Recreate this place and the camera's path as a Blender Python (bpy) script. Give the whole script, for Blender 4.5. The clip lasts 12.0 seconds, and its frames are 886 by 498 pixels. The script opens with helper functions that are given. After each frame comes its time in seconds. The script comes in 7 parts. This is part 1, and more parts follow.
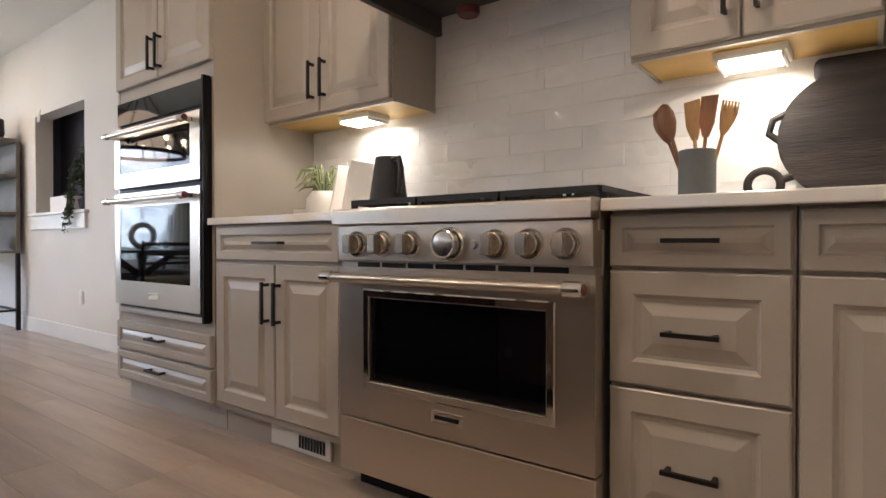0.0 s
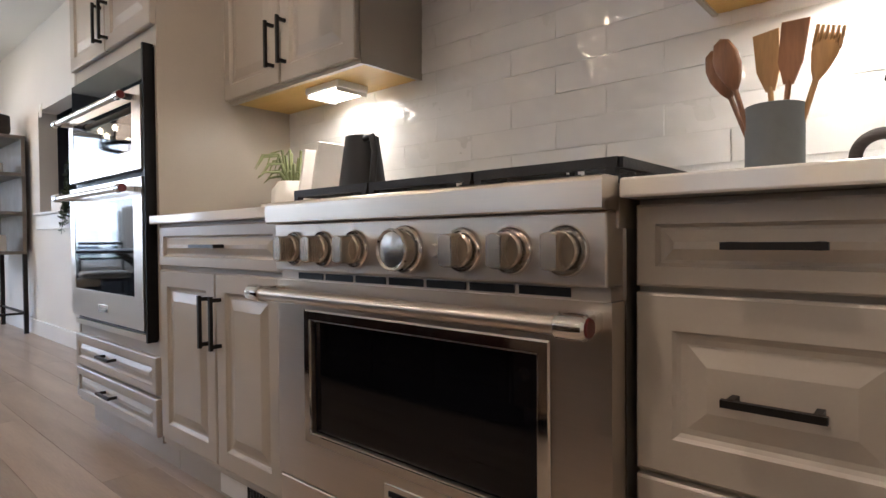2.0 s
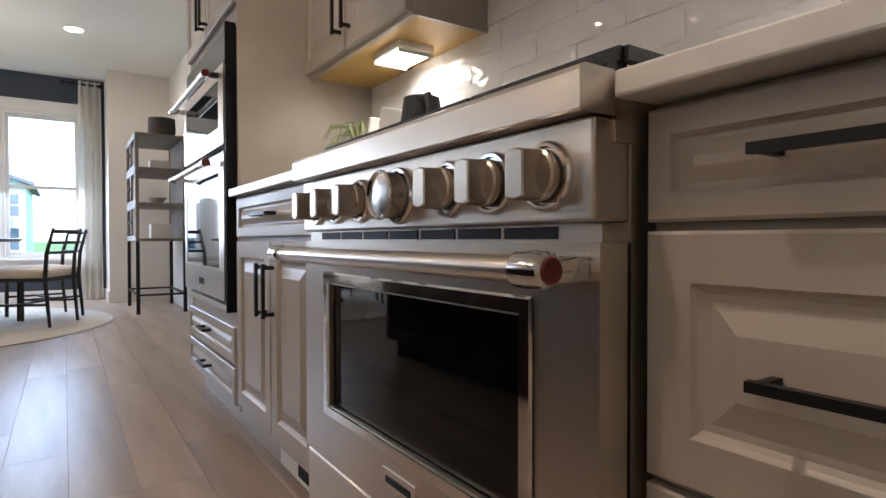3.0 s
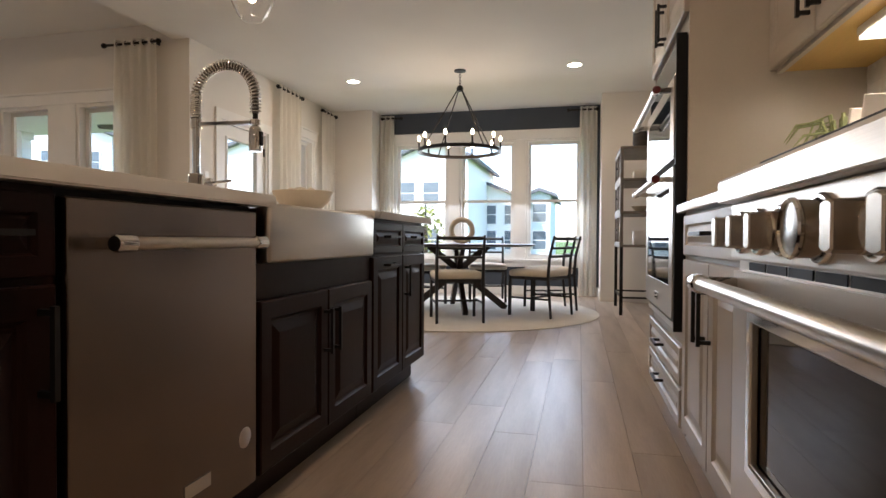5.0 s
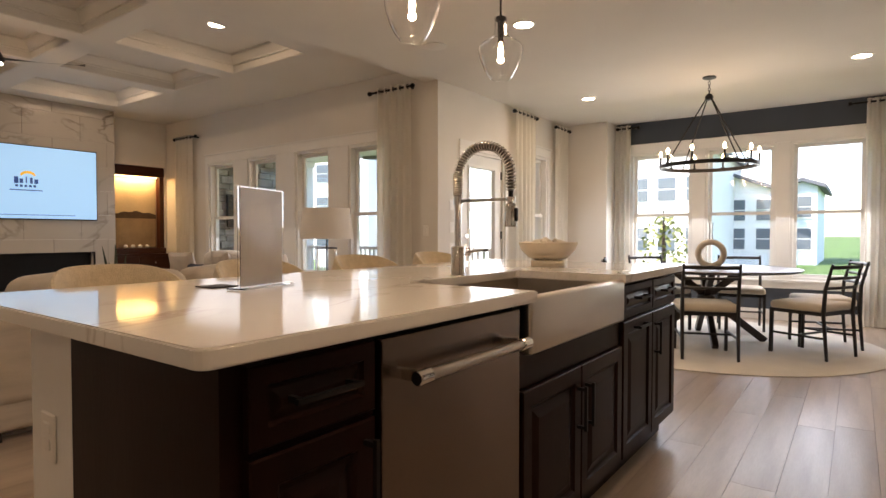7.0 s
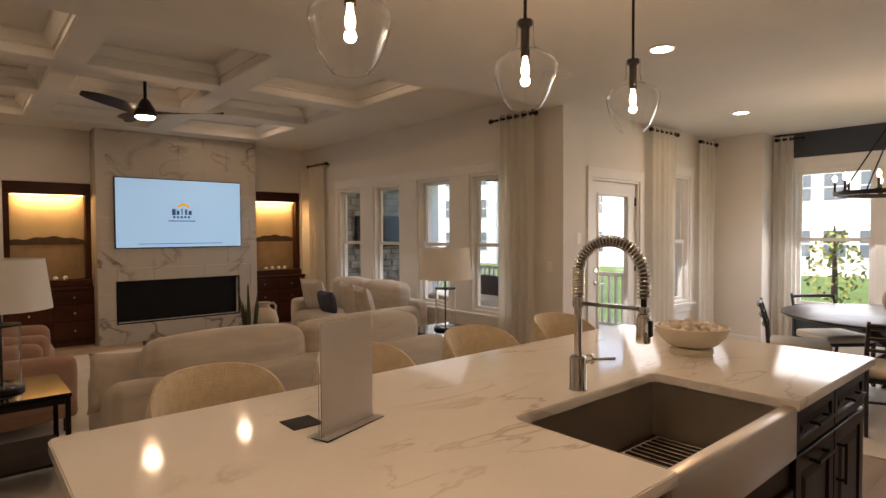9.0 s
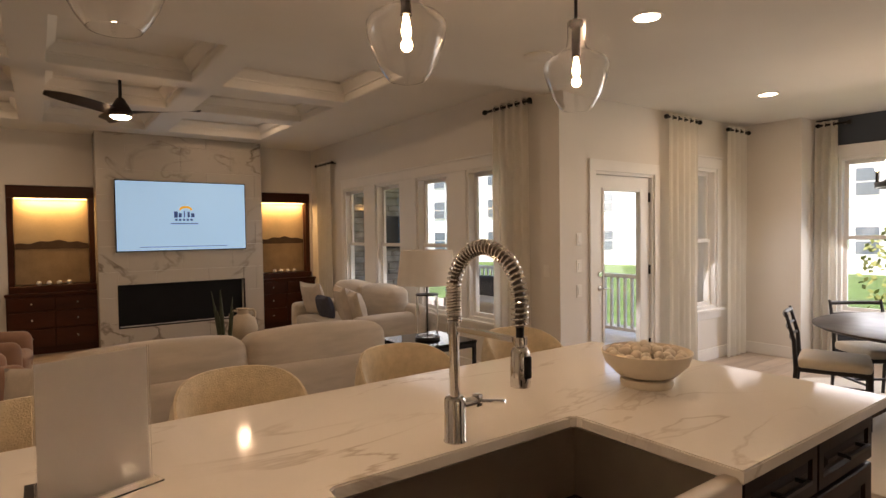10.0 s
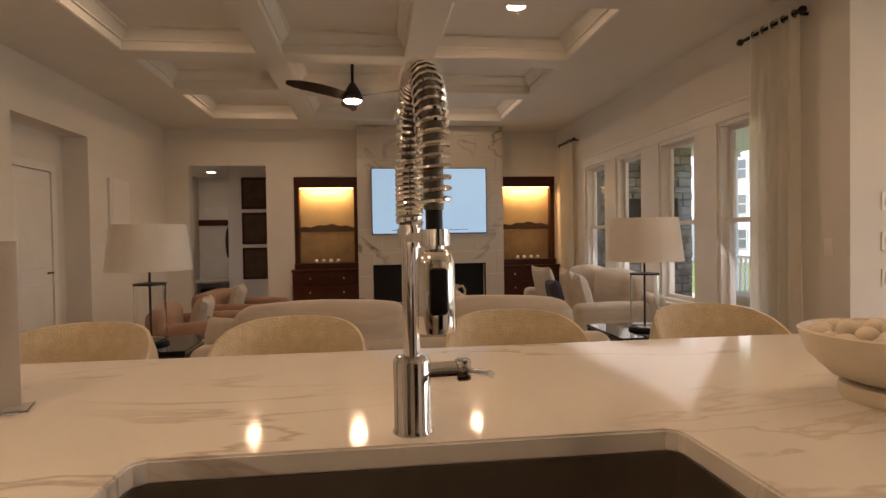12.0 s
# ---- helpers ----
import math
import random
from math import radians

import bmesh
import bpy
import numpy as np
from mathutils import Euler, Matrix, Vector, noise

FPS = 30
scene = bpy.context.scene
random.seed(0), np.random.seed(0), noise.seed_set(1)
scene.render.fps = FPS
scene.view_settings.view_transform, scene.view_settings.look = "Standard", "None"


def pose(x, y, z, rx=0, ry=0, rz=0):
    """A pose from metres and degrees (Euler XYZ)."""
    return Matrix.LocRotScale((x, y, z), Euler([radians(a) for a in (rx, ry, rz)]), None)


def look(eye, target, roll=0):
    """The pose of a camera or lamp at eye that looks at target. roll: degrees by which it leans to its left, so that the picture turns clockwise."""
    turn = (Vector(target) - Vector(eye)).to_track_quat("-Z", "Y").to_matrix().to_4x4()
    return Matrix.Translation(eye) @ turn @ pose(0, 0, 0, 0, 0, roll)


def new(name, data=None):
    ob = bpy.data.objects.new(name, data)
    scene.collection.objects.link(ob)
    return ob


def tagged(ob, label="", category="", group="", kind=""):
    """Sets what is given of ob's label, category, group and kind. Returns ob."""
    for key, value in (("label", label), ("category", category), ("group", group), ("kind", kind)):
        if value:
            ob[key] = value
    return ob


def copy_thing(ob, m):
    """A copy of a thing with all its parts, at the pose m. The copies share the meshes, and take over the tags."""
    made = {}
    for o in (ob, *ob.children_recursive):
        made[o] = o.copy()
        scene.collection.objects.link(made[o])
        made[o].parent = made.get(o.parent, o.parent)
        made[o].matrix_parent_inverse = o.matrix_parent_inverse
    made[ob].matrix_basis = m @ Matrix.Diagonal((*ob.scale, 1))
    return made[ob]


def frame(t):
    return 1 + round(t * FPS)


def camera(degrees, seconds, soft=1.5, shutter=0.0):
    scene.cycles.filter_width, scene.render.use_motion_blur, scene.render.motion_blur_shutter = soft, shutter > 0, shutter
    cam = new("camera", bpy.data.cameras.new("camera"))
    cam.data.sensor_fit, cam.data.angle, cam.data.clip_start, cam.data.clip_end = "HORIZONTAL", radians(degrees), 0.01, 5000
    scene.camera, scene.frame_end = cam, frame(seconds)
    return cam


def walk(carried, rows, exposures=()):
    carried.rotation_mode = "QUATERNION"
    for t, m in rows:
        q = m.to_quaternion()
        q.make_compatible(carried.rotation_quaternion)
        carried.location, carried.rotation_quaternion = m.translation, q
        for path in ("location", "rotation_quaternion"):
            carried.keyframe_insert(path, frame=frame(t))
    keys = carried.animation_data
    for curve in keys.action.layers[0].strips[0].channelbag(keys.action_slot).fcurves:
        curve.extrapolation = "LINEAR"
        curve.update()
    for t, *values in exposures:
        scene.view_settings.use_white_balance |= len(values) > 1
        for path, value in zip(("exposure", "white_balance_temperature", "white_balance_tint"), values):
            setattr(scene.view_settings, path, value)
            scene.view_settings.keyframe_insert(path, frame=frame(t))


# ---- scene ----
cam = camera(76.3, 12.0)
PATH = [
    (0, (-1.427, -0.5, 0.864), (0.171, 0.701, 0.846), 0.0),
    (0.5, (-1.357, -0.461, 0.898), (0.265, 0.709, 0.876), -0.1),
    (1, (-1.203, -0.398, 0.955), (0.438, 0.747, 0.935), -0.2),
    (1.5, (-1.032, -0.308, 0.997), (0.625, 0.812, 0.977), -0.3),
    (2, (-0.893, -0.337, 0.886), (0.609, 0.984, 0.849), -0.5),
    (2.5, (-0.756, -0.412, 0.819), (0.515, 1.133, 0.796), 0.1),
    (2.7, (-0.672, -0.405, 0.804), (0.556, 1.173, 0.775), 0.0),
    (4.3, (-0.386, -0.322, 0.761), (-0.341, 1.677, 0.735), 0.8),
    (4.5, (-0.392, -0.362, 0.786), (-0.499, 1.635, 0.757), 0.8),
    (5, (-0.391, -0.386, 0.846), (-0.86, 1.558, 0.813), 0.3),
    (5.5, (-0.397, -0.394, 0.875), (-1.137, 1.463, 0.834), 0.2),
    (6, (-0.455, -0.414, 0.993), (-1.399, 1.349, 0.948), 0.3),
    (6.5, (-0.471, -0.444, 1.102), (-1.565, 1.23, 1.05), 0.2),
    (7, (-0.475, -0.453, 1.161), (-1.657, 1.159, 1.109), -0.0),
    (7.2, (-0.487, -0.457, 1.196), (-1.691, 1.138, 1.14), 0.0),
    (8.8, (-0.617, -0.236, 1.547), (-2.099, 1.106, 1.494), -0.2),
    (9, (-0.633, -0.152, 1.575), (-2.149, 1.151, 1.516), -0.3),
    (9.5, (-0.591, 0.232, 1.585), (-2.171, 1.457, 1.529), -0.6),
    (10, (-0.608, 0.645, 1.583), (-2.233, 1.81, 1.524), -0.8),
    (10.5, (-0.803, 1.073, 1.541), (-2.486, 2.15, 1.478), -0.7),
    (11, (-0.917, 1.396, 1.501), (-2.697, 2.306, 1.439), -0.8),
    (11.5, (-0.927, 1.578, 1.439), (-2.842, 2.15, 1.389), -0.9),
    (12, (-0.955, 1.55, 1.308), (-2.94, 1.792, 1.267), -0.9),
]
walk(cam, [(t, look(eye, target, roll)) for t, eye, target, roll in PATH],
     [(0, 2.72, 5450, 12), (2.7, 2.6, 5250, 12), (4.3, 2.12, 5850, 13), (5.5, 2.25, 6150, 15), (7, 2.28, 6700, 17), (9, 1.86, 7150, 20), (12, 1.98, 7450, 22)])

# ---- world, sun, large lights ----
CEIL = 2.88
LCEIL = 3.05  # living-room soffit
world = bpy.data.worlds.new("world")
scene.world = world
world.use_nodes = True
wn = world.node_tree.nodes
sky = wn.new("ShaderNodeTexSky")
sky.sky_type = "NISHITA"
sky.sun_disc = False
sky.sun_elevation = radians(48)
sky.sun_rotation = radians(220)
wn["Background"].inputs["Strength"].default_value = 0.15
world.node_tree.links.new(sky.outputs[0], wn["Background"].inputs["Color"])


def lamp(name, kind, m, power, color, size=0.1, size_y=None, angle=None):
    d = bpy.data.lights.new(name, kind)
    d.energy, d.color = power * (1 if kind == "SUN" else 0.54), color
    if kind == "AREA":
        d.size = size
        if size_y:
            d.shape, d.size_y = "RECTANGLE", size_y
        else:
            d.shape = "DISK"
    elif kind == "SUN":
        d.angle = angle
    else:
        d.shadow_soft_size = size
    ob = new(name, d)
    ob.matrix_world = m
    return ob


WARM = (1.0, 0.67, 0.41)
DAY = (0.93, 0.97, 1.0)
lamp("sun", "SUN", look((0, 0, 20), (6, 9, 6)), 2.4, (1.0, 0.95, 0.88), angle=radians(2))
# daylight standing in the window openings
lamp("daylight_dining", "AREA", look((-1.84, 8.28, 1.5), (-1.84, 5.4, -1.3)), 30, DAY, 2.9, 1.9)
lamp("daylight_nook", "AREA", look((-4.12, 7.1, 1.4), (-2, 7.1, 0.2)), 2.5, DAY, 0.6, 1.6)
lamp("daylight_door", "AREA", look((-4.12, 5.55, 1.2), (-2, 5.55, 0.2)), 2.5, DAY, 0.5, 1.5)
lamp("daylight_living", "AREA", look((-7.0, 4.5, 1.4), (-7.0, 2.0, 0.0)), 6.5, DAY, 3.4, 1.6)


# ---- materials ----
def mat(name, color, rough=0.5, metal=0.0, var=0.08, scale=6.0, bump=0.0, bscale=60.0, stretch=(1, 1, 1), rvar=0.08, second=None,
        coat=0.0, sheen=0.0, trans=0.0, spec=0.5, rnd=0.0):
    m = bpy.data.materials.new(name)
    m.use_nodes = True
    nt = m.node_tree
    n, l = nt.nodes, nt.links
    b = n["Principled BSDF"]
    co = n.new("ShaderNodeTexCoord")
    mp = n.new("ShaderNodeMapping")
    mp.inputs["Scale"].default_value = stretch
    l.new(co.outputs["Object"], mp.inputs["Vector"])
    big = n.new("ShaderNodeTexNoise")
    big.inputs["Scale"].default_value, big.inputs["Detail"].default_value = scale, 5
    l.new(mp.outputs[0], big.inputs["Vector"])
    fine = n.new("ShaderNodeTexNoise")
    fine.inputs["Scale"].default_value, fine.inputs["Detail"].default_value = bscale, 6
    l.new(mp.outputs[0], fine.inputs["Vector"])
    mix = n.new("ShaderNodeMixRGB")
    c2 = second or tuple(max(0, c * (1 - 2.2 * var)) for c in color)
    mix.inputs[1].default_value, mix.inputs[2].default_value = (*color, 1), (*c2, 1)
    ramp = n.new("ShaderNodeMath")
    ramp.operation = "MULTIPLY_ADD"
    l.new(big.outputs["Fac"], ramp.inputs[0])
    ramp.inputs[1].default_value, ramp.inputs[2].default_value = 2.2, -0.7
    ramp.use_clamp = True
    l.new(ramp.outputs[0], mix.inputs[0])
    out = mix.outputs[0]
    f2 = n.new("ShaderNodeMixRGB")
    f2.blend_type = "MULTIPLY"
    f2.inputs[0].default_value = min(1, var * 3)
    l.new(out, f2.inputs[1])
    l.new(fine.outputs["Fac"], f2.inputs[2])
    gain = n.new("ShaderNodeMixRGB")
    gain.inputs[0].default_value = 0.5
    l.new(out, gain.inputs[1])
    l.new(f2.outputs[0], gain.inputs[2])
    out = gain.outputs[0]
    if rnd:
        oi = n.new("ShaderNodeObjectInfo")
        hsv = n.new("ShaderNodeHueSaturation")
        mr = n.new("ShaderNodeMapRange")
        mr.inputs["To Min"].default_value, mr.inputs["To Max"].default_value = 1 - rnd, 1 + rnd
        l.new(oi.outputs["Random"], mr.inputs["Value"])
        l.new(mr.outputs[0], hsv.inputs["Value"])
        l.new(out, hsv.inputs["Color"])
        out = hsv.outputs[0]
    l.new(out, b.inputs["Base Color"])
    ro = n.new("ShaderNodeMapRange")
    ro.inputs["To Min"].default_value, ro.inputs["To Max"].default_value = max(0.02, rough - rvar), min(1, rough + rvar)
    l.new(big.outputs["Fac"], ro.inputs["Value"])
    l.new(ro.outputs[0], b.inputs["Roughness"])
    b.inputs["Metallic"].default_value = metal
    b.inputs["Coat Weight"].default_value = coat
    b.inputs["Sheen Weight"].default_value = sheen
    b.inputs["Transmission Weight"].default_value = trans
    b.inputs["Specular IOR Level"].default_value = spec
    if bump:
        bp = n.new("ShaderNodeBump")
        bp.inputs["Strength"].default_value, bp.inputs["Distance"].default_value = bump, 0.004
        l.new(fine.outputs["Fac"], bp.inputs["Height"])
        l.new(bp.outputs[0], b.inputs["Normal"])
    return m


def glow(name, color, strength):
    m = bpy.data.materials.new(name)
    m.use_nodes = True
    b = m.node_tree.nodes["Principled BSDF"]
    b.inputs["Base Color"].default_value = (*color, 1)
    b.inputs["Emission Color"].default_value = (*color, 1)
    b.inputs["Emission Strength"].default_value = strength
    return m


def glass_mat(name, color=(1, 1, 1), rough=0.0, ior=1.45):
    m = bpy.data.materials.new(name)
    m.use_nodes = True
    b = m.node_tree.nodes["Principled BSDF"]
    b.inputs["Base Color"].default_value = (*color, 1)
    b.inputs["Transmission Weight"].default_value = 1
    b.inputs["Roughness"].default_value = rough
    b.inputs["IOR"].default_value = ior
    return m


def pane_mat(name):
    """Thin clear pane: see-through with a little gloss."""
    m = bpy.data.materials.new(name)
    m.use_nodes = True
    n, l = m.node_tree.nodes, m.node_tree.links
    n.remove(n["Principled BSDF"])
    t, g, x = n.new("ShaderNodeBsdfTransparent"), n.new("ShaderNodeBsdfGlossy"), n.new("ShaderNodeMixShader")
    g.inputs["Roughness"].default_value = 0.02
    x.inputs[0].default_value = 0.05
    l.new(t.outputs[0], x.inputs[1])
    l.new(g.outputs[0], x.inputs[2])
    l.new(x.outputs[0], n["Material Output"].inputs["Surface"])
    return m


def cloth(name, color, trans=0.5, scale=300):
    """Thin woven cloth that lets some light through."""
    m = mat(name, color, 0.9, var=0.05, scale=4, bump=0.3, bscale=scale, sheen=0.2)
    n, l = m.node_tree.nodes, m.node_tree.links
    tr, x = n.new("ShaderNodeBsdfTranslucent"), n.new("ShaderNodeMixShader")
    tr.inputs["Color"].default_value = (*color, 1)
    x.inputs[0].default_value = trans
    l.new(n["Principled BSDF"].outputs[0], x.inputs[1])
    l.new(tr.outputs[0], x.inputs[2])
    l.new(x.outputs[0], n["Material Output"].inputs["Surface"])
    return m


def veined(name, base, vein, scale, width, rough, strength=0.8, coat=0.0):
    """Stone with thin wandering veins."""
    m = mat(name, base, rough, var=0.03, scale=2.0, coat=coat, rvar=0.04)
    n, l = m.node_tree.nodes, m.node_tree.links
    co = n["Texture Coordinate"]
    wob = n.new("ShaderNodeTexNoise")
    wob.inputs["Scale"].default_value, wob.inputs["Detail"].default_value, wob.inputs["Distortion"].default_value = scale, 6, 0.6
    mp = n.new("ShaderNodeMapping")
    mp.inputs["Rotation"].default_value = (0.3, 0.5, 0.6)
    mp.inputs["Scale"].default_value = (2.2, 0.6, 1)
    l.new(co.outputs["Object"], mp.inputs["Vector"])
    l.new(mp.outputs[0], wob.inputs["Vector"])
    ab = n.new("ShaderNodeMath")
    ab.operation = "SUBTRACT"
    ab.inputs[1].default_value = 0.5
    l.new(wob.outputs["Fac"], ab.inputs[0])
    a2 = n.new("ShaderNodeMath")
    a2.operation = "ABSOLUTE"
    l.new(ab.outputs[0], a2.inputs[0])
    rp = n.new("ShaderNodeMapRange")
    rp.inputs["From Min"].default_value, rp.inputs["From Max"].default_value = 0.0, width
    rp.inputs["To Min"].default_value, rp.inputs["To Max"].default_value = strength, 0.0
    l.new(a2.outputs[0], rp.inputs["Value"])
    gate = n.new("ShaderNodeTexNoise")
    gate.inputs["Scale"].default_value = scale * 0.9
    l.new(co.outputs["Object"], gate.inputs["Vector"])
    gm = n.new("ShaderNodeMapRange")
    gm.inputs["From Min"].default_value, gm.inputs["From Max"].default_value = 0.42, 0.62
    l.new(gate.outputs["Fac"], gm.inputs["Value"])
    mu = n.new("ShaderNodeMath")
    mu.operation = "MULTIPLY"
    l.new(rp.outputs[0], mu.inputs[0])
    l.new(gm.outputs[0], mu.inputs[1])
    b = n["Principled BSDF"]
    old = b.inputs["Base Color"].links[0].from_socket
    mx = n.new("ShaderNodeMixRGB")
    mx.inputs[2].default_value = (*vein, 1)
    l.new(mu.outputs[0], mx.inputs[0])
    l.new(old, mx.inputs[1])
    l.new(mx.outputs[0], b.inputs["Base Color"])
    return m


M_WALL = mat("wall_paint", (0.74, 0.71, 0.66), 0.75, var=0.03, scale=1.2, bump=0.08, bscale=220)
M_CEIL = mat("ceiling_paint", (0.78, 0.76, 0.71), 0.85, var=0.03, scale=1.0, bump=0.05, bscale=200)
M_TRIM = mat("trim_paint", (0.8, 0.79, 0.76), 0.4, var=0.03, scale=3)
M_SLATE = mat("slate_paint", (0.16, 0.17, 0.21), 0.7, var=0.05, scale=1.5, bump=0.08, bscale=220)
M_BLUE = mat("blue_paint", (0.05, 0.063, 0.085), 0.7, var=0.05, scale=1.5, bump=0.08, bscale=220)
M_CAB = mat("greige_cabinet_paint", (0.43, 0.385, 0.325), 0.38, var=0.04, scale=3, bump=0.02, bscale=150)
M_MAPLE = mat("maple_underside", (0.62, 0.4, 0.11), 0.5, var=0.1, scale=6, stretch=(1, 0.2, 1))
M_ISL = mat("dark_island_stain", (0.017, 0.0055, 0.0038), 0.34, spec=0.1, var=0.12, scale=5, bump=0.05, bscale=90, stretch=(1, 1, 0.15))
M_TOE = mat("toe_kick_shadow_paint", (0.3, 0.28, 0.26), 0.6)
M_STEEL = mat("brushed_steel", (0.64, 0.58, 0.51), 0.3, 1.0, var=0.05, scale=3, bump=0.07, bscale=300, stretch=(1, 0.02, 1), rvar=0.05)
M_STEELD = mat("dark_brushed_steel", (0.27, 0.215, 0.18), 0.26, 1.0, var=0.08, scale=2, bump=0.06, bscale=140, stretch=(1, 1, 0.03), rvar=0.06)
M_STEELV = mat("brushed_steel_upright", (0.56, 0.54, 0.51), 0.3, 1.0, var=0.06, scale=3, bump=0.06, bscale=140, stretch=(1, 1, 0.03), rvar=0.05)
M_KNOB = mat("knob_steel", (0.56, 0.5, 0.43), 0.26, 1.0, var=0.06, scale=4, bump=0.05, bscale=140, stretch=(1, 1, 0.05), rvar=0.05)
M_DIAL = mat("dial_steel", (0.6, 0.58, 0.55), 0.22, 1.0, var=0.05, rvar=0.05)
M_HOSE = mat("braided_hose", (0.2, 0.17, 0.145), 0.4, 0.8, var=0.15, scale=30, bump=0.3, bscale=250)
M_CHROME = mat("chrome", (0.75, 0.74, 0.72), 0.07, 1.0, var=0.02, rvar=0.03)
M_BLACKM = mat("black_metal", (0.022, 0.02, 0.019), 0.42, 0.6, var=0.15, scale=8)
M_IRON = mat("cast_iron", (0.02, 0.02, 0.02), 0.6, 0.3, var=0.2, bump=0.3, bscale=200)
M_BGLASS = mat("black_oven_glass", (0.003, 0.003, 0.004), 0.03, var=0.02, rvar=0.02, spec=0.35)
M_RED = mat("red_badge", (0.12, 0.012, 0.01), 0.3)
M_HOOD = mat("hood_metal", (0.16, 0.145, 0.135), 0.35, 0.8, var=0.05, stretch=(1, 0.05, 1))
M_QUARTZ = veined("white_quartz", (0.8, 0.77, 0.72), (0.34, 0.27, 0.21), 1.5, 0.013, 0.085, 0.6)
M_TILE = mat("glazed_white_tile", (0.82, 0.8, 0.78), 0.05, var=0.03, scale=5, bump=0.05, bscale=30, rvar=0.02, rnd=0.04)
M_GROUT = mat("grout", (0.8, 0.78, 0.75), 0.85)
M_OAK = mat("greyed_oak_plank", (0.5, 0.4, 0.31), 0.31, var=0.16, scale=2.2, bump=0.13, bscale=30, stretch=(5, 0.5, 5), second=(0.34, 0.265, 0.205), rnd=0.16, rvar=0.08)
M_GAP = mat("plank_gap", (0.13, 0.1, 0.075), 0.9)
M_MARBLE = veined("marble_tile", (0.52, 0.48, 0.42), (0.16, 0.13, 0.1), 1.7, 0.026, 0.25, 0.9)
M_MAHOG = mat("dark_mahogany", (0.075, 0.02, 0.008), 0.32, spec=0.25, var=0.25, scale=4, bump=0.05, bscale=40, stretch=(1, 0.25, 1))
M_SCREEN = glow("screen_light", (0.36, 0.66, 1.0), 0.135)
M_BLACK = mat("matte_black", (0.006, 0.006, 0.007), 0.5, spec=0.2)
M_SOFA = mat("oatmeal_linen", (0.56, 0.49, 0.4), 0.9, var=0.1, scale=9, bump=0.5, bscale=240, stretch=(0.4, 0.4, 2), sheen=0.3)
M_BOUCLE = mat("cream_boucle", (0.66, 0.55, 0.38), 0.95, var=0.1, scale=30, bump=1.0, bscale=170, sheen=0.4)
M_SEAT = mat("cream_seat_fabric", (0.7, 0.62, 0.5), 0.9, var=0.05, bump=0.4, bscale=300, sheen=0.3)
M_TAN = mat("cinnamon_upholstery", (0.34, 0.185, 0.115), 0.8, var=0.1, scale=6, bump=0.3, bscale=200, sheen=0.3)
M_PILLOW = mat("pale_pillow_cloth", (0.6, 0.53, 0.45), 0.9, var=0.1, scale=10, bump=0.4, bscale=200)
M_NAVY = mat("slate_pillow_cloth", (0.055, 0.055, 0.075), 0.9, var=0.1, bump=0.4, bscale=200)
M_CURT = cloth("ivory_curtain", (0.94, 0.92, 0.87), 0.55)
M_SHADE = cloth("linen_lampshade", (0.90, 0.87, 0.82), 0.2, 400)
M_GLASS = glass_mat("clear_glass")
M_PANE = pane_mat("window_pane")
M_ACRYL = glass_mat("clear_acrylic", ior=1.2)
M_DWOOD = mat("dark_walnut", (0.045, 0.026, 0.018), 0.35, var=0.25, scale=6, stretch=(1, 1, 0.3), bump=0.05, bscale=60)
M_CHAIRF = mat("black_stained_wood", (0.016, 0.014, 0.013), 0.4, var=0.15)
M_RUG = mat("cream_wool_rug", (0.74, 0.69, 0.6), 0.95, var=0.06, scale=3, bump=1.0, bscale=150, sheen=0.3)
M_BOWL = mat("cream_ceramic", (0.74, 0.66, 0.53), 0.4, var=0.05, bump=0.05)
M_BEAD = mat("pale_wood_bead", (0.8, 0.72, 0.6), 0.55, var=0.12, scale=15)
M_VASE = mat("cream_earthenware", (0.62, 0.53, 0.4), 0.6, var=0.1, bump=0.2, bscale=50)
M_PLANT = mat("succulent_leaf", (0.07, 0.09, 0.045), 0.5, var=0.2, scale=20)
M_AIRPL = mat("air_plant_leaf", (0.3, 0.34, 0.14), 0.55, var=0.25, scale=20)
M_SPOON = mat("brown_olive_wood", (0.3, 0.13, 0.05), 0.45, var=0.25, scale=8, stretch=(3, 3, 0.4))
M_SPOONL = mat("light_olive_wood", (0.5, 0.28, 0.1), 0.45, var=0.25, scale=8, stretch=(3, 3, 0.4))
M_CROCK = mat("grey_stoneware", (0.11, 0.115, 0.115), 0.55, var=0.1)
M_BOARD = mat("weathered_dark_wood", (0.055, 0.04, 0.032), 0.75, var=0.35, scale=5, bump=0.6, bscale=40, stretch=(1, 0.5, 4))
M_MUG = mat("black_stoneware", (0.02, 0.02, 0.021), 0.5, var=0.1, bump=0.1, bscale=120)
M_SHEET = cloth("frosted_sheet", (0.8, 0.77, 0.74), 0.4)


def thin_out(m, share):
    """Let part of the light straight through a material."""
    n, l = m.node_tree.nodes, m.node_tree.links
    o = n["Material Output"]
    tr, x = n.new("ShaderNodeBsdfTransparent"), n.new("ShaderNodeMixShader")
    x.inputs[0].default_value = share
    l.new(o.inputs["Surface"].links[0].from_socket, x.inputs[1])
    l.new(tr.outputs[0], x.inputs[2])
    l.new(x.outputs[0], o.inputs["Surface"])


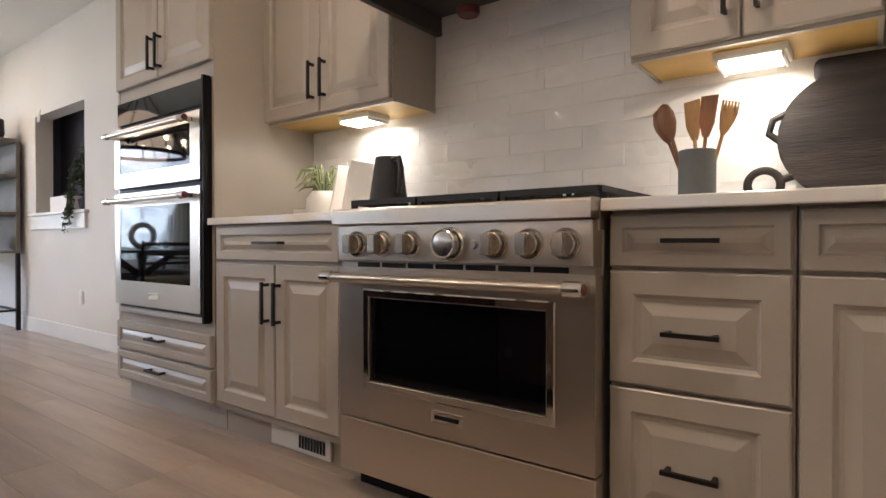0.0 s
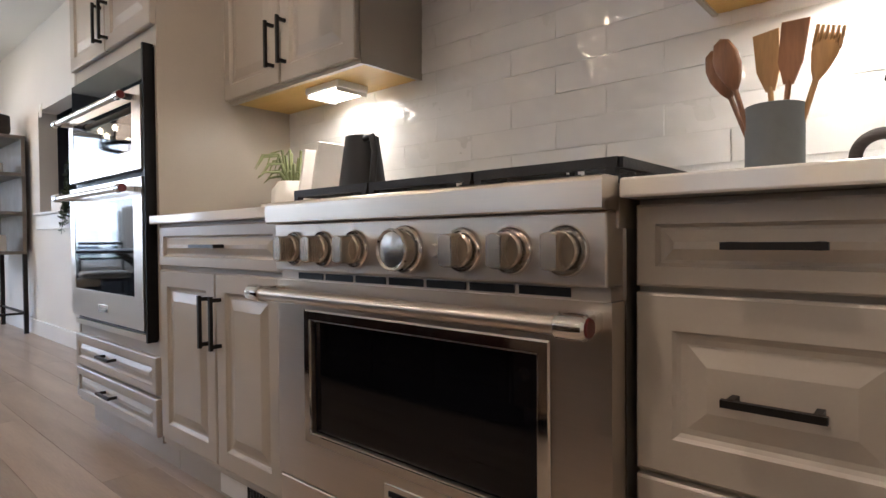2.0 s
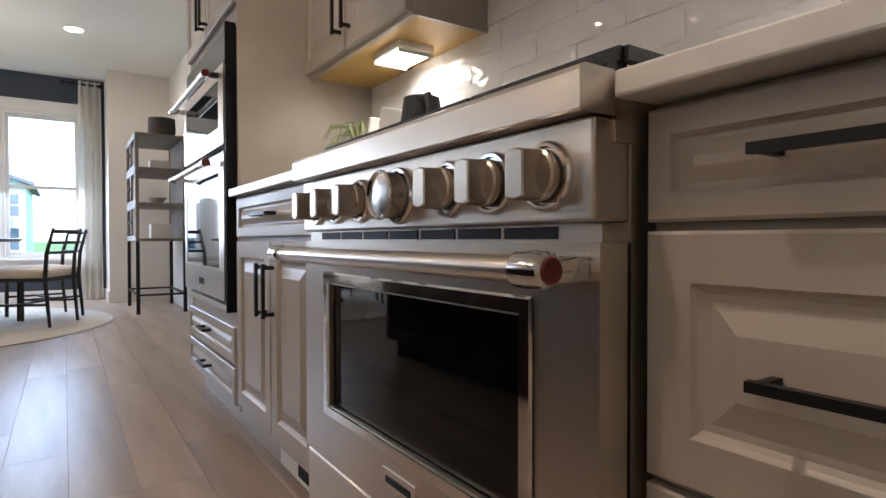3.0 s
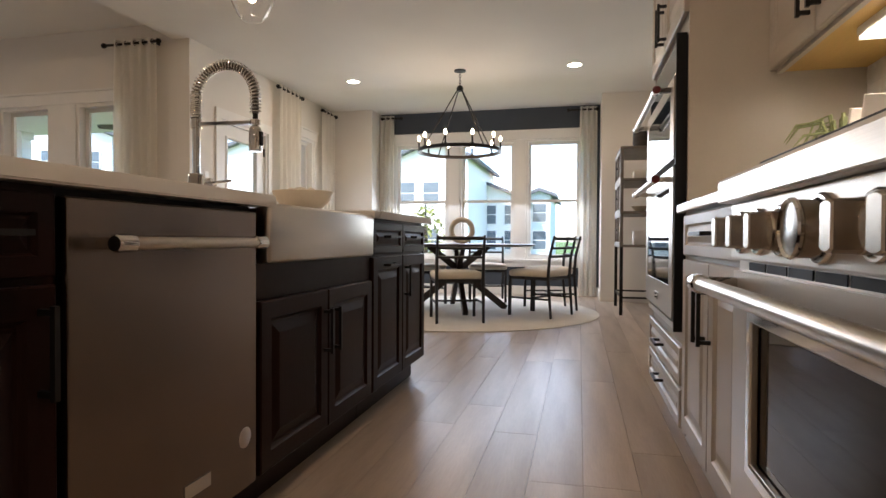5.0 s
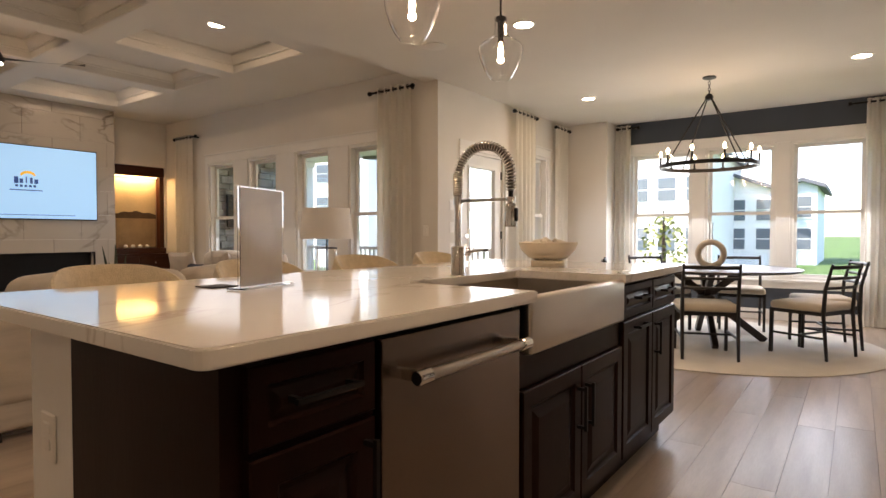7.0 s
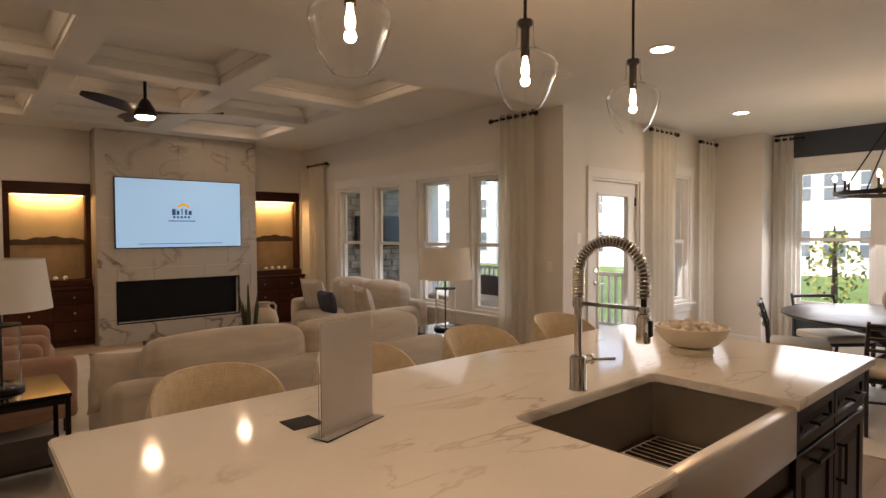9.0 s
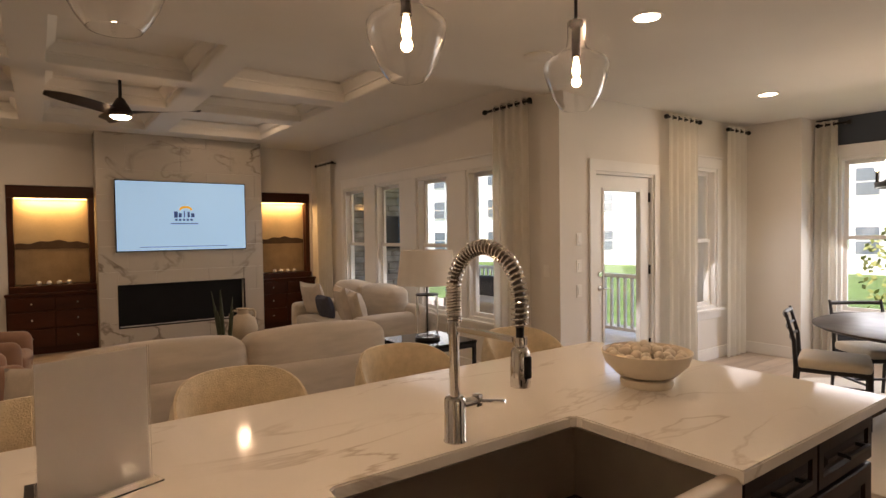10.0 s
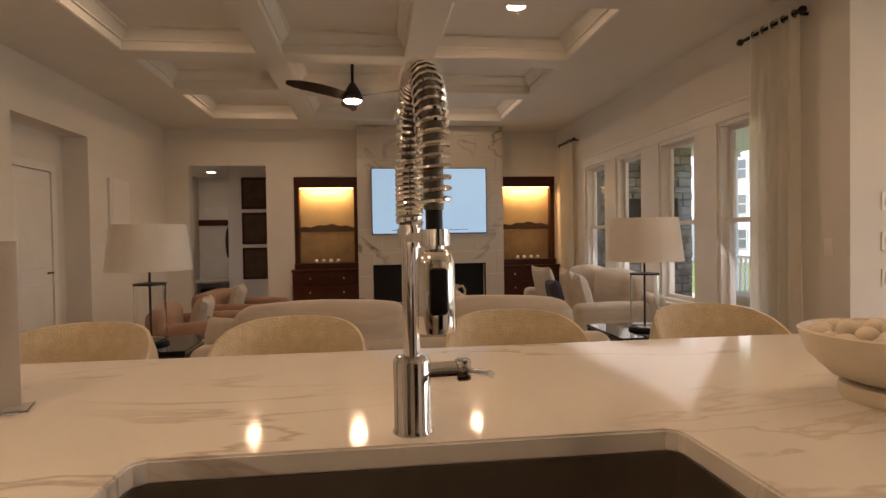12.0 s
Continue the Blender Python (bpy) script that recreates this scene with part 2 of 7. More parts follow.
thin_out(M_SHEET, 0.28)
M_PAPER = mat("white_paper", (0.8, 0.77, 0.74), 0.7, var=0.02)
M_PLATE = mat("white_plastic", (0.8, 0.78, 0.74), 0.35, var=0.02)
M_ARTSKY = mat("painted_sky_canvas", (0.62, 0.5, 0.32), 0.8, var=0.1, scale=3)
M_ARTLAND = mat("painted_dune_canvas", (0.42, 0.3, 0.17), 0.8, var=0.15, scale=5)
M_ARTHILL = mat("painted_hill_canvas", (0.1, 0.06, 0.035), 0.8, var=0.2, scale=6)
M_SHELF = mat("pewter_shelf_paint", (0.2, 0.17, 0.14), 0.45, var=0.08)
M_GRASS = mat("lawn", (0.12, 0.22, 0.04), 0.95, var=0.25, scale=0.6, bump=0.8, bscale=12)
M_SIDE = mat("white_siding", (0.86, 0.85, 0.83), 0.7, var=0.03)
M_SIDEB = mat("pale_blue_siding", (0.6, 0.69, 0.72), 0.7, var=0.03)
M_ROOF = mat("grey_shingle", (0.16, 0.17, 0.19), 0.85, var=0.2, scale=3)
M_WIN = mat("far_window_glass", (0.12, 0.15, 0.18), 0.1)
M_STONE = mat("stacked_stone", (0.5, 0.45, 0.4), 0.85, var=0.3, scale=5, bump=0.8, bscale=20, rnd=0.25)
M_PORCH = mat("porch_paint", (0.82, 0.82, 0.82), 0.6, var=0.03)
M_DECK = mat("deck_board", (0.42, 0.4, 0.38), 0.7, var=0.1, stretch=(1, 8, 1))
M_CAN = glow("downlight_glow", (1.0, 0.84, 0.6), 9)
M_BULB = glow("filament_bulb_glow", (1.0, 0.74, 0.4), 11)
M_UCL = glow("under_cabinet_glow", (1.0, 0.85, 0.6), 2.2)
M_STRIP = glow("niche_strip_glow", (1.0, 0.66, 0.24), 2.8)


# ---- building helpers ----
def thing(name, loc, label, category, group="", kind=""):
    ob = new(name)
    ob.empty_display_size = 0.1
    ob.location = loc
    ob["base"] = list(loc)
    return tagged(ob, label, category, group, kind)


def link_mesh(name, bm, m, smooth):
    me = bpy.data.meshes.new(name)
    bmesh.ops.recalc_face_normals(bm, faces=bm.faces)
    if smooth:
        for f in bm.faces:
            f.smooth = True
    bm.to_mesh(me)
    bm.free()
    me.materials.append(m)
    if smooth:
        me.set_sharp_from_angle(angle=radians(40))
    return new(name, me)


def part(name, bm, m, parent, label="", smooth=True):
    """One mesh under a thing or a part; the bmesh is in room coordinates."""
    base = Vector(parent["base"])
    bmesh.ops.translate(bm, verts=bm.verts, vec=-base)
    ob = link_mesh(name, bm, m, smooth)
    ob.parent = parent
    ob["base"] = list(base)
    return tagged(ob, label)


def solo(name, bm, m, label, category, kind="", group="", smooth=True, at=None):
    """A thing that is one mesh; the bmesh is in room coordinates."""
    lo = Vector((min(v.co[i] for v in bm.verts) for i in range(3)))
    hi = Vector((max(v.co[i] for v in bm.verts) for i in range(3)))
    base = Vector(at) if at else Vector(((lo.x + hi.x) / 2, (lo.y + hi.y) / 2, lo.z))
    bmesh.ops.translate(bm, verts=bm.verts, vec=-base)
    ob = link_mesh(name, bm, m, smooth)
    ob.location = base
    ob["base"] = list(base)
    return tagged(ob, label, category, group, kind)


def bx(x0, x1, y0, y1, z0, z1, bevel=0.0, seg=2, bm=None):
    bm = bm or bmesh.new()
    x0, x1, y0, y1, z0, z1 = min(x0, x1), max(x0, x1), min(y0, y1), max(y0, y1), min(z0, z1), max(z0, z1)
    r = bmesh.ops.create_cube(bm, size=1)
    vs = r["verts"]
    for v in vs:
        v.co = Vector(((x0 + x1) / 2 + v.co.x * (x1 - x0), (y0 + y1) / 2 + v.co.y * (y1 - y0), (z0 + z1) / 2 + v.co.z * (z1 - z0)))
    if bevel:
        es = list({e for v in vs for e in v.link_edges})
        bmesh.ops.bevel(bm, geom=es, offset=bevel, segments=seg, affect="EDGES", profile=0.5)
    return bm


def lathe(profile, loc, seg=32, axis="z", bm=None):
    """Turned shape: profile of (radius, height)."""
    bm = bm or bmesh.new()
    rings = []
    for r, h in profile:
        ring = []
        for i in range(seg):
            a = 2 * math.pi * i / seg
            p = (r * math.cos(a), r * math.sin(a), h)
            if axis == "x":
                p = (p[2], p[0], p[1])
            elif axis == "y":
                p = (p[0], p[2], p[1])
            ring.append(bm.verts.new(Vector(loc) + Vector(p)))
        rings.append(ring)
    for a, b in zip(rings, rings[1:]):
        for i in range(seg):
            bm.faces.new((a[i], a[(i + 1) % seg], b[(i + 1) % seg], b[i]))
    if profile[0][0] > 1e-5:
        bm.faces.new(rings[0])
    if profile[-1][0] > 1e-5:
        bm.faces.new(rings[-1])
    bmesh.ops.remove_doubles(bm, verts=[v for r in rings for v in r], dist=1e-6)
    return bm


def tube(points, radius, seg=10, closed=False, bm=None):
    """Round bar along points; radius may be a list."""
    bm = bm or bmesh.new()
    pts = [Vector(p) for p in points]
    n = len(pts)
    rad = radius if isinstance(radius, (list, tuple)) else [radius] * n
    rings, up = [], None
    for i, p in enumerate(pts):
        a = pts[i - 1] if (i or closed) else p
        b = pts[(i + 1) % n] if (i < n - 1 or closed) else p
        d = (b - a).normalized()
        if up is None:
            up = d.orthogonal().normalized()
        up = (up - d * up.dot(d)).normalized()
        side = d.cross(up)
        rings.append([bm.verts.new(p + rad[i] * (math.cos(t) * up + math.sin(t) * side)) for t in (2 * math.pi * k / seg for k in range(seg))])
    pairs = list(zip(rings, rings[1:])) + ([(rings[-1], rings[0])] if closed else [])
    for a, b in pairs:
        for k in range(seg):
            bm.faces.new((a[k], a[(k + 1) % seg], b[(k + 1) % seg], b[k]))
    if not closed:
        bm.faces.new(rings[0])
        bm.faces.new(rings[-1])
    return bm


def rod(a, b, r, seg=10, bm=None):
    return tube([a, b], r, seg, bm=bm)


def bar(a, b, w, h, bm=None):
    """Square-section bar from a to b."""
    bm = bm or bmesh.new()
    a, b = Vector(a), Vector(b)
    d = (b - a).normalized()
    up = Vector((0, 0, 1)) if abs(d.z) < 0.9 else Vector((0, 1, 0))
    s = d.cross(up).normalized()
    u = s.cross(d)
    rings = [[bm.verts.new(p + s * w / 2 * i + u * h / 2 * j) for i, j in ((-1, -1), (1, -1), (1, 1), (-1, 1))] for p in (a, b)]
    for k in range(4):
        bm.faces.new((rings[0][k], rings[0][(k + 1) % 4], rings[1][(k + 1) % 4], rings[1][k]))
    bm.faces.new(rings[0])
    bm.faces.new(rings[1])
    return bm


def cushion(x0, x1, y0, y1, z0, z1, puff=0.03, n=10, seed=0, round_=0.06, bm=None):
    """Stuffed block with rounded edges and slight unevenness."""
    bm = bm or bmesh.new()
    tmp = bx(x0, x1, y0, y1, z0, z1, bevel=min(round_, 0.45 * min(abs(x1 - x0), abs(y1 - y0), abs(z1 - z0))), seg=4)
    bmesh.ops.subdivide_edges(tmp, edges=[e for e in tmp.edges if e.calc_length() > 0.15], cuts=5, use_grid_fill=True)
    c = Vector(((x0 + x1) / 2, (y0 + y1) / 2, (z0 + z1) / 2))
    h = Vector((abs(x1 - x0) / 2, abs(y1 - y0) / 2, abs(z1 - z0) / 2))
    for v in tmp.verts:
        d = v.co - c
        q = [min(1, abs(d[i]) / h[i]) for i in range(3)]
        for i in range(3):
            j, k = (i + 1) % 3, (i + 2) % 3
            v.co[i] += math.copysign(puff * (1 - q[j] ** 2) * (1 - q[k] ** 2) * q[i], d[i])
        v.co += 0.006 * noise.noise_vector(v.co * 5 + Vector((seed, 0, 0)))
    me = bpy.data.meshes.new("tmp")
    tmp.to_mesh(me)
    tmp.free()
    bm.from_mesh(me)
    bpy.data.meshes.remove(me)
    return bm


def pillow(c, w, h, t, turn, tilt=15, seed=1):
    """Square scatter cushion with pinched corners, leaning back."""
    bm = bmesh.new()
    n = 12
    rows = {}
    m = pose(*c, 0, 0, turn) @ pose(0, 0, 0, -tilt, 0, 0)
    for s in (-1, 1):
        for i in range(n + 1):
            for j in range(n + 1):
                u, v = i / n * 2 - 1, j / n * 2 - 1
                th = t / 2 * (max(0, 1 - u ** 4) * max(0, 1 - v ** 4)) ** 0.5
                pinch = 1 - 0.09 * (1 - u * u) * abs(v) ** 2
                pinch2 = 1 - 0.09 * (1 - v * v) * abs(u) ** 2
                p = Vector((u * w / 2 * pinch2, s * th, (v * pinch + 1) * h / 2)) + 0.008 * noise.noise_vector(Vector((u * 2 + seed, v * 2, s)))
                if (abs(u) == 1 or abs(v) == 1) and s == 1:
                    rows[s, i, j] = rows[-1, i, j]
                else:
                    rows[s, i, j] = bm.verts.new(m @ p)
        for i in range(n):
            for j in range(n):
                bm.faces.new((rows[s, i, j], rows[s, i + 1, j], rows[s, i + 1, j + 1], rows[s, i, j + 1]))
    return bm


def on_face(origin, side):
    """Frame of a cabinet front: u along the front, v up, w out. side -1: it faces -x, +1: it faces +x."""
    o = Vector(origin)
    return lambda u, v, w: Vector((o.x + side * w, o.y + u, o.z + v))


def panel(F, u0, u1, v0, v1, frame_w=0.058, t=0.021, raised=True):
    """Framed front with a raised centre field, as one closed mesh."""
    bm = bmesh.new()
    k = min(1, (v1 - v0) / 0.24, (u1 - u0) / 0.24)
    f = frame_w * k
    steps = [(0, 0), (0, t - 0.004), (0.004, t), (f, t), (f + 0.005 * k, t - 0.006), (f + 0.011 * k, t - 0.010), (f + 0.02 * k, t - 0.010)]
    if raised:
        steps += [(f + 0.048 * k, t - 0.002), (f + 0.052 * k, t - 0.001)]
    rings = []
    for ins, w in steps:
        a, b, c, d = u0 + ins, u1 - ins, v0 + ins, v1 - ins
        rings.append([bm.verts.new(F(*p, w)) for p in ((a, c), (b, c), (b, d), (a, d))])
    for p, q in zip(rings, rings[1:]):
        for i in range(4):
            bm.faces.new((p[i], p[(i + 1) % 4], q[(i + 1) % 4], q[i]))
    bm.faces.new(rings[0])
    bm.faces.new(rings[-1])
    return bm


def pull(F, u, v, length, upright, stand=0.034, w0=0.021):
    """Slim square bar pull on two posts."""
    bm = bmesh.new()
    h = length / 2
    e = 0.012
    if upright:
        bar(F(u, v - h, w0 + stand), F(u, v + h, w0 + stand), 0.011, 0.011, bm)
        for s in (-1, 1):
            bar(F(u, v + s * (h - e), w0), F(u, v + s * (h - e), w0 + stand), 0.01, 0.012, bm)
    else:
        bar(F(u - h, v, w0 + stand), F(u + h, v, w0 + stand), 0.011, 0.011, bm)
        for s in (-1, 1):
            bar(F(u + s * (h - e), v, w0), F(u + s * (h - e), v, w0 + stand), 0.01, 0.012, bm)
    return bm


def front(cab, name, F, u0, u1, v0, v1, m, handle=None, raised=True, **kw):
    p = part(name, panel(F, u0, u1, v0, v1, raised=raised, **kw), m, cab, smooth=False)
    if handle:
        u, v, length, upright = handle
        part("handle", pull(F, u, v, length, upright), M_BLACKM, p, "slim black bar pull", smooth=False)
    return p


def wall(name, axis, at, thick, a0, a1, z0, z1, holes, m, label):
    """Wall across x (axis 'x', plane x=at) or y, with rectangular openings (a0, a1, z0, z1) cut through."""
    bm = bmesh.new()
    cuts = sorted({a0, a1, *(h[0] for h in holes), *(h[1] for h in holes)})
    for c0, c1 in zip(cuts, cuts[1:]):
        mid = (c0 + c1) / 2
        z = z0
        for h in sorted((h for h in holes if h[0] < mid < h[1]), key=lambda h: h[2]):
            if h[2] > z:
                (bx(at, at + thick, c0, c1, z, h[2], bm=bm) if axis == "x" else bx(c0, c1, at, at + thick, z, h[2], bm=bm))
            z = h[3]
        if z < z1:
            (bx(at, at + thick, c0, c1, z, z1, bm=bm) if axis == "x" else bx(c0, c1, at, at + thick, z, z1, bm=bm))
    bmesh.ops.remove_doubles(bm, verts=bm.verts, dist=1e-4)
    return solo(name, bm, m, label, "wall", "structure", smooth=False)


# ---- the large structure ----
RX, DX, WY, FX, LY, FY = 0.58, -4.25, 4.6, -10.1, -1.63, 8.4
# opening lists: across, then height
DOOR_HOLE = (5.1, 6.07, 0.0, 2.17)
NOOK_WIN = (6.85, 7.35, 0.62, 2.3)
LIV_WIN = [(-8.78, -8.1, 0.6, 2.28), (-7.76, -7.08, 0.6, 2.28), (-6.68, -6.0, 0.6, 2.28), (-5.65, -4.97, 0.6, 2.28)]
DIN_WIN = [(-3.33, -2.42, 0.55, 2.4), (-2.25, -1.36, 0.55, 2.4), (-1.2, -0.36, 0.55, 2.4)]

wall("wall_range", "x", RX + 0.012, 0.15, -3.2, 7.72, 0, CEIL, [(4.85, 6.0, 1.13, 2.1)], M_WALL, "warm white painted kitchen wall")
wall("wall_niche_back", "x", 0.95, 0.12, 4.5, 6.4, 0.9, 2.4, [], M_SLATE, "slate blue wall beyond the ledge opening")
for nm_, ax_, at_ in (("wall_niche_near", "y", 4.38), ("wall_niche_far", "y", 6.4)):
    wall(nm_, ax_, at_, 0.12, RX + 0.162, 1.07, 0.9, 2.4, [], M_SLATE, "slate blue side wall beyond the ledge opening")
solo("ceiling_niche", bx(RX + 0.162, 1.07, 4.38, 6.52, 2.4, 2.5), M_SLATE, "slate painted lid beyond the ledge opening", "ceiling", "structure", smooth=False)
solo("floor_niche", bx(RX + 0.162, 1.07, 4.38, 6.52, 0.8, 0.9), M_SLATE, "slate painted base beyond the ledge opening", "floor", "structure", smooth=False)
wall("wall_nook_side", "x", -0.1, 0.15, 7.87, FY, 0, CEIL, [], M_WALL, "white painted side of the window nook")
wall("wall_nook_return", "y", 7.72, 0.15, -0.1, RX + 0.16, 0, CEIL, [], M_WALL, "white painted return beside the window nook")
wall("wall_dining", "y", FY, 0.16, -4.4, 0.75, 0, CEIL, DIN_WIN, M_BLUE, "dark slate blue wall round three tall windows")
wall("wall_nook_left", "x", -3.72, 0.15, 8.02, FY, 0, CEIL, [], M_WALL, "white painted side of the window nook")
wall("wall_nook_left_return", "y", 8.0, 0.02, -4.25, -3.57, 0, CEIL, [], M_WALL, "white painted return beside the window nook")
wall("wall_door", "x", DX - 0.15, 0.15, WY, 8.4, 0, CEIL, [DOOR_HOLE, NOOK_WIN], M_WALL, "white painted wall with a glazed door and window")
wall("wall_living_windows", "y", WY, 0.15, FX - 1.2, DX - 0.15, 0, 3.36, LIV_WIN, M_WALL, "white painted living room wall with four windows")
wall("wall_fireplace", "x", FX - 0.15, 0.15, LY - 0.15, WY, 0, 3.36, [(-1.28, -0.12, 0, 2.48), (0.3, 1.31, 0.0, 2.3), (3.6, 4.56, 0.0, 2.3)], M_WALL,
     "white painted wall with two lit niches")
wall("wall_living_side", "y", LY - 0.15, 0.15, FX, -3.6, 0, 3.36, [(-7.76, -6.4, 0, 2.5)], M_WALL, "white painted living room side wall")
wall("wall_back", "y", -3.35, 0.15, -6.5, RX + 0.16, 0, CEIL, [], M_WALL, "white painted wall behind the kitchen")
wall("wall_back_side", "x", -3.75, 0.15, -3.2, LY, 0, CEIL, [], M_WALL, "white painted wall behind the kitchen")
# hall behind the fireplace wall and the door recess
wall("wall_hall_close", "y", 0.6, 0.15, -13.35, -11.3, 0, CEIL, [], M_WALL, "white painted hall wall")
wall("wall_hall_close_near", "y", 0.08, 0.12, -11.3, FX - 0.15, 0, CEIL, [], M_WALL, "white painted hall wall")
wall("wall_hall_end", "x", -13.2, 0.15, -2.0, 0.6, 0, CEIL, [], M_WALL, "white painted hall end wall")
wall("wall_hall_side", "x", -11.45, 0.15, -1.0, 0.6, 0, CEIL, [], M_WALL, "cream painted hall wall with three pictures")
wall("wall_hall_left", "y", -2.15, 0.15, -13.2, FX - 0.15, 0, CEIL, [], M_WALL, "white painted hall side wall")
wall("wall_recess", "y", -2.05, 0.15, -8.0, -6.2, 0, CEIL, [], M_WALL, "white painted door recess")
wall("wall_recess_left", "x", -7.78, 0.02, -1.9, LY - 0.15, 0, 2.5, [], M_WALL, "white painted door recess side")
wall("wall_recess_right", "x", -6.4, 0.02, -1.9, LY - 0.15, 0, 2.5, [], M_WALL, "white painted door recess side")

solo("ceiling", bx(DX - 0.2, RX + 0.2, -3.4, 8.6, CEIL, LCEIL + 0.31), M_CEIL, "smooth white kitchen and dining ceiling", "ceiling", "structure", smooth=False)
solo("ceiling_hall", bx(-13.4, FX - 0.15, -2.3, 0.7, 2.6, 2.7), M_CEIL, "smooth white hall ceiling", "ceiling", "structure", smooth=False)
solo("ceiling_recess", bx(-8.0, -6.2, -2.6, LY - 0.15, 2.5, 2.6), M_CEIL, "smooth white ceiling of the door recess", "ceiling", "structure", smooth=False)


# coffered living-room ceiling: a soffit with nine wells, each with a stepped crown
def ring_frame(bm, x0, x1, y0, y1, d, z0, z1):
    bx(x0, x0 + d, y0, y1, z0, z1, bm=bm)
    bx(x1 - d, x1, y0, y1, z0, z1, bm=bm)
    bx(x0 + d, x1 - d, y0, y0 + d, z0, z1, bm=bm)
    bx(x0 + d, x1 - d, y1 - d, y1, z0, z1, bm=bm)


def sloped_frame(bm, x0, x1, y0, y1, d0, d1, z0, z1):
    """Cove round a well: inset d0 at the foot, d1 at the head."""
    lo = [bm.verts.new(p) for p in ((x0 + d0, y0 + d0, z0), (x1 - d0, y0 + d0, z0), (x1 - d0, y1 - d0, z0), (x0 + d0, y1 - d0, z0))]
    hi = [bm.verts.new(p) for p in ((x0 + d1, y0 + d1, z1), (x1 - d1, y0 + d1, z1), (x1 - d1, y1 - d1, z1), (x0 + d1, y1 - d1, z1))]
    for i in range(4):
        bm.faces.new((lo[i], lo[(i + 1) % 4], hi[(i + 1) % 4], hi[i]))


def coffers():
    bm = bmesh.new()
    xs = [(-6.41, -5.15), (-7.73, -6.68), (-9.33, -8.0)]
    ys = [(-0.69, 0.5), (0.72, 1.88), (2.15, 3.48)]
    cx = sorted({FX, DX - 0.2, *(v for p in xs for v in p)})
    cy = sorted({LY, WY, *(v for p in ys for v in p)})
    well = lambda a, b: any(p[0] < a < p[1] for p in xs) and any(p[0] < b < p[1] for p in ys)
    for a0, a1 in zip(cx, cx[1:]):
        for b0, b1 in zip(cy, cy[1:]):
            if not well((a0 + a1) / 2, (b0 + b1) / 2):
                bx(a0, a1, b0, b1, LCEIL, 3.36, bm=bm)
    for x0, x1 in xs:
        for y0, y1 in ys:
            ring_frame(bm, x0, x1, y0, y1, 0.012, LCEIL + 0.006, LCEIL + 0.022)
            ring_frame(bm, x0, x1, y0, y1, 0.022, LCEIL + 0.085, LCEIL + 0.1)
            sloped_frame(bm, x0, x1, y0, y1, 0.022, 0.085, LCEIL + 0.1, LCEIL + 0.165)
            ring_frame(bm, x0, x1, y0, y1, 0.095, LCEIL + 0.165, LCEIL + 0.19)
            bx(x0, x1, y0, y1, LCEIL + 0.19, 3.36, bm=bm)
    return bm


solo("ceiling_living", coffers(), M_CEIL, "white coffered living room ceiling with crown moulding", "ceiling", "structure", smooth=False)
solo("floor", bx(-13.4, RX + 0.16, -3.4, 8.56, -0.12, -0.012), M_GAP, "dark gaps of the oak plank floor", "floor", "structure", smooth=False)


def baseboard(name, pts, h=0.14, t=0.018):
    bm = bmesh.new()
    for (x0, y0), (x1, y1), (nx, ny) in pts:
        bx(min(x0, x1) + min(0, nx * t), max(x0, x1) + max(0, nx * t), min(y0, y1) + min(0, ny * t), max(y0, y1) + max(0, ny * t), 0, h, bevel=0.004, bm=bm)
    return solo(name, bm, M_TRIM, "white painted baseboard", "baseboard", "structure", smooth=False)


baseboard("baseboard", [((RX + 0.012, 2.9), (RX + 0.012, 7.72), (-1, 0))])
baseboard("baseboard", [((-0.1, 7.75), (-0.1, FY), (-1, 0))])
baseboard("baseboard", [((-3.57, FY), (-0.12, FY), (0, -1))])
baseboard("baseboard", [((DX, WY), (DX, 5.0), (1, 0))])
baseboard("baseboard", [((DX, 6.17), (DX, 8.0), (1, 0))])
baseboard("baseboard", [((-4.23, 8.0), (-3.55, 8.0), (0, -1))])
baseboard("baseboard", [((-10.0, WY), (DX - 0.01, WY), (0, -1))])
baseboard("baseboard", [((-10.0, LY), (-7.85, LY), (0, 1))])


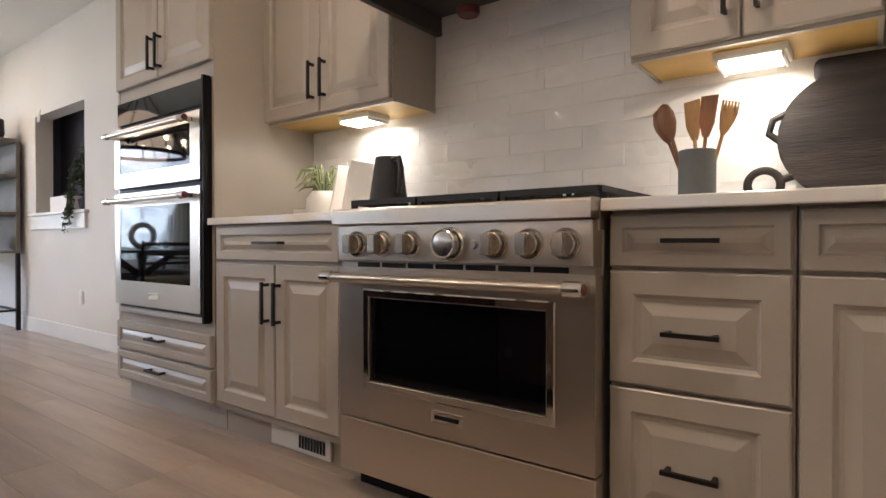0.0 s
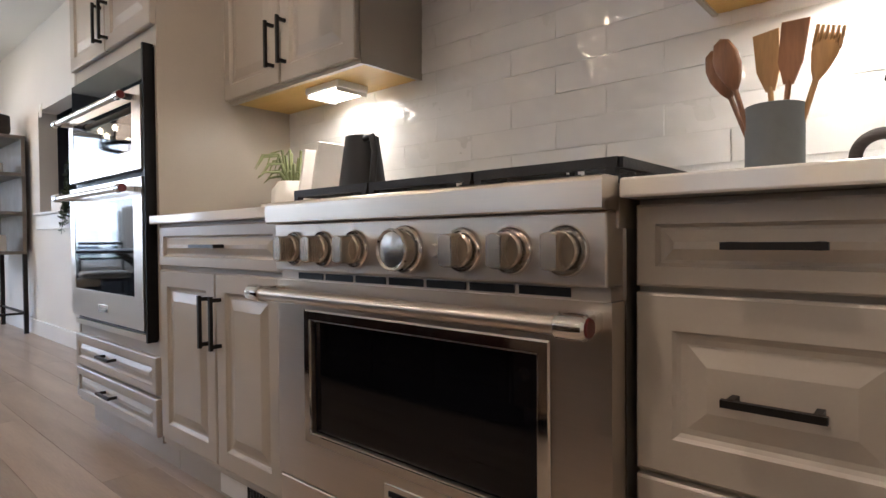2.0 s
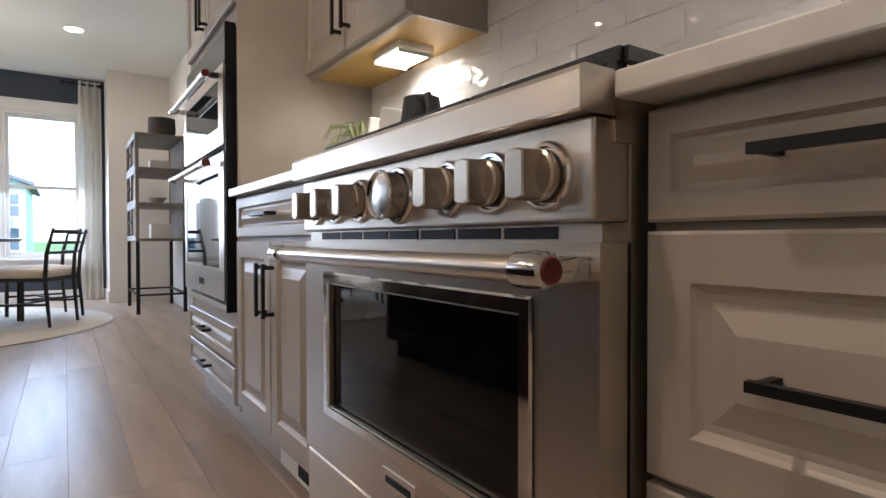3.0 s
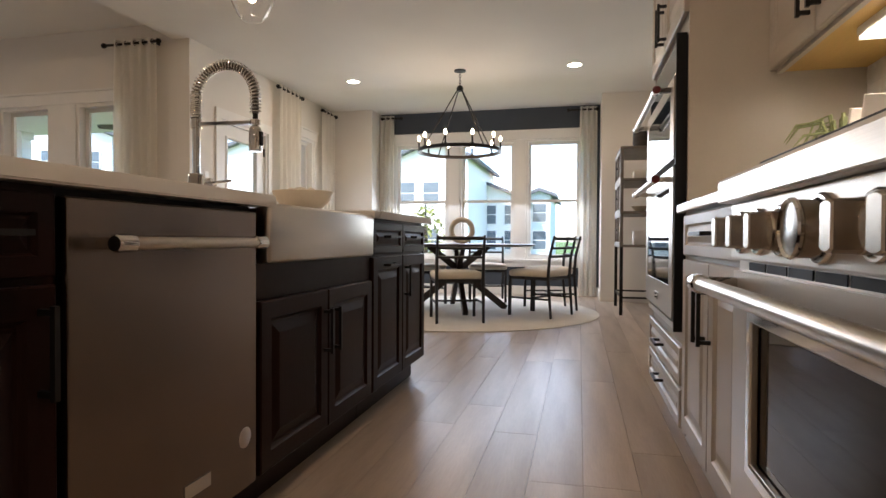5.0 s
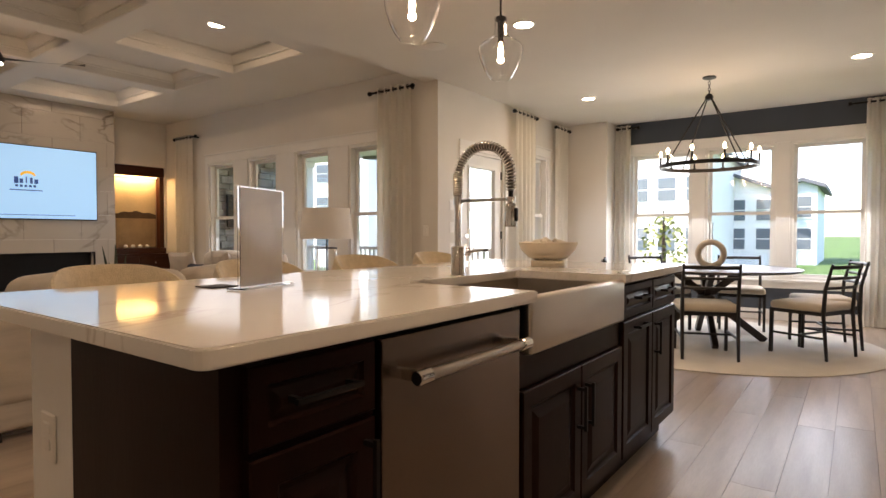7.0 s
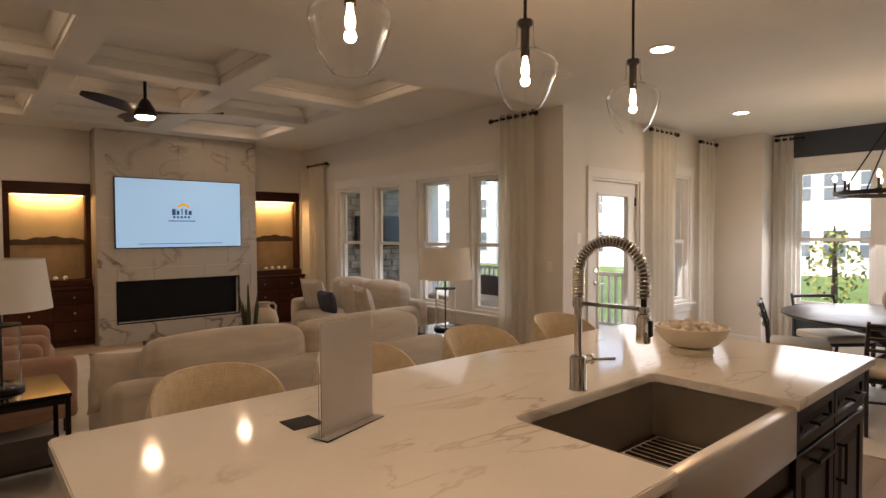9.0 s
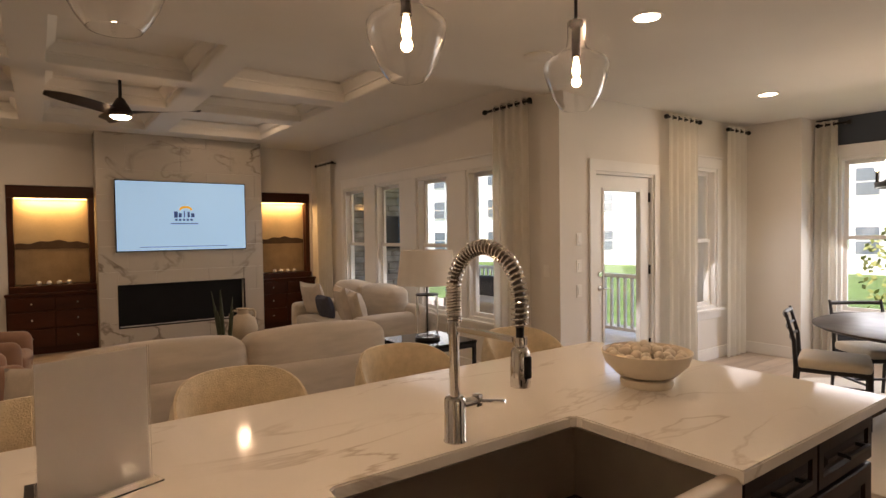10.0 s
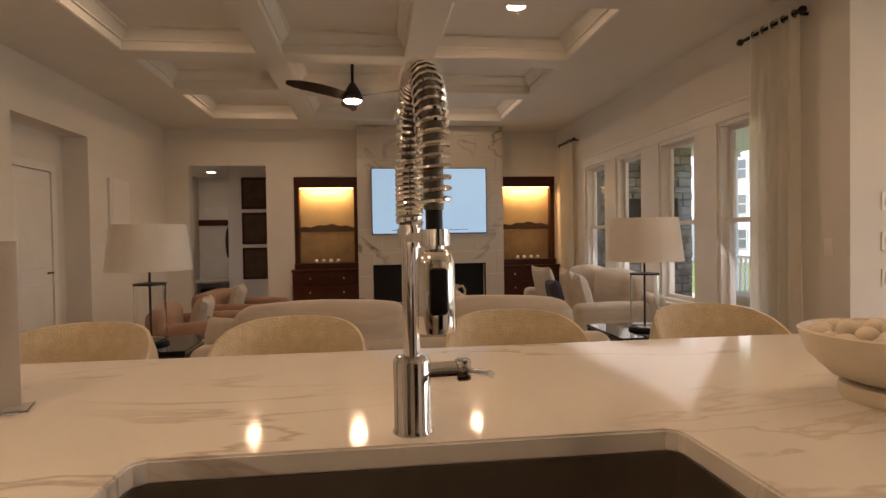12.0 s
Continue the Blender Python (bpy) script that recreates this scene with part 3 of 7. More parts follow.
def window(name, axis, at, depth, a0, a1, z0, z1, face, label):
    """Double-hung window set in an opening. face: +1/-1, the side of the room along the axis."""
    w = thing(name, ((at, (a0 + a1) / 2, z0) if axis == "x" else ((a0 + a1) / 2, at, z0)), label, "window", kind="structure")
    def B(p0, p1, q0, q1, r0, r1, bm=None, bevel=0.0):
        # p: along the wall, q: up, r: out of the wall into the room
        s0, s1 = at + face * r0, at + face * r1
        return bx(s0, s1, p0, p1, q0, q1, bevel, bm=bm) if axis == "x" else bx(p0, p1, s0, s1, q0, q1, bevel, bm=bm)
    fr = bmesh.new()
    j = 0.035
    B(a0, a0 + j, z0, z1, -depth, 0, fr)
    B(a1 - j, a1, z0, z1, -depth, 0, fr)
    B(a0 + j, a1 - j, z1 - j, z1, -depth, 0, fr)
    B(a0 + j, a1 - j, z0, z0 + j, -depth, 0, fr)
    part("window_frame", fr, M_TRIM, w, smooth=False)
    zm = (z0 + z1) / 2 - 0.02
    for nm, q0, q1, r in (("upper_sash", zm - 0.02, z1 - j, -0.085), ("lower_sash", z0 + j, zm + 0.02, -0.055)):
        s = bmesh.new()
        e = 0.042
        B(a0 + j, a0 + j + e, q0, q1, r - 0.03, r, s)
        B(a1 - j - e, a1 - j, q0, q1, r - 0.03, r, s)
        B(a0 + j + e, a1 - j - e, q1 - e, q1, r - 0.03, r, s)
        B(a0 + j + e, a1 - j - e, q0, q0 + e, r - 0.03, r, s)
        sp = part(nm, s, M_TRIM, w, smooth=False)
        pn = part("pane", B(a0 + j + e, a1 - j - e, q0 + e, q1 - e, r - 0.018, r - 0.014), M_PANE, sp, "clear glass pane", smooth=False)
        pn.visible_shadow = False
    return w, B


def casing(name, axis, at, face, a0, a1, z0, z1, posts, label, sill=True):
    """Flat painted casing round a group of windows, with mullion posts and a sill."""
    t = thing(name, ((at, (a0 + a1) / 2, z0) if axis == "x" else ((a0 + a1) / 2, at, z0)), label, "window trim", kind="structure")
    def B(p0, p1, q0, q1, r1, bevel=0.003):
        s0, s1 = at + face * 0.002, at + face * r1
        return bx(s0, s1, p0, p1, q0, q1, bevel, 1) if axis == "x" else bx(p0, p1, s0, s1, q0, q1, bevel, 1)
    c = 0.09
    part("side_casing", B(a0 - c, a0, z0, z1, 0.02), M_TRIM, t, smooth=False)
    part("side_casing", B(a1, a1 + c, z0, z1, 0.02), M_TRIM, t, smooth=False)
    part("head_casing", B(a0 - c, a1 + c, z1, z1 + 0.12, 0.022), M_TRIM, t, smooth=False)
    part("head_cap", B(a0 - c - 0.015, a1 + c + 0.015, z1 + 0.12, z1 + 0.145, 0.034), M_TRIM, t, smooth=False)
    for p0, p1 in posts:
        part("mullion", B(p0, p1, z0, z1, 0.018), M_TRIM, t, smooth=False)
    if sill:
        part("window_sill", B(a0 - c - 0.02, a1 + c + 0.02, z0 - 0.03, z0, 0.06), M_TRIM, t, smooth=False)
        part("apron", B(a0 - c, a1 + c, z0 - 0.12, z0 - 0.03, 0.018), M_TRIM, t, smooth=False)
    return t


k = 0
for h in DIN_WIN:
    k += 1
    window("window_%d" % k, "y", FY, 0.15, *h, -1, "white double-hung window in the blue dining wall")
casing("trim_dining_windows", "y", FY, -1, -3.33, -0.36, 0.55, 2.4, [(-2.42, -2.25), (-1.36, -1.2)], "white casing round three dining windows")
for h in LIV_WIN:
    k += 1
    window("window_%d" % k, "y", WY, 0.14, *h, -1, "white double-hung living room window to the porch")
casing("trim_living_windows", "y", WY, -1, -8.78, -4.97, 0.6, 2.28, [(-8.1, -7.76), (-7.08, -6.68), (-6.0, -5.65)], "white casing round four living room windows")
k += 1
window("window_%d" % k, "x", DX, 0.14, *NOOK_WIN, 1, "narrow white double-hung window beside the door")
casing("trim_nook_window", "x", DX, 1, *NOOK_WIN[:2], *NOOK_WIN[2:], [], "white casing round a narrow window")


# glazed back door
def back_door():
    y0, y1, z1 = 5.1, 6.07, 2.17
    d = thing("door_1", (DX, (y0 + y1) / 2, 0), "white full-glass back door with chrome lever", "door", kind="structure")
    fr = bmesh.new()
    bx(DX - 0.14, DX, y0, y0 + 0.03, 0, z1, bm=fr)
    bx(DX - 0.14, DX, y1 - 0.03, y1, 0, z1, bm=fr)
    bx(DX - 0.14, DX, y0 + 0.03, y1 - 0.03, z1 - 0.03, z1, bm=fr)
    part("door_frame", fr, M_TRIM, d, smooth=False)
    cs = bmesh.new()
    bx(DX + 0.002, DX + 0.02, y0 - 0.09, y0, 0, z1, bm=cs)
    bx(DX + 0.002, DX + 0.02, y1, y1 + 0.09, 0, z1, bm=cs)
    bx(DX + 0.002, DX + 0.022, y0 - 0.09, y1 + 0.09, z1, z1 + 0.11, bm=cs)
    part("casing", cs, M_TRIM, d, smooth=False)
    s = bmesh.new()
    a, b = y0 + 0.034, y1 - 0.034
    g0, g1, h0, h1 = 5.27, 5.86, 0.3, 1.98
    for p in ((a, g0, 0.01, z1 - 0.034), (g1, b, 0.01, z1 - 0.034), (g0, g1, 0.01, h0), (g0, g1, h1, z1 - 0.034)):
        bx(DX - 0.075, DX - 0.03, *p, bm=s)
    slab = part("slab", s, M_TRIM, d, smooth=False)
    bd = bmesh.new()
    e = 0.03
    for p in ((g0 - e, g0, h0 - e, h1 + e), (g1, g1 + e, h0 - e, h1 + e), (g0, g1, h0 - e, h0), (g0, g1, h1, h1 + e)):
        bx(DX - 0.031, DX - 0.018, *p, bevel=0.004, seg=1, bm=bd)
    part("glazing_bead", bd, M_TRIM, slab, smooth=False)
    pn = part("pane", bx(DX - 0.055, DX - 0.05, g0, g1, h0, h1), M_PANE, slab, "clear glass pane", smooth=False)
    pn.visible_shadow = False
    lev = lathe([(0.0, 0.0), (0.028, 0.0), (0.03, 0.006), (0.022, 0.012), (0.01, 0.014), (0.01, 0.05)], (DX - 0.03, 5.2, 1.0), 20, "x")
    tube([(DX + 0.02, 5.2, 1.0), (DX + 0.025, 5.24, 1.0), (DX + 0.022, 5.31, 0.995)], [0.009, 0.009, 0.006], bm=lev)
    part("lever", lev, M_CHROME, slab, "chrome door lever")
    part("deadbolt", lathe([(0.0, 0.02), (0.026, 0.02), (0.03, 0.012), (0.03, 0.0)], (DX - 0.03, 5.2, 1.14), 20, "x"), M_CHROME, slab, "chrome deadbolt")
    for z in (0.3, 1.1, 1.88):
        part("hinge", bx(DX - 0.032, DX - 0.018, y1 - 0.05, y1 - 0.03, z, z + 0.1), M_BLACKM, d, "black hinge", smooth=False)


back_door()


def recess_door():
    y = -1.895
    d = thing("door_2", (-6.95, y, 0), "white panelled interior door in a recess", "door", kind="structure")
    sl = part("slab", bx(-7.42, -6.5, y, y + 0.035, 0.01, 2.06), M_TRIM, d, smooth=False)
    for z0, z1 in ((0.15, 0.9), (1.05, 1.92)):
        bm = bmesh.new()
        for ins, w in ((0, 0.036), (0.02, 0.042), (0.04, 0.036)):
            pass
        bx(-7.3, -6.62, y + 0.034, y + 0.044, z0, z1, 0.006, 1, bm=bm)
        part("door_panel", bm, M_TRIM, sl, smooth=False)
    part("door_handle", tube([(-7.36, y + 0.03, 1.0), (-7.36, y + 0.08, 1.0), (-7.26, y + 0.08, 1.0)], 0.009), M_BLACKM, sl, "dark lever handle")
    fr = bmesh.new()
    bx(-7.52, -7.43, y, y + 0.05, 0, 2.15, bm=fr)
    bx(-7.43, -6.42, y, y + 0.05, 2.07, 2.15, bm=fr)
    part("casing", fr, M_TRIM, d, smooth=False)


recess_door()


# ---- kitchen: range wall ----
CT = 0.98  # counter top


def base_right():
    F = on_face((0.035, 0, 0), -1)
    c = thing("drawer_cabinet", (0.3, -0.165, 0), "greige painted base cabinet with three drawers", "cabinet")
    part("body", bx(0.037, RX, -0.376, 0.04, 0.115, 0.947), M_CAB, c, smooth=False)
    part("toe_kick", bx(0.095, 0.115, -0.376, 0.04, 0, 0.115), M_CAB, c, smooth=False)
    for v0, v1, hz in ((0.806, 0.938, 0.872), (0.505, 0.795, 0.645), (0.135, 0.494, 0.31)):
        front(c, "drawer", F, -0.37, 0.038, v0, v1, M_CAB, (-0.166, hz, 0.13, False))
    for i in range(2):
        y1 = -0.38 - i * 0.48
        y0 = y1 - 0.476
        b = thing("base_cabinet", (0.3, (y0 + y1) / 2, 0), "greige painted base cabinet with drawer and door", "cabinet", "base cabinets beside the range")
        part("body", bx(0.037, RX, y0, y1, 0.115, 0.947), M_CAB, b, smooth=False)
        part("toe_kick", bx(0.095, 0.115, y0, y1, 0, 0.115), M_CAB, b, smooth=False)
        front(b, "drawer", F, y0 + 0.006, y1 - 0.006, 0.806, 0.938, M_CAB, ((y0 + y1) / 2, 0.872, 0.13, False))
        front(b, "door", F, y0 + 0.006, y1 - 0.006, 0.135, 0.795, M_CAB, (y0 + 0.05, 0.7, 0.155, True))


base_right()


def base_left():
    F = on_face((0.0, 0, 0), -1)
    c = thing("base_cabinet", (0.3, 1.43, 0), "greige painted base cabinet with drawer and two doors", "cabinet")
    part("body", bx(0.002, RX, 0.998, 1.866, 0.125, 0.947), M_CAB, c, smooth=False)
    part("toe_kick", bx(0.06, 0.08, 0.998, 1.866, 0, 0.125), M_CAB, c, smooth=False)
    front(c, "drawer", F, 1.03, 1.825, 0.795, 0.938, M_CAB, (1.42, 0.868, 0.17, False))
    front(c, "door", F, 1.03, 1.401, 0.16, 0.78, M_CAB, (1.37, 0.625, 0.17, True))
    front(c, "door", F, 1.408, 1.825, 0.16, 0.78, M_CAB, (1.445, 0.625, 0.17, True))
    g = thing("floor_register", (0.05, 1.3, 0), "white vent grille in the toe kick", "vent")
    part("frame", bx(0.045, 0.058, 1.15, 1.52, 0.02, 0.108, 0.003, 1), M_TRIM, g, smooth=False)
    for i in range(9):
        part("louvre", bx(0.041, 0.046, 1.18 + i * 0.018, 1.19 + i * 0.018, 0.04, 0.09), M_BLACK, g, smooth=False)


base_left()
for y0, y1 in ((-1.4, 0.044), (0.993, 1.871)):
    solo("countertop", bx(-0.038, RX + 0.01, y0, y1, 0.948, CT, 0.004, 2), M_QUARTZ, "white quartz countertop with soft grey veins", "countertop", smooth=False)


def upper(name, y0, y1, n, label, top=2.44, z0=1.45):
    F = on_face((0.29, 0, 0), -1)
    c = thing(name, (0.43, (y0 + y1) / 2, z0), label, "cabinet", "upper cabinets")
    part("body", bx(0.292, RX, y0, y1, z0 + 0.012, top), M_CAB, c, smooth=False)
    part("underside", bx(0.31, RX, y0 + 0.01, y1 - 0.01, z0 + 0.004, z0 + 0.013), M_MAPLE, c, "pale maple underside", smooth=False)
    rail = bmesh.new()
    bx(0.292, 0.31, y0, y1, z0 - 0.004, z0 + 0.012, bm=rail)
    bx(0.31, RX, y0, y0 + 0.012, z0 - 0.002, z0 + 0.012, bm=rail)
    bx(0.31, RX, y1 - 0.012, y1, z0 - 0.002, z0 + 0.012, bm=rail)
    part("bottom_rail", rail, M_CAB, c, smooth=False)
    w = (y1 - y0) / n
    for i in range(n):
        a, b = y0 + i * w + 0.004, y0 + (i + 1) * w - 0.004
        hu = b - 0.035 if i % 2 == 0 else a + 0.035
        front(c, "door", F, a, b, z0 + 0.008, top - 0.01, M_CAB, (hu, z0 + 0.15, 0.17, True))
    part("crown", bx(0.25, RX, y0, y1, top, top + 0.09, 0.02, 3), M_CAB, c, smooth=False)


upper("wall_cabinet", 1.045, 1.895, 2, "greige painted wall cabinet with two raised-panel doors")
upper("wall_cabinet", -0.532, 0.077, 2, "greige painted wall cabinet with two raised-panel doors", z0=1.417)
upper("wall_cabinet", -1.2, -0.536, 2, "greige painted wall cabinet with two raised-panel doors", z0=1.417)


def under_light(y, w, z):
    """z: underside of the cabinet."""
    t = thing("under_cabinet_light", (0.45, y, z - 0.04), "white under-cabinet light, switched on", "lamp", "under-cabinet lights")
    part("housing", bx(0.37, 0.51, y - w / 2, y + w / 2, z - 0.024, z + 0.003, 0.006, 2), M_PLATE, t)
    part("diffuser", bx(0.378, 0.5, y - w / 2 + 0.02, y + w / 2 - 0.02, z - 0.034, z - 0.022, 0.005, 2), M_UCL, t, "glowing diffuser")
    for s in (-1, 1):
        part("end_clip", bx(0.372, 0.508, y + s * (w / 2 - 0.012) - 0.004, y + s * (w / 2 - 0.012) + 0.004, z - 0.037, z - 0.022), M_PLATE, t, smooth=False)
    lamp("under_cabinet_beam", "AREA", look((0.45, y, z - 0.042), (0.5, y, 0)), 0.68, (1.0, 0.84, 0.62), 0.1, 0.18)


under_light(1.36, 0.2, 1.453)
under_light(-0.23, 0.19, 1.42)


def hood():
    h = thing("range_hood", (0.3, 0.55, 1.785), "dark metal range hood over the cooktop", "range hood")
    y0, y1, x0 = 0.079, 1.04, 0.02
    bm = bmesh.new()
    bx(x0, x0 + 0.03, y0, y1, 1.785, 1.915, 0.004, 1, bm=bm)
    bx(x0 + 0.03, RX, y0, y0 + 0.03, 1.785, 1.915, bm=bm)
    bx(x0 + 0.03, RX, y1 - 0.03, y1, 1.785, 1.915, bm=bm)
    bx(x0 + 0.03, RX, y0 + 0.03, y1 - 0.03, 1.865, 1.915, bm=bm)
    part("canopy", bm, M_HOOD, h, smooth=False)
    ch = bmesh.new()
    lo = [(x0, y0), (RX, y0), (RX, y1), (x0, y1)]
    hi = [(0.28, 0.3), (RX, 0.3), (RX, 0.8), (0.28, 0.8)]
    a = [ch.verts.new((*p, 1.915)) for p in lo]
    b = [ch.verts.new((*p, 2.2)) for p in hi]
    c = [ch.verts.new((*p, CEIL)) for p in hi]
    for p, q in ((a, b), (b, c)):
        for i in range(4):
            ch.faces.new((p[i], p[(i + 1) % 4], q[(i + 1) % 4], q[i]))
    ch.faces.new(a)
    ch.faces.new(c)
    part("chimney", ch, M_HOOD, h, smooth=False)
    for i in range(3):
        f = bmesh.new()
        for j in range(9):
            yy = 0.2 + i * 0.24 + j * 0.022
            bx(0.12, 0.4, yy, yy + 0.012, 1.850, 1.864, bm=f)
        part("grease_filter", f, M_STEEL, h, "slotted steel filter", smooth=False)
    for y in (0.3, 0.79):
        part("hood_lamp", lathe([(0.0, 0.0), (0.04, 0.0), (0.046, 0.008), (0.046, 0.03)], (0.46, y, 1.785), 24), M_RED, h, "round lamp under red film")


hood()


# backsplash backing behind the separate tiles
solo("backsplash", bx(RX - 0.003, RX + 0.011, -1.4, 1.905, CT, 2.2), M_GROUT, "pale grout bed of the tiled backsplash", "wall", "structure", smooth=False)


# ---- range ----
def knob(t, y, z, big=False):
    """Chrome bezel, round body and either a flat dial face or a deep grip bar."""
    R = 0.044 if big else 0.037
    X = -0.062
    k = part("knob", lathe([(R + 0.007, 0.0), (R + 0.007, -0.005), (R + 0.004, -0.009), (R, -0.009), (R - 0.002, -0.004)], (X, y, z), 32, "x"), M_CHROME, t)
    if big:
        part("dial", lathe([(R - 0.003, -0.002), (R - 0.003, -0.04), (R - 0.008, -0.042), (0.0, -0.041)], (X, y, z), 36, "x"), M_DIAL, k, "brushed round dial")
        part("dial_ring", lathe([(R - 0.003, -0.036), (R, -0.039), (R, -0.043), (R - 0.003, -0.046), (R - 0.007, -0.043), (R - 0.007, -0.038)], (X, y, z), 36, "x"), M_CHROME, k, "polished rim of the dial")
    else:
        part("skirt", lathe([(R - 0.004, -0.002), (R - 0.004, -0.022), (R - 0.007, -0.025), (0.0, -0.025)], (X, y, z), 32, "x"), M_KNOB, k)
        g = bmesh.new()
        w, r, n = 0.016, R - 0.005, 6
        a0 = math.acos(w / r)
        rim = [(r * math.cos(a0 + (math.pi - 2 * a0) * i / n), r * math.sin(a0 + (math.pi - 2 * a0) * i / n)) for i in range(n + 1)]
        rim += [(-u, -v) for u, v in rim]
        rings = [[g.verts.new((X + dx, y + u * f, z + v * f)) for u, v in rim] for dx, f in ((-0.024, 1.0), (-0.054, 0.97), (-0.057, 0.9))]
        for p, q in zip(rings, rings[1:]):
            for i in range(len(rim)):
                g.faces.new((p[i], p[(i + 1) % len(rim)], q[(i + 1) % len(rim)], q[i]))
        g.faces.new(rings[-1])
        g.faces.new(rings[0])
        part("grip", g, M_KNOB, k, "raised brushed grip bar", smooth=False)


def gas_range():
    t = thing("gas_range", (0.25, 0.52, 0), "stainless steel gas range with seven knobs", "range")
    y0, y1 = 0.048, 0.99
    part("body", bx(0.0, RX - 0.004, y0, y1, 0.1, 0.9), M_STEELV, t, smooth=False)
    part("cooktop", bx(-0.028, RX - 0.004, y0, y1, 0.9, 0.972), M_STEEL, t, smooth=False)
    # rounded front rail
    bm = bmesh.new()
    prof = [(-0.04, 0.929), (-0.086, 0.929), (-0.089, 0.932), (-0.089, 0.974), (-0.087, 0.98), (-0.081, 0.983), (-0.03, 0.983), (-0.03, 0.929)]
    rings = [[bm.verts.new((x, y, z)) for x, z in prof] for y in (y0, y1)]
    for i in range(len(prof)):
        j = (i + 1) % len(prof)
        bm.faces.new((rings[0][i], rings[0][j], rings[1][j], rings[1][i]))
    bm.faces.new(rings[0])
    bm.faces.new(rings[1])
    part("front_rail", bm, M_STEEL, t, "brushed steel front rail", smooth=False)
    part("control_panel", bx(-0.062, 0.0, y0 + 0.004, y1 - 0.004, 0.806, 0.928, 0.004, 2), M_STEEL, t, smooth=False)
    for y, big in ((0.892, 0), (0.776, 0), (0.656, 0), (0.497, 1), (0.342, 0), (0.232, 0), (0.125, 0)):
        knob(t, y, 0.864, big)
    part("start_button", lathe([(0.0, -0.008), (0.012, -0.008), (0.014, 0.0)], (-0.062, 0.415, 0.862), 20, "x"), M_STEEL, t)
    # vent slot, door, window
    part("vent_strip", bx(-0.044, 0.0, y0 + 0.006, y1 - 0.006, 0.7825, 0.8055), M_STEEL, t, smooth=False)
    for i in range(7):
        yy = 0.125 + i * 0.113
        part("vent_slot", bx(-0.046, -0.04, yy, yy + 0.103, 0.786, 0.802), M_BLACK, t, "dark vent slot", smooth=False)
    d = bmesh.new()
    w0, w1, h0, h1 = 0.186, 0.842, 0.402, 0.683
    for p in ((y0, w0, 0.268, 0.782), (w1, y1, 0.268, 0.782), (w0, w1, 0.268, h0), (w0, w1, h1, 0.782)):
        bx(-0.055, -0.006, *p, bm=d)
    bmesh.ops.remove_doubles(d, verts=d.verts, dist=1e-5)
    door = part("oven_door", d, M_STEEL, t, smooth=False)
    bz = bmesh.new()
    rings = []
    for ins, x in ((-0.028, -0.057), (-0.024, -0.06), (-0.004, -0.06), (0.0, -0.045), (0.0, -0.03)):
        rings.append([bz.verts.new((x, a, b)) for a, b in ((w0 + ins, h0 + ins), (w1 - ins, h0 + ins), (w1 - ins, h1 - ins), (w0 + ins, h1 - ins))])
    for p, q in zip(rings, rings[1:]):
        for i in range(4):
            bz.faces.new((p[i], p[(i + 1) % 4], q[(i + 1) % 4], q[i]))
    part("window_bezel", bz, M_CHROME, door, "polished bezel", smooth=False)
    part("oven_window", bx(-0.042, -0.03, w0, w1, h0, h1), M_BGLASS, door, "black glass oven window", smooth=False)
    hb = bmesh.new()
    rod((-0.132, 0.085, 0.752), (-0.132, 0.95, 0.752), 0.016, 20, hb)
    part("handle", hb, M_STEEL, door, "brushed tubular handle")
    for y, s in ((0.075, -1), (0.965, 1)):
        e = lathe([(0.017, -0.027), (0.021, -0.023), (0.022, 0.0), (0.021, 0.023), (0.017, 0.027)], (-0.132, y, 0.752), 28, "y")
        bx(-0.128, -0.055, y - 0.014, y + 0.014, 0.736, 0.768, 0.005, 2, bm=e)
        part("handle_end", e, M_CHROME, door, "polished handle bracket")
        part("medallion", lathe([(0.0, 0.003), (0.014, 0.003), (0.016, 0.0)], (-0.132, y + 0.027, 0.752), 20, "y") if s > 0 else
             lathe([(0.016, 0.0), (0.014, -0.003), (0.0, -0.003)], (-0.132, y - 0.027, 0.752), 20, "y"), M_RED, door, "red end medallion")
    part("badge", bx(-0.059, -0.054, 0.455, 0.575, 0.312, 0.352, 0.002, 1), M_CHROME, door, "polished name badge", smooth=False)
    part("badge_lettering", bx(-0.0605, -0.059, 0.47, 0.56, 0.326, 0.338), M_BLACK, door, "dark lettering bar", smooth=False)
    part("kick_panel", bx(-0.052, -0.004, y0, y1, 0.075, 0.26, 0.003, 1), M_STEEL, t, "steel kick panel", smooth=False)
    part("plinth", bx(0.03, 0.06, y0 + 0.02, y1 - 0.02, 0.0, 0.08), M_BLACK, t, smooth=False)
    for a, b in ((0.06, 0.358), (0.366, 0.672), (0.68, 0.978)):
        g = bmesh.new()
        x0, x1, z = 0.0, 0.53, 1.01
        m0 = (a + b) / 2
        for x in (x0, x1):
            # raised front and rear bars on splayed feet
            bar((x, a, z), (x, b, z), 0.016, 0.018, g)
            for y, k in ((a + 0.008, 0.014), (b - 0.008, -0.014)):
                bar((x, y, 0.973), (x, y + k * 0.2, z - 0.008), 0.018, 0.016, g)
        for y in (a, b):
            bar((x0, y, z), (x1, y, z), 0.014, 0.018, g)
        bar(((x0 + x1) / 2, a, z), ((x0 + x1) / 2, b, z), 0.014, 0.018, g)
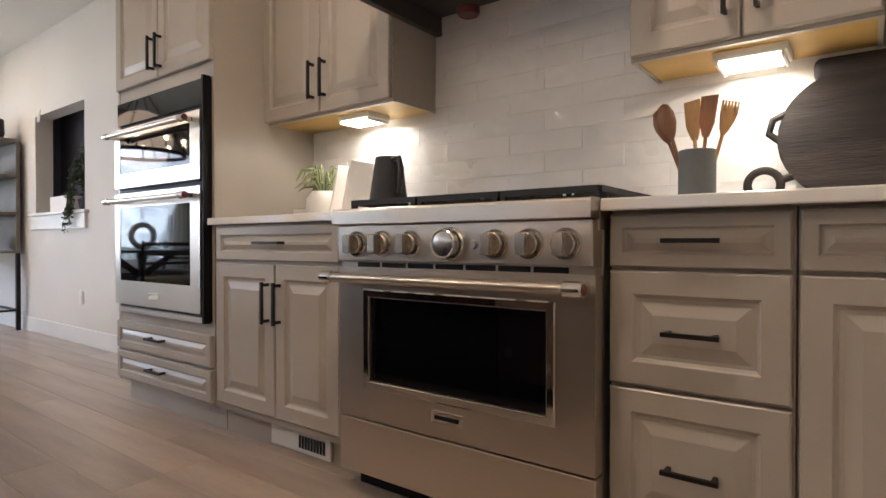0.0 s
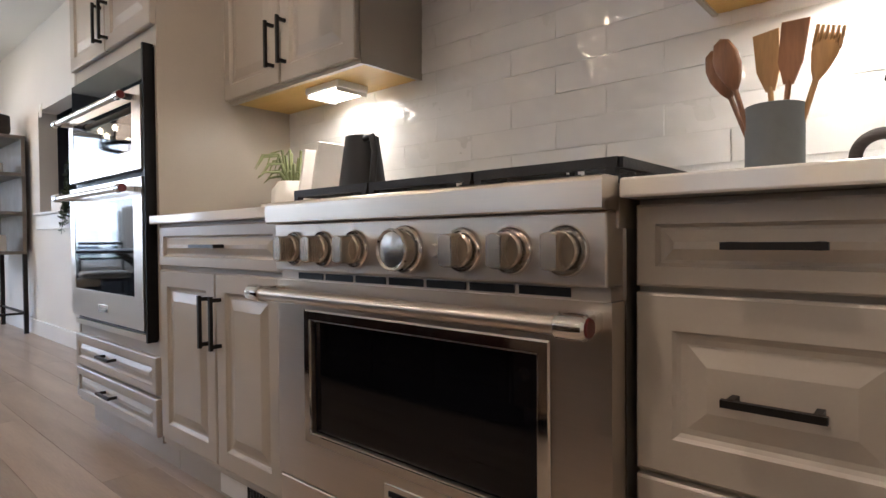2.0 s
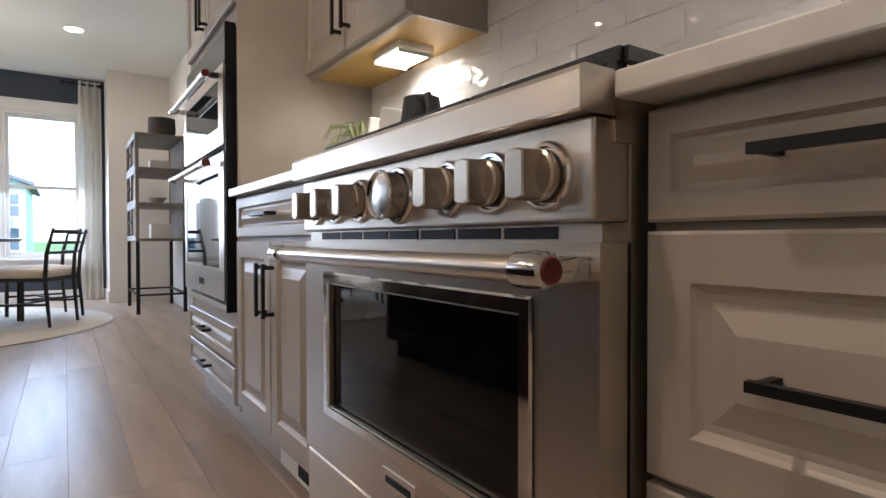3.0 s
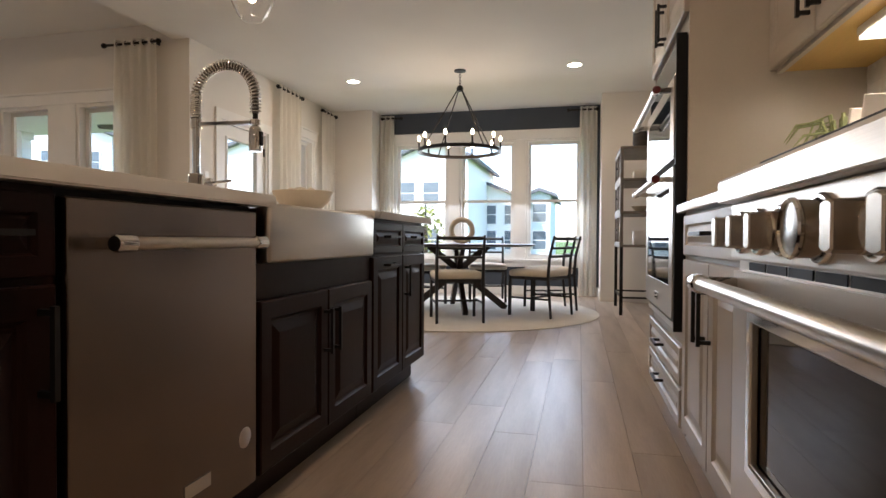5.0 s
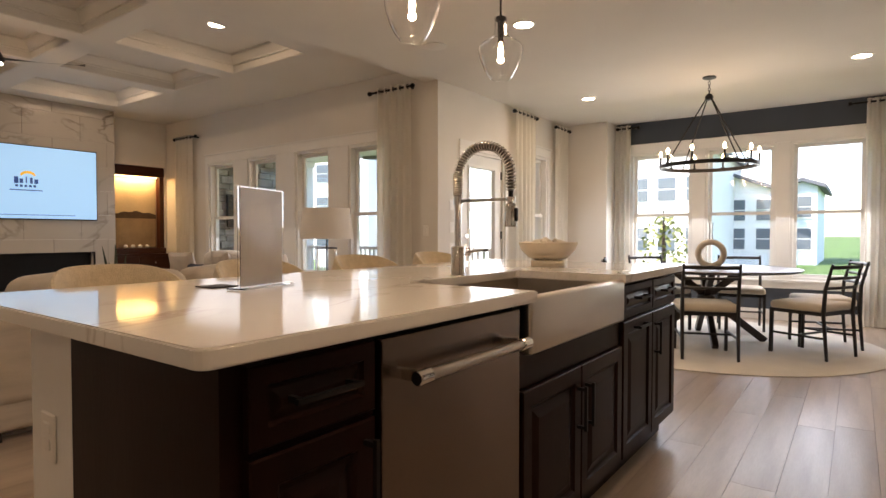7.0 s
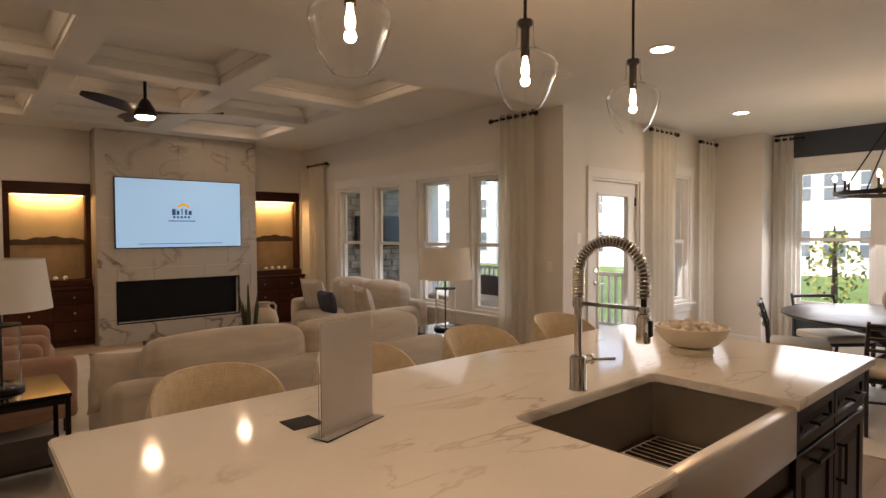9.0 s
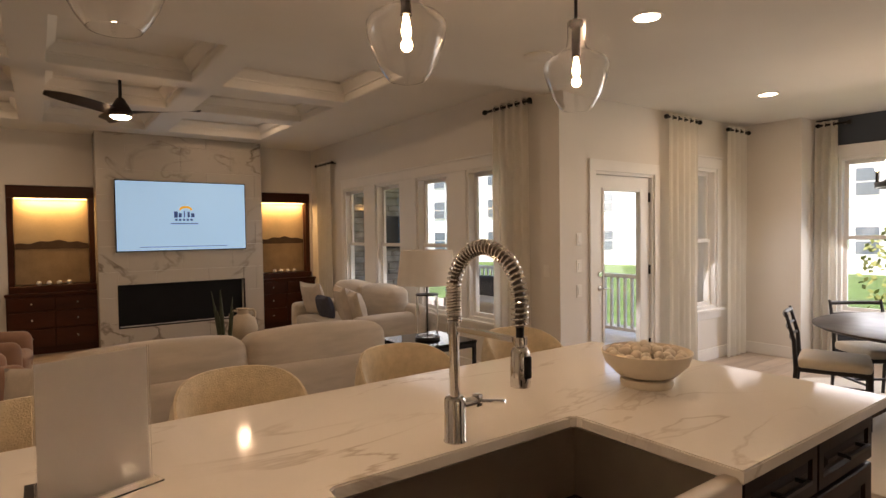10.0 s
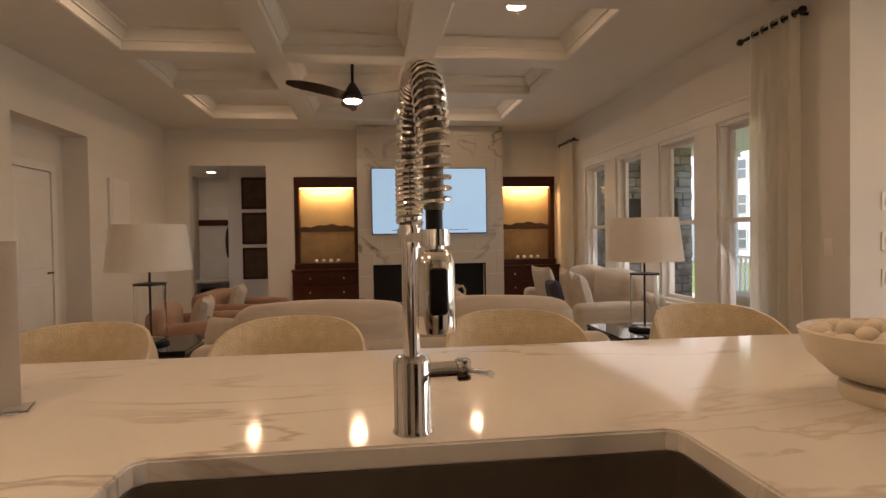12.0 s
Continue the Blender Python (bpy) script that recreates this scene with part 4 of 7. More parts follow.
        for cx in (0.135, 0.395):
            for k in range(8):
                w = math.pi * k / 4 + math.pi / 8
                e = (cx + 0.125 * math.cos(w), m0 + 0.145 * math.sin(w))
                bar((cx + 0.03 * math.cos(w), m0 + 0.03 * math.sin(w), z - 0.002), (*e, z - 0.002), 0.011, 0.014, g)
                bar((*e, 0.973), (*e, z - 0.006), 0.011, 0.011, g)
        part("grate", g, M_IRON, t, "black cast-iron grate", smooth=False)
        for x in (0.135, 0.395):
            part("burner", lathe([(0.05, 0.0), (0.05, 0.01), (0.036, 0.013), (0.036, 0.02), (0.0, 0.022)], (x, m0, 0.972), 24), M_IRON, t, "round burner cap")


gas_range()


# ---- oven tower ----
def oven_tower():
    F = on_face((0.0, 0, 0), -1)
    y0, y1 = 1.872, 2.83
    c = thing("oven_cabinet", (0.3, 2.37, 0), "tall greige cabinet housing a double wall oven", "cabinet")
    part("side_panel", bx(0.0, RX, y0, y0 + 0.02, 0.115, 2.44), M_CAB, c, smooth=False)
    part("side_panel", bx(0.0, RX, y1 - 0.02, y1, 0.115, 2.44), M_CAB, c, smooth=False)
    part("lower_carcass", bx(0.003, RX, y0 + 0.02, y1 - 0.02, 0.115, 0.5), M_CAB, c, smooth=False)
    part("upper_carcass", bx(0.003, RX, y0 + 0.02, y1 - 0.02, 1.63, 2.44), M_CAB, c, smooth=False)
    part("toe_kick", bx(0.06, 0.08, y0, y1, 0, 0.115), M_CAB, c, smooth=False)
    for v0, v1 in ((0.3, 0.445), (0.14, 0.285)):
        front(c, "drawer", F, y0 + 0.005, y1 - 0.02, v0, v1, M_CAB, ((y0 + y1) / 2, (v0 + v1) / 2 + 0.01, 0.155, False))
    front(c, "door", F, y0 + 0.005, 2.342, 1.7, 2.42, M_CAB, (2.31, 1.82, 0.17, True))
    front(c, "door", F, 2.35, y1 - 0.02, 1.7, 2.42, M_CAB, (2.384, 1.82, 0.17, True))
    part("crown", bx(-0.04, RX, y0, y1 + 0.03, 2.44, 2.53, 0.02, 3), M_CAB, c, smooth=False)
    o = thing("double_wall_oven", (0.2, 2.37, 0.5), "stainless double wall oven with dark glass doors", "oven")
    a, b = y0 + 0.045, y1 - 0.06
    part("chassis", bx(-0.012, 0.5, a - 0.005, b + 0.005, 0.505, 1.625), M_BLACK, o, smooth=False)
    part("trim_side", bx(-0.04, -0.002, a - 0.02, a - 0.005, 0.5, 1.63), M_BLACK, o, "black edge", smooth=False)
    part("control_panel", bx(-0.03, -0.012, a, b, 1.5, 1.62, 0.002, 1), M_BGLASS, o, "black glass control panel", smooth=False)
    for z0, z1, gz0, gz1 in ((0.545, 1.13, 0.67, 1.055), (1.16, 1.475, 1.235, 1.425)):
        d = bmesh.new()
        ga, gb = a + 0.085, b - 0.06
        for p in ((a, ga, z0, z1), (gb, b, z0, z1), (ga, gb, z0, gz0), (ga, gb, gz1, z1)):
            bx(-0.045, -0.012, *p, bm=d)
        bmesh.ops.remove_doubles(d, verts=d.verts, dist=1e-5)
        door = part("oven_door", d, M_STEEL, o, smooth=False)
        part("oven_window", bx(-0.043, -0.03, ga, gb, gz0, gz1), M_BGLASS, door, "dark reflective oven window", smooth=False)
        h = rod((-0.105, a + 0.03, z1 - 0.045), (-0.105, b - 0.03, z1 - 0.045), 0.013, 16)
        part("handle", h, M_STEEL, door, "tubular steel handle")
        for yy in (a + 0.04, b - 0.04):
            e = lathe([(0.014, -0.02), (0.017, -0.018), (0.017, 0.018), (0.014, 0.02)], (-0.105, yy, z1 - 0.045), 20, "y")
            bx(-0.1, -0.045, yy - 0.01, yy + 0.01, z1 - 0.055, z1 - 0.035, bm=e)
            part("handle_end", e, M_CHROME, door)
        part("medallion", lathe([(0.015, 0.0), (0.0, -0.002)], (-0.105, a + 0.02, z1 - 0.045), 16, "y"), M_RED, door, "red end medallion")
    part("badge", bx(-0.048, -0.045, 2.29, 2.4, 0.585, 0.615), M_CHROME, o, "polished name badge", smooth=False)
    part("bottom_trim", bx(-0.03, 0.0, a, b, 0.5, 0.525), M_STEEL, o, smooth=False)


oven_tower()


# ---- island ----
IX = -1.345  # cabinet front plane
I0, I1 = 0.09, 3.0


def island():
    F = on_face((IX, 0, 0), 1)
    def cab(y0, y1, label):
        return thing("island_cabinet", (-1.65, (y0 + y1) / 2, 0), label, "cabinet", "island cabinets")
    c = cab(I0, 0.47, "dark brown island cabinet with drawer and door")
    part("body", bx(-1.95, IX - 0.002, I0, 0.468, 0.11, 0.942), M_ISL, c, smooth=False)
    part("toe_kick", bx(-1.9, IX - 0.06, I0 + 0.02, 0.468, 0, 0.11), M_ISL, c, smooth=False)
    front(c, "drawer", F, 0.135, 0.455, 0.775, 0.928, M_ISL, (0.295, 0.855, 0.17, False))
    front(c, "door", F, 0.135, 0.455, 0.125, 0.76, M_ISL, (0.42, 0.64, 0.17, True))
    # sink base
    c = cab(1.13, 2.09, "dark brown sink base cabinet with two doors")
    part("body", bx(-1.95, IX - 0.002, 1.132, 2.088, 0.11, 0.72), M_ISL, c, smooth=False)
    part("apron_rail", bx(IX - 0.02, IX + 0.004, 1.135, 2.085, 0.665, 0.77), M_ISL, c, smooth=False)
    part("toe_kick", bx(-1.9, IX - 0.06, 1.132, 2.088, 0, 0.11), M_ISL, c, smooth=False)
    front(c, "door", F, 1.14, 1.61, 0.125, 0.655, M_ISL, (1.575, 0.5, 0.17, True))
    front(c, "door", F, 1.617, 2.08, 0.125, 0.655, M_ISL, (1.65, 0.5, 0.17, True))
    # far cabinet
    c = cab(2.09, I1, "dark brown island cabinet with two drawers and doors")
    part("body", bx(-1.95, IX - 0.002, 2.092, I1, 0.11, 0.942), M_ISL, c, smooth=False)
    part("toe_kick", bx(-1.9, IX - 0.06, 2.092, I1 - 0.02, 0, 0.11), M_ISL, c, smooth=False)
    for a, b, hu in ((2.1, 2.545, 2.145), (2.552, 2.99, 2.595)):
        front(c, "drawer", F, a, b, 0.775, 0.928, M_ISL, ((a + b) / 2, 0.86, 0.17, False))
    front(c, "door", F, 2.1, 2.545, 0.125, 0.76, M_ISL, (2.32, 0.72, 0.17, False))
    front(c, "door", F, 2.552, 2.99, 0.125, 0.76, M_ISL, (2.585, 0.62, 0.17, True))
    # dishwasher
    d = thing("dishwasher", (-1.65, 0.8, 0), "stainless dishwasher built into the dark island", "dishwasher")
    y0, y1 = 0.478, 1.12
    part("tub", bx(-1.93, IX - 0.012, 0.472, 1.128, 0.11, 0.94), M_BLACK, d, "black surround", smooth=False)
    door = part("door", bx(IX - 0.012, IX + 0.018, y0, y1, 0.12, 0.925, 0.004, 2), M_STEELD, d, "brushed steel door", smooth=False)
    part("handle", rod((IX + 0.075, 0.55, 0.835), (IX + 0.075, 1.05, 0.835), 0.014, 16), M_STEEL, door, "tubular steel handle")
    for yy, s in ((0.555, -1), (1.045, 1)):
        e = lathe([(0.015, -0.024), (0.0185, -0.02), (0.0185, 0.02), (0.015, 0.024)], (IX + 0.075, yy, 0.835), 20, "y")
        bx(IX + 0.018, IX + 0.07, yy - 0.011, yy + 0.011, 0.823, 0.847, bm=e)
        part("handle_end", e, M_CHROME, door)
        part("medallion", lathe([(0.015, 0.0), (0.0, s * 0.002)], (IX + 0.075, yy + s * 0.025, 0.835), 16, "y"), M_BLACKM, door, "dark end medallion")
    part("badge", bx(IX + 0.018, IX + 0.021, 0.8, 0.9, 0.2, 0.235), M_CHROME, door, "polished badge", smooth=False)
    part("sticker", lathe([(0.0, 0.0015), (0.028, 0.001), (0.03, 0.0)], (IX + 0.018, 1.06, 0.27), 24, "x"), M_STEEL, door, "round steel disc")
    part("kick_plate", bx(-1.42, -1.41, y0, y1, 0, 0.11), M_BLACK, d, smooth=False)
    # knee wall on the seating side
    k = thing("knee_wall", (-2.08, 1.55, 0), "white painted panelled knee wall under the island top", "island panel")
    part("panel", bx(-2.2, -1.952, I0, I1, 0, 0.942), M_TRIM, k, smooth=False)
    part("baseboard", bx(-2.215, -1.952, I0 - 0.015, I1 + 0.015, 0, 0.13, 0.004, 1), M_TRIM, k, smooth=False)
    o = thing("wall_outlet", (-2.08, I0, 0.6), "white double outlet on the knee wall", "outlet")
    part("cover_plate", bx(-2.12, -2.04, I0 - 0.008, I0, 0.6, 0.72, 0.003, 1), M_PLATE, o, smooth=False)
    for z in (0.63, 0.67):
        part("socket", bx(-2.1, -2.06, I0 - 0.011, I0 - 0.007, z, z + 0.028, 0.003, 1), M_PLATE, o, smooth=False)


island()
CX0, CX1, CY0, CY1 = -2.62, -1.3, 0.03, 3.09
SY0, SY1, SX = 1.185, 2.05, -1.845


def island_top():
    """Slab with rounded corners, notched at the front for the farmhouse sink."""
    bm = bmesh.new()
    r = 0.03
    out = []
    def arc(cx, cy, a0):
        return [(cx + r * math.cos(radians(a0 + i * 15)), cy + r * math.sin(radians(a0 + i * 15))) for i in range(7)]
    out += arc(CX1 - r, CY0 + r, -90)
    out += [(CX1, SY0), (SX + r, SY0)] + [(SX + 0.012, SY0 + 0.004), (SX, SY0 + 0.02)]
    out += [(SX, SY1 - 0.02), (SX + 0.012, SY1 - 0.004), (SX + r, SY1), (CX1, SY1)]
    out += arc(CX1 - r, CY1 - r, 0) + arc(CX0 + r, CY1 - r, 90) + arc(CX0 + r, CY0 + r, 180)
    lo = [bm.verts.new((x, y, 0.943)) for x, y in out]
    f = bm.faces.new(lo)
    g = bmesh.ops.extrude_face_region(bm, geom=[f])
    bmesh.ops.translate(bm, verts=[v for v in g["geom"] if isinstance(v, bmesh.types.BMVert)], vec=(0, 0, CT - 0.943))
    bmesh.ops.bevel(bm, geom=[e for e in bm.edges if abs(e.verts[0].co.z - e.verts[1].co.z) < 1e-4], offset=0.004, segments=2, affect="EDGES")
    bmesh.ops.triangulate(bm, faces=[f for f in bm.faces if len(f.verts) > 4])
    return solo("island_countertop", bm, M_QUARTZ, "white quartz island countertop with brown veins", "countertop", smooth=False)


island_top()


def sink():
    s = thing("farmhouse_sink", (-1.58, 1.62, 0.7), "stainless apron-front farmhouse sink", "sink")
    x0, x1, y0, y1, z0, z1 = SX - 0.012, IX + 0.035, SY0 - 0.012, SY1 + 0.012, 0.7, 0.942
    t = 0.012
    part("basin_back", bx(x0, x0 + t, y0, y1, z0, z1), M_STEEL, s, "brushed steel back wall", smooth=False)
    for ya, yb in ((y0, y0 + t), (y1 - t, y1)):
        part("basin_side", bx(x0 + t, x1 - 0.05, ya, yb, z0, z1), M_STEEL, s, "brushed steel side wall", smooth=False)
    part("basin_floor", bx(x0 + t, x1 - 0.05, y0 + t, y1 - t, z0 - t, z0), M_STEEL, s, "brushed steel basin floor", smooth=False)
    ap = bx(x1 - 0.05, x1, SY0 - 0.02, SY1 + 0.02, 0.77, 0.958, 0.012, 3)
    part("apron", ap, M_STEEL, s, "polished apron front")
    part("drain", lathe([(0.0, 0.004), (0.03, 0.004), (0.045, 0.001), (0.05, 0.0)], (-1.6, 1.62, z0), 24), M_CHROME, s)
    g = bmesh.new()
    for i in range(22):
        y = SY0 + 0.04 + i * (SY1 - SY0 - 0.08) / 21
        rod((x0 + 0.05, y, z0 + 0.03), (x1 - 0.09, y, z0 + 0.03), 0.003, 6, g)
    for x in (x0 + 0.05, (x0 + x1) / 2 - 0.02, x1 - 0.09):
        rod((x, SY0 + 0.03, z0 + 0.025), (x, SY1 - 0.03, z0 + 0.025), 0.004, 6, g)
    for x in (x0 + 0.06, x1 - 0.1):
        for y in (SY0 + 0.05, SY1 - 0.05):
            rod((x, y, z0), (x, y, z0 + 0.026), 0.006, 8, g)
    part("rack", g, M_CHROME, s, "wire rack in the basin")


sink()


def faucet():
    x, y = -1.905, 1.61
    f = thing("kitchen_faucet", (x, y, CT), "chrome spring-neck kitchen faucet", "faucet")
    part("base", lathe([(0.0, 0.0), (0.035, 0.0), (0.035, 0.004), (0.032, 0.008), (0.032, 0.12), (0.028, 0.128), (0.02, 0.13)], (x, y, CT), 28), M_CHROME, f)
    part("riser", lathe([(0.015, 0.125), (0.015, 0.335), (0.018, 0.337), (0.018, 0.35), (0.0, 0.351)], (x, y, CT), 20), M_CHROME, f)
    h = rod((x, y, CT + 0.1), (x, y + 0.075, CT + 0.1), 0.016, 16)
    part("valve", h, M_CHROME, f)
    lv = bx(x - 0.012, x + 0.012, y + 0.075, y + 0.1, CT + 0.082, CT + 0.12, 0.004, 2)
    rod((x + 0.01, y + 0.09, CT + 0.1), (x + 0.09, y + 0.115, CT + 0.112), 0.006, 10, lv)
    part("lever", lv, M_CHROME, f)
    # hose path: up, over, down towards the basin
    R, zt = 0.13, CT + 0.432
    path = [Vector((x, y, CT + 0.345 + i * 0.01)) for i in range(12)]
    for i in range(1, 31):
        a = math.pi * i / 30
        path.append(Vector((x + R - R * math.cos(a), y, zt + R * math.sin(a))))
    path += [Vector((x + 2 * R, y, zt - i * 0.01)) for i in range(1, 8)]
    part("hose", tube(path, 0.0125, 12), M_HOSE, f, "dull steel-braided inner hose")
    # coil round the hose
    fine = []
    for a, b in zip(path, path[1:]):
        for s in range(6):
            fine.append(a.lerp(b, s / 6))
    coil, phase = [], 0.0
    side = Vector((0, 1, 0))
    for i in range(1, len(fine) - 1):
        d = (fine[i + 1] - fine[i - 1]).normalized()
        nrm = side.cross(d)
        step = (fine[i] - fine[i - 1]).length
        pitch = 0.0135
        phase += 2 * math.pi * step / pitch
        coil.append((fine[i], nrm.copy(), phase))
    pts = []
    for (p, nrm, ph), (p2, n2, ph2) in zip(coil, coil[1:]):
        k = max(2, int((ph2 - ph) / 0.7))
        for s in range(k):
            u = s / k
            q, a = p.lerp(p2, u), ph + (ph2 - ph) * u
            nn = nrm.lerp(n2, u).normalized()
            pts.append(q + 0.0195 * (math.cos(a) * nn + math.sin(a) * side))
    part("spring", tube(pts, 0.0034, 6), M_CHROME, f, "chrome coil spring")
    low = tube([Vector((x + 0.02 * math.cos(a), y + 0.02 * math.sin(a), CT + 0.352 + 0.0085 * a / (2 * math.pi))) for a in (2 * math.pi * k / 16 for k in range(16 * 11))], 0.004, 6)
    part("lower_coil", low, M_CHROME, f, "tight lower coil")
    xs = x + 2 * R
    part("spray_head", lathe([(0.012, 0.0), (0.025, 0.0), (0.026, 0.008), (0.024, 0.085), (0.02, 0.096), (0.013, 0.102), (0.012, 0.125), (0.0, 0.126)], (xs, y, CT + 0.212), 24), M_CHROME, f)
    part("spray_trigger", bx(xs + 0.018, xs + 0.031, y - 0.011, y + 0.011, CT + 0.235, CT + 0.292, 0.005, 2), M_BLACK, f, "black rubber trigger")
    part("hose_end", rod((xs, y, CT + 0.33), (xs, y, CT + 0.39), 0.0105, 12), M_BLACKM, f, "dark inner hose")
    cl = bar((x, y, CT + 0.328), (xs - 0.02, y, CT + 0.328), 0.016, 0.014)
    lathe([(0.0125, -0.01), (0.019, -0.01), (0.019, 0.01), (0.0125, 0.01)], (xs, y, CT + 0.328), 20, bm=cl)
    lathe([(0.015, -0.016), (0.021, -0.016), (0.021, 0.016), (0.015, 0.016)], (x, y, CT + 0.328), 20, bm=cl)
    part("support_arm", cl, M_CHROME, f, "chrome docking arm")


faucet()
bpy.data.objects["kitchen_faucet"].rotation_euler[2] = radians(3)


# ---- lamps over the kitchen ----
def pendant(y):
    x, zb = -2.2, 2.25
    p = thing("pendant_light", (x, y, zb - 0.16), "clear glass bell pendant with a bronze stem, lit", "lamp", "pendants over the island")
    st = rod((x, y, zb + 0.19), (x, y, CEIL - 0.02), 0.007, 10)
    part("stem", st, M_BLACKM, p)
    part("canopy", lathe([(0.065, 0.0), (0.065, -0.012), (0.02, -0.025), (0.0, -0.026)], (x, y, CEIL), 24), M_BLACKM, p)
    part("socket", lathe([(0.0, 0.2), (0.03, 0.2), (0.032, 0.18), (0.018, 0.17), (0.018, 0.06), (0.02, 0.05), (0.0, 0.05)], (x, y, zb), 20), M_BLACKM, p)
    prof = [(r * 1.1, h * 1.05) for r, h in [(0.033, 0.185), (0.032, 0.12), (0.04, 0.085), (0.07, 0.06), (0.105, 0.042), (0.121, 0.02), (0.122, 0.0), (0.113, -0.04), (0.095, -0.09), (0.075, -0.13), (0.056, -0.155)]]
    inner = [(r - 0.0025, h) for r, h in reversed(prof)]
    bm = bmesh.new()
    rings = [[bm.verts.new((x + r * math.cos(2 * math.pi * i / 40), y + r * math.sin(2 * math.pi * i / 40), zb + h)) for i in range(40)] for r, h in prof + inner]
    for a, b in zip(rings, rings[1:] + rings[:1]):
        for i in range(40):
            bm.faces.new((a[i], a[(i + 1) % 40], b[(i + 1) % 40], b[i]))
    part("shade", bm, M_GLASS, p, "clear blown glass bell").visible_shadow = False
    part("bulb", lathe([(0.0, -0.03), (0.01, -0.027), (0.016, -0.012), (0.017, 0.002), (0.012, 0.024), (0.009, 0.05), (0.0, 0.051)], (x, y, zb), 20), M_BULB, p, "glowing filament bulb")
    lamp("pendant_light_beam", "POINT", Matrix.Translation((x, y, zb - 0.05)), 1.3, WARM, 0.02)


for py in (0.81, 1.65, 2.48):
    pendant(py)


def downlight(x, y, z, watts=3.4):
    d = thing("recessed_light", (x, y, z - 0.006), "round white recessed downlight, seen or added as fill, lit", "lamp", "recessed downlights")
    part("trim_ring", lathe([(0.078, 0.006), (0.1, 0.005), (0.1, 0.0), (0.078, -0.002), (0.074, 0.003)], (x, y, z - 0.006), 32), M_TRIM, d)
    part("lens", lathe([(0.0, 0.001), (0.075, 0.001), (0.075, 0.005), (0.0, 0.005)], (x, y, z - 0.006), 32), M_CAN, d, "glowing lens")
    lamp("recessed_light_beam", "AREA", look((x, y, z - 0.012), (x, y + 0.001, 0)), watts, (1.0, 0.7, 0.45), 0.14)


# (-0.75, -1.9) and (-2.7, -0.6) are unseen fill lamps, added to light the kitchen
WATTS = {(-0.75, 0.4): 5.5, (-0.75, -1.9): 1.6, (-2.7, -0.6): 1.6}
for cx, cy in ((-3.24, 6.44), (-0.46, 6.34), (-2.7, 3.7), (-2.7, -0.6), (-0.75, 0.4), (-0.75, -1.9)):
    downlight(cx, cy, CEIL, WATTS.get((cx, cy), 3.4))
for cx, cy in ((-5.62, -0.1), (-5.62, 2.77), (-8.62, -0.08), (-8.62, 2.92)):
    downlight(cx, cy, LCEIL + 0.19, 2.6)
solo("ceiling_speaker", lathe([(0.0, 0.0), (0.1, 0.0), (0.11, 0.005), (0.11, 0.012)], (-3.61, 3.69, CEIL - 0.012), 32), M_CEIL, "round flush white ceiling speaker", "speaker")


# ---- dining ----
def chandelier():
    x, y, zr, R = -1.8, 6.28, 1.91, 0.49
    c = thing("chandelier", (x, y, zr), "black iron ring chandelier with candle bulbs, lit", "lamp")
    ring = bmesh.new()
    n = 48
    for r0, r1 in ((R - 0.014, R + 0.014),):
        vs = [[ring.verts.new((x + r * math.cos(2 * math.pi * i / n), y + r * math.sin(2 * math.pi * i / n), zr + h)) for i in range(n)]
              for r, h in ((r0, -0.02), (r1, -0.02), (r1, 0.02), (r0, 0.02))]
        for a, b in zip(vs, vs[1:] + vs[:1]):
            for i in range(n):
                ring.faces.new((a[i], a[(i + 1) % n], b[(i + 1) % n], b[i]))
    part("ring", ring, M_BLACKM, c, "black iron ring", smooth=False)
    part("hub", lathe([(0.0, 0.72), (0.03, 0.72), (0.045, 0.75), (0.03, 0.78), (0.012, 0.79), (0.0, 0.8)], (x, y, zr), 20), M_BLACKM, c)
    for i in range(4):
        a = math.pi / 4 + i * math.pi / 2
        part("arm", rod((x + 0.03 * math.cos(a), y + 0.03 * math.sin(a), zr + 0.74), (x + R * math.cos(a), y + R * math.sin(a), zr + 0.02), 0.007, 8), M_BLACKM, c)
    ch = bmesh.new()
    for i in range(5):
        z = zr + 0.8 + i * 0.034
        tube([(x + (0.012 * math.cos(t) if i % 2 else 0), y + (0 if i % 2 else 0.012 * math.cos(t)), z + 0.022 * math.sin(t)) for t in (2 * math.pi * k / 12 for k in range(12))], 0.0035, 6, True, ch)
    part("chain", ch, M_BLACKM, c)
    part("canopy", lathe([(0.07, CEIL - zr), (0.07, CEIL - zr - 0.015), (0.02, CEIL - zr - 0.03), (0.0, CEIL - zr - 0.03)], (x, y, zr), 24), M_BLACKM, c)
    for i in range(10):
        a = 2 * math.pi * (i + 0.3) / 10
        px, py = x + R * math.cos(a), y + R * math.sin(a)
        cd = part("candle", lathe([(0.024, 0.02), (0.024, 0.026), (0.011, 0.03), (0.011, 0.12), (0.0, 0.121)], (px, py, zr), 12), M_BLACKM, c)
        part("bulb", lathe([(0.009, 0.12), (0.017, 0.14), (0.017, 0.155), (0.008, 0.18), (0.0, 0.186)], (px, py, zr), 12), M_BULB, cd, "glowing candle bulb")
    lamp("chandelier_beam", "POINT", Matrix.Translation((x, y, zr + 0.16)), 4, WARM, 0.35)


chandelier()
TX, TY = -1.8, 6.25
solo("round_rug", lathe([(0.0, 0.0), (1.62, 0.0), (1.64, 0.006), (1.62, 0.012), (0.0, 0.012)], (TX, TY, 0), 72), M_RUG, "round cream wool rug under the dining table", "rug")


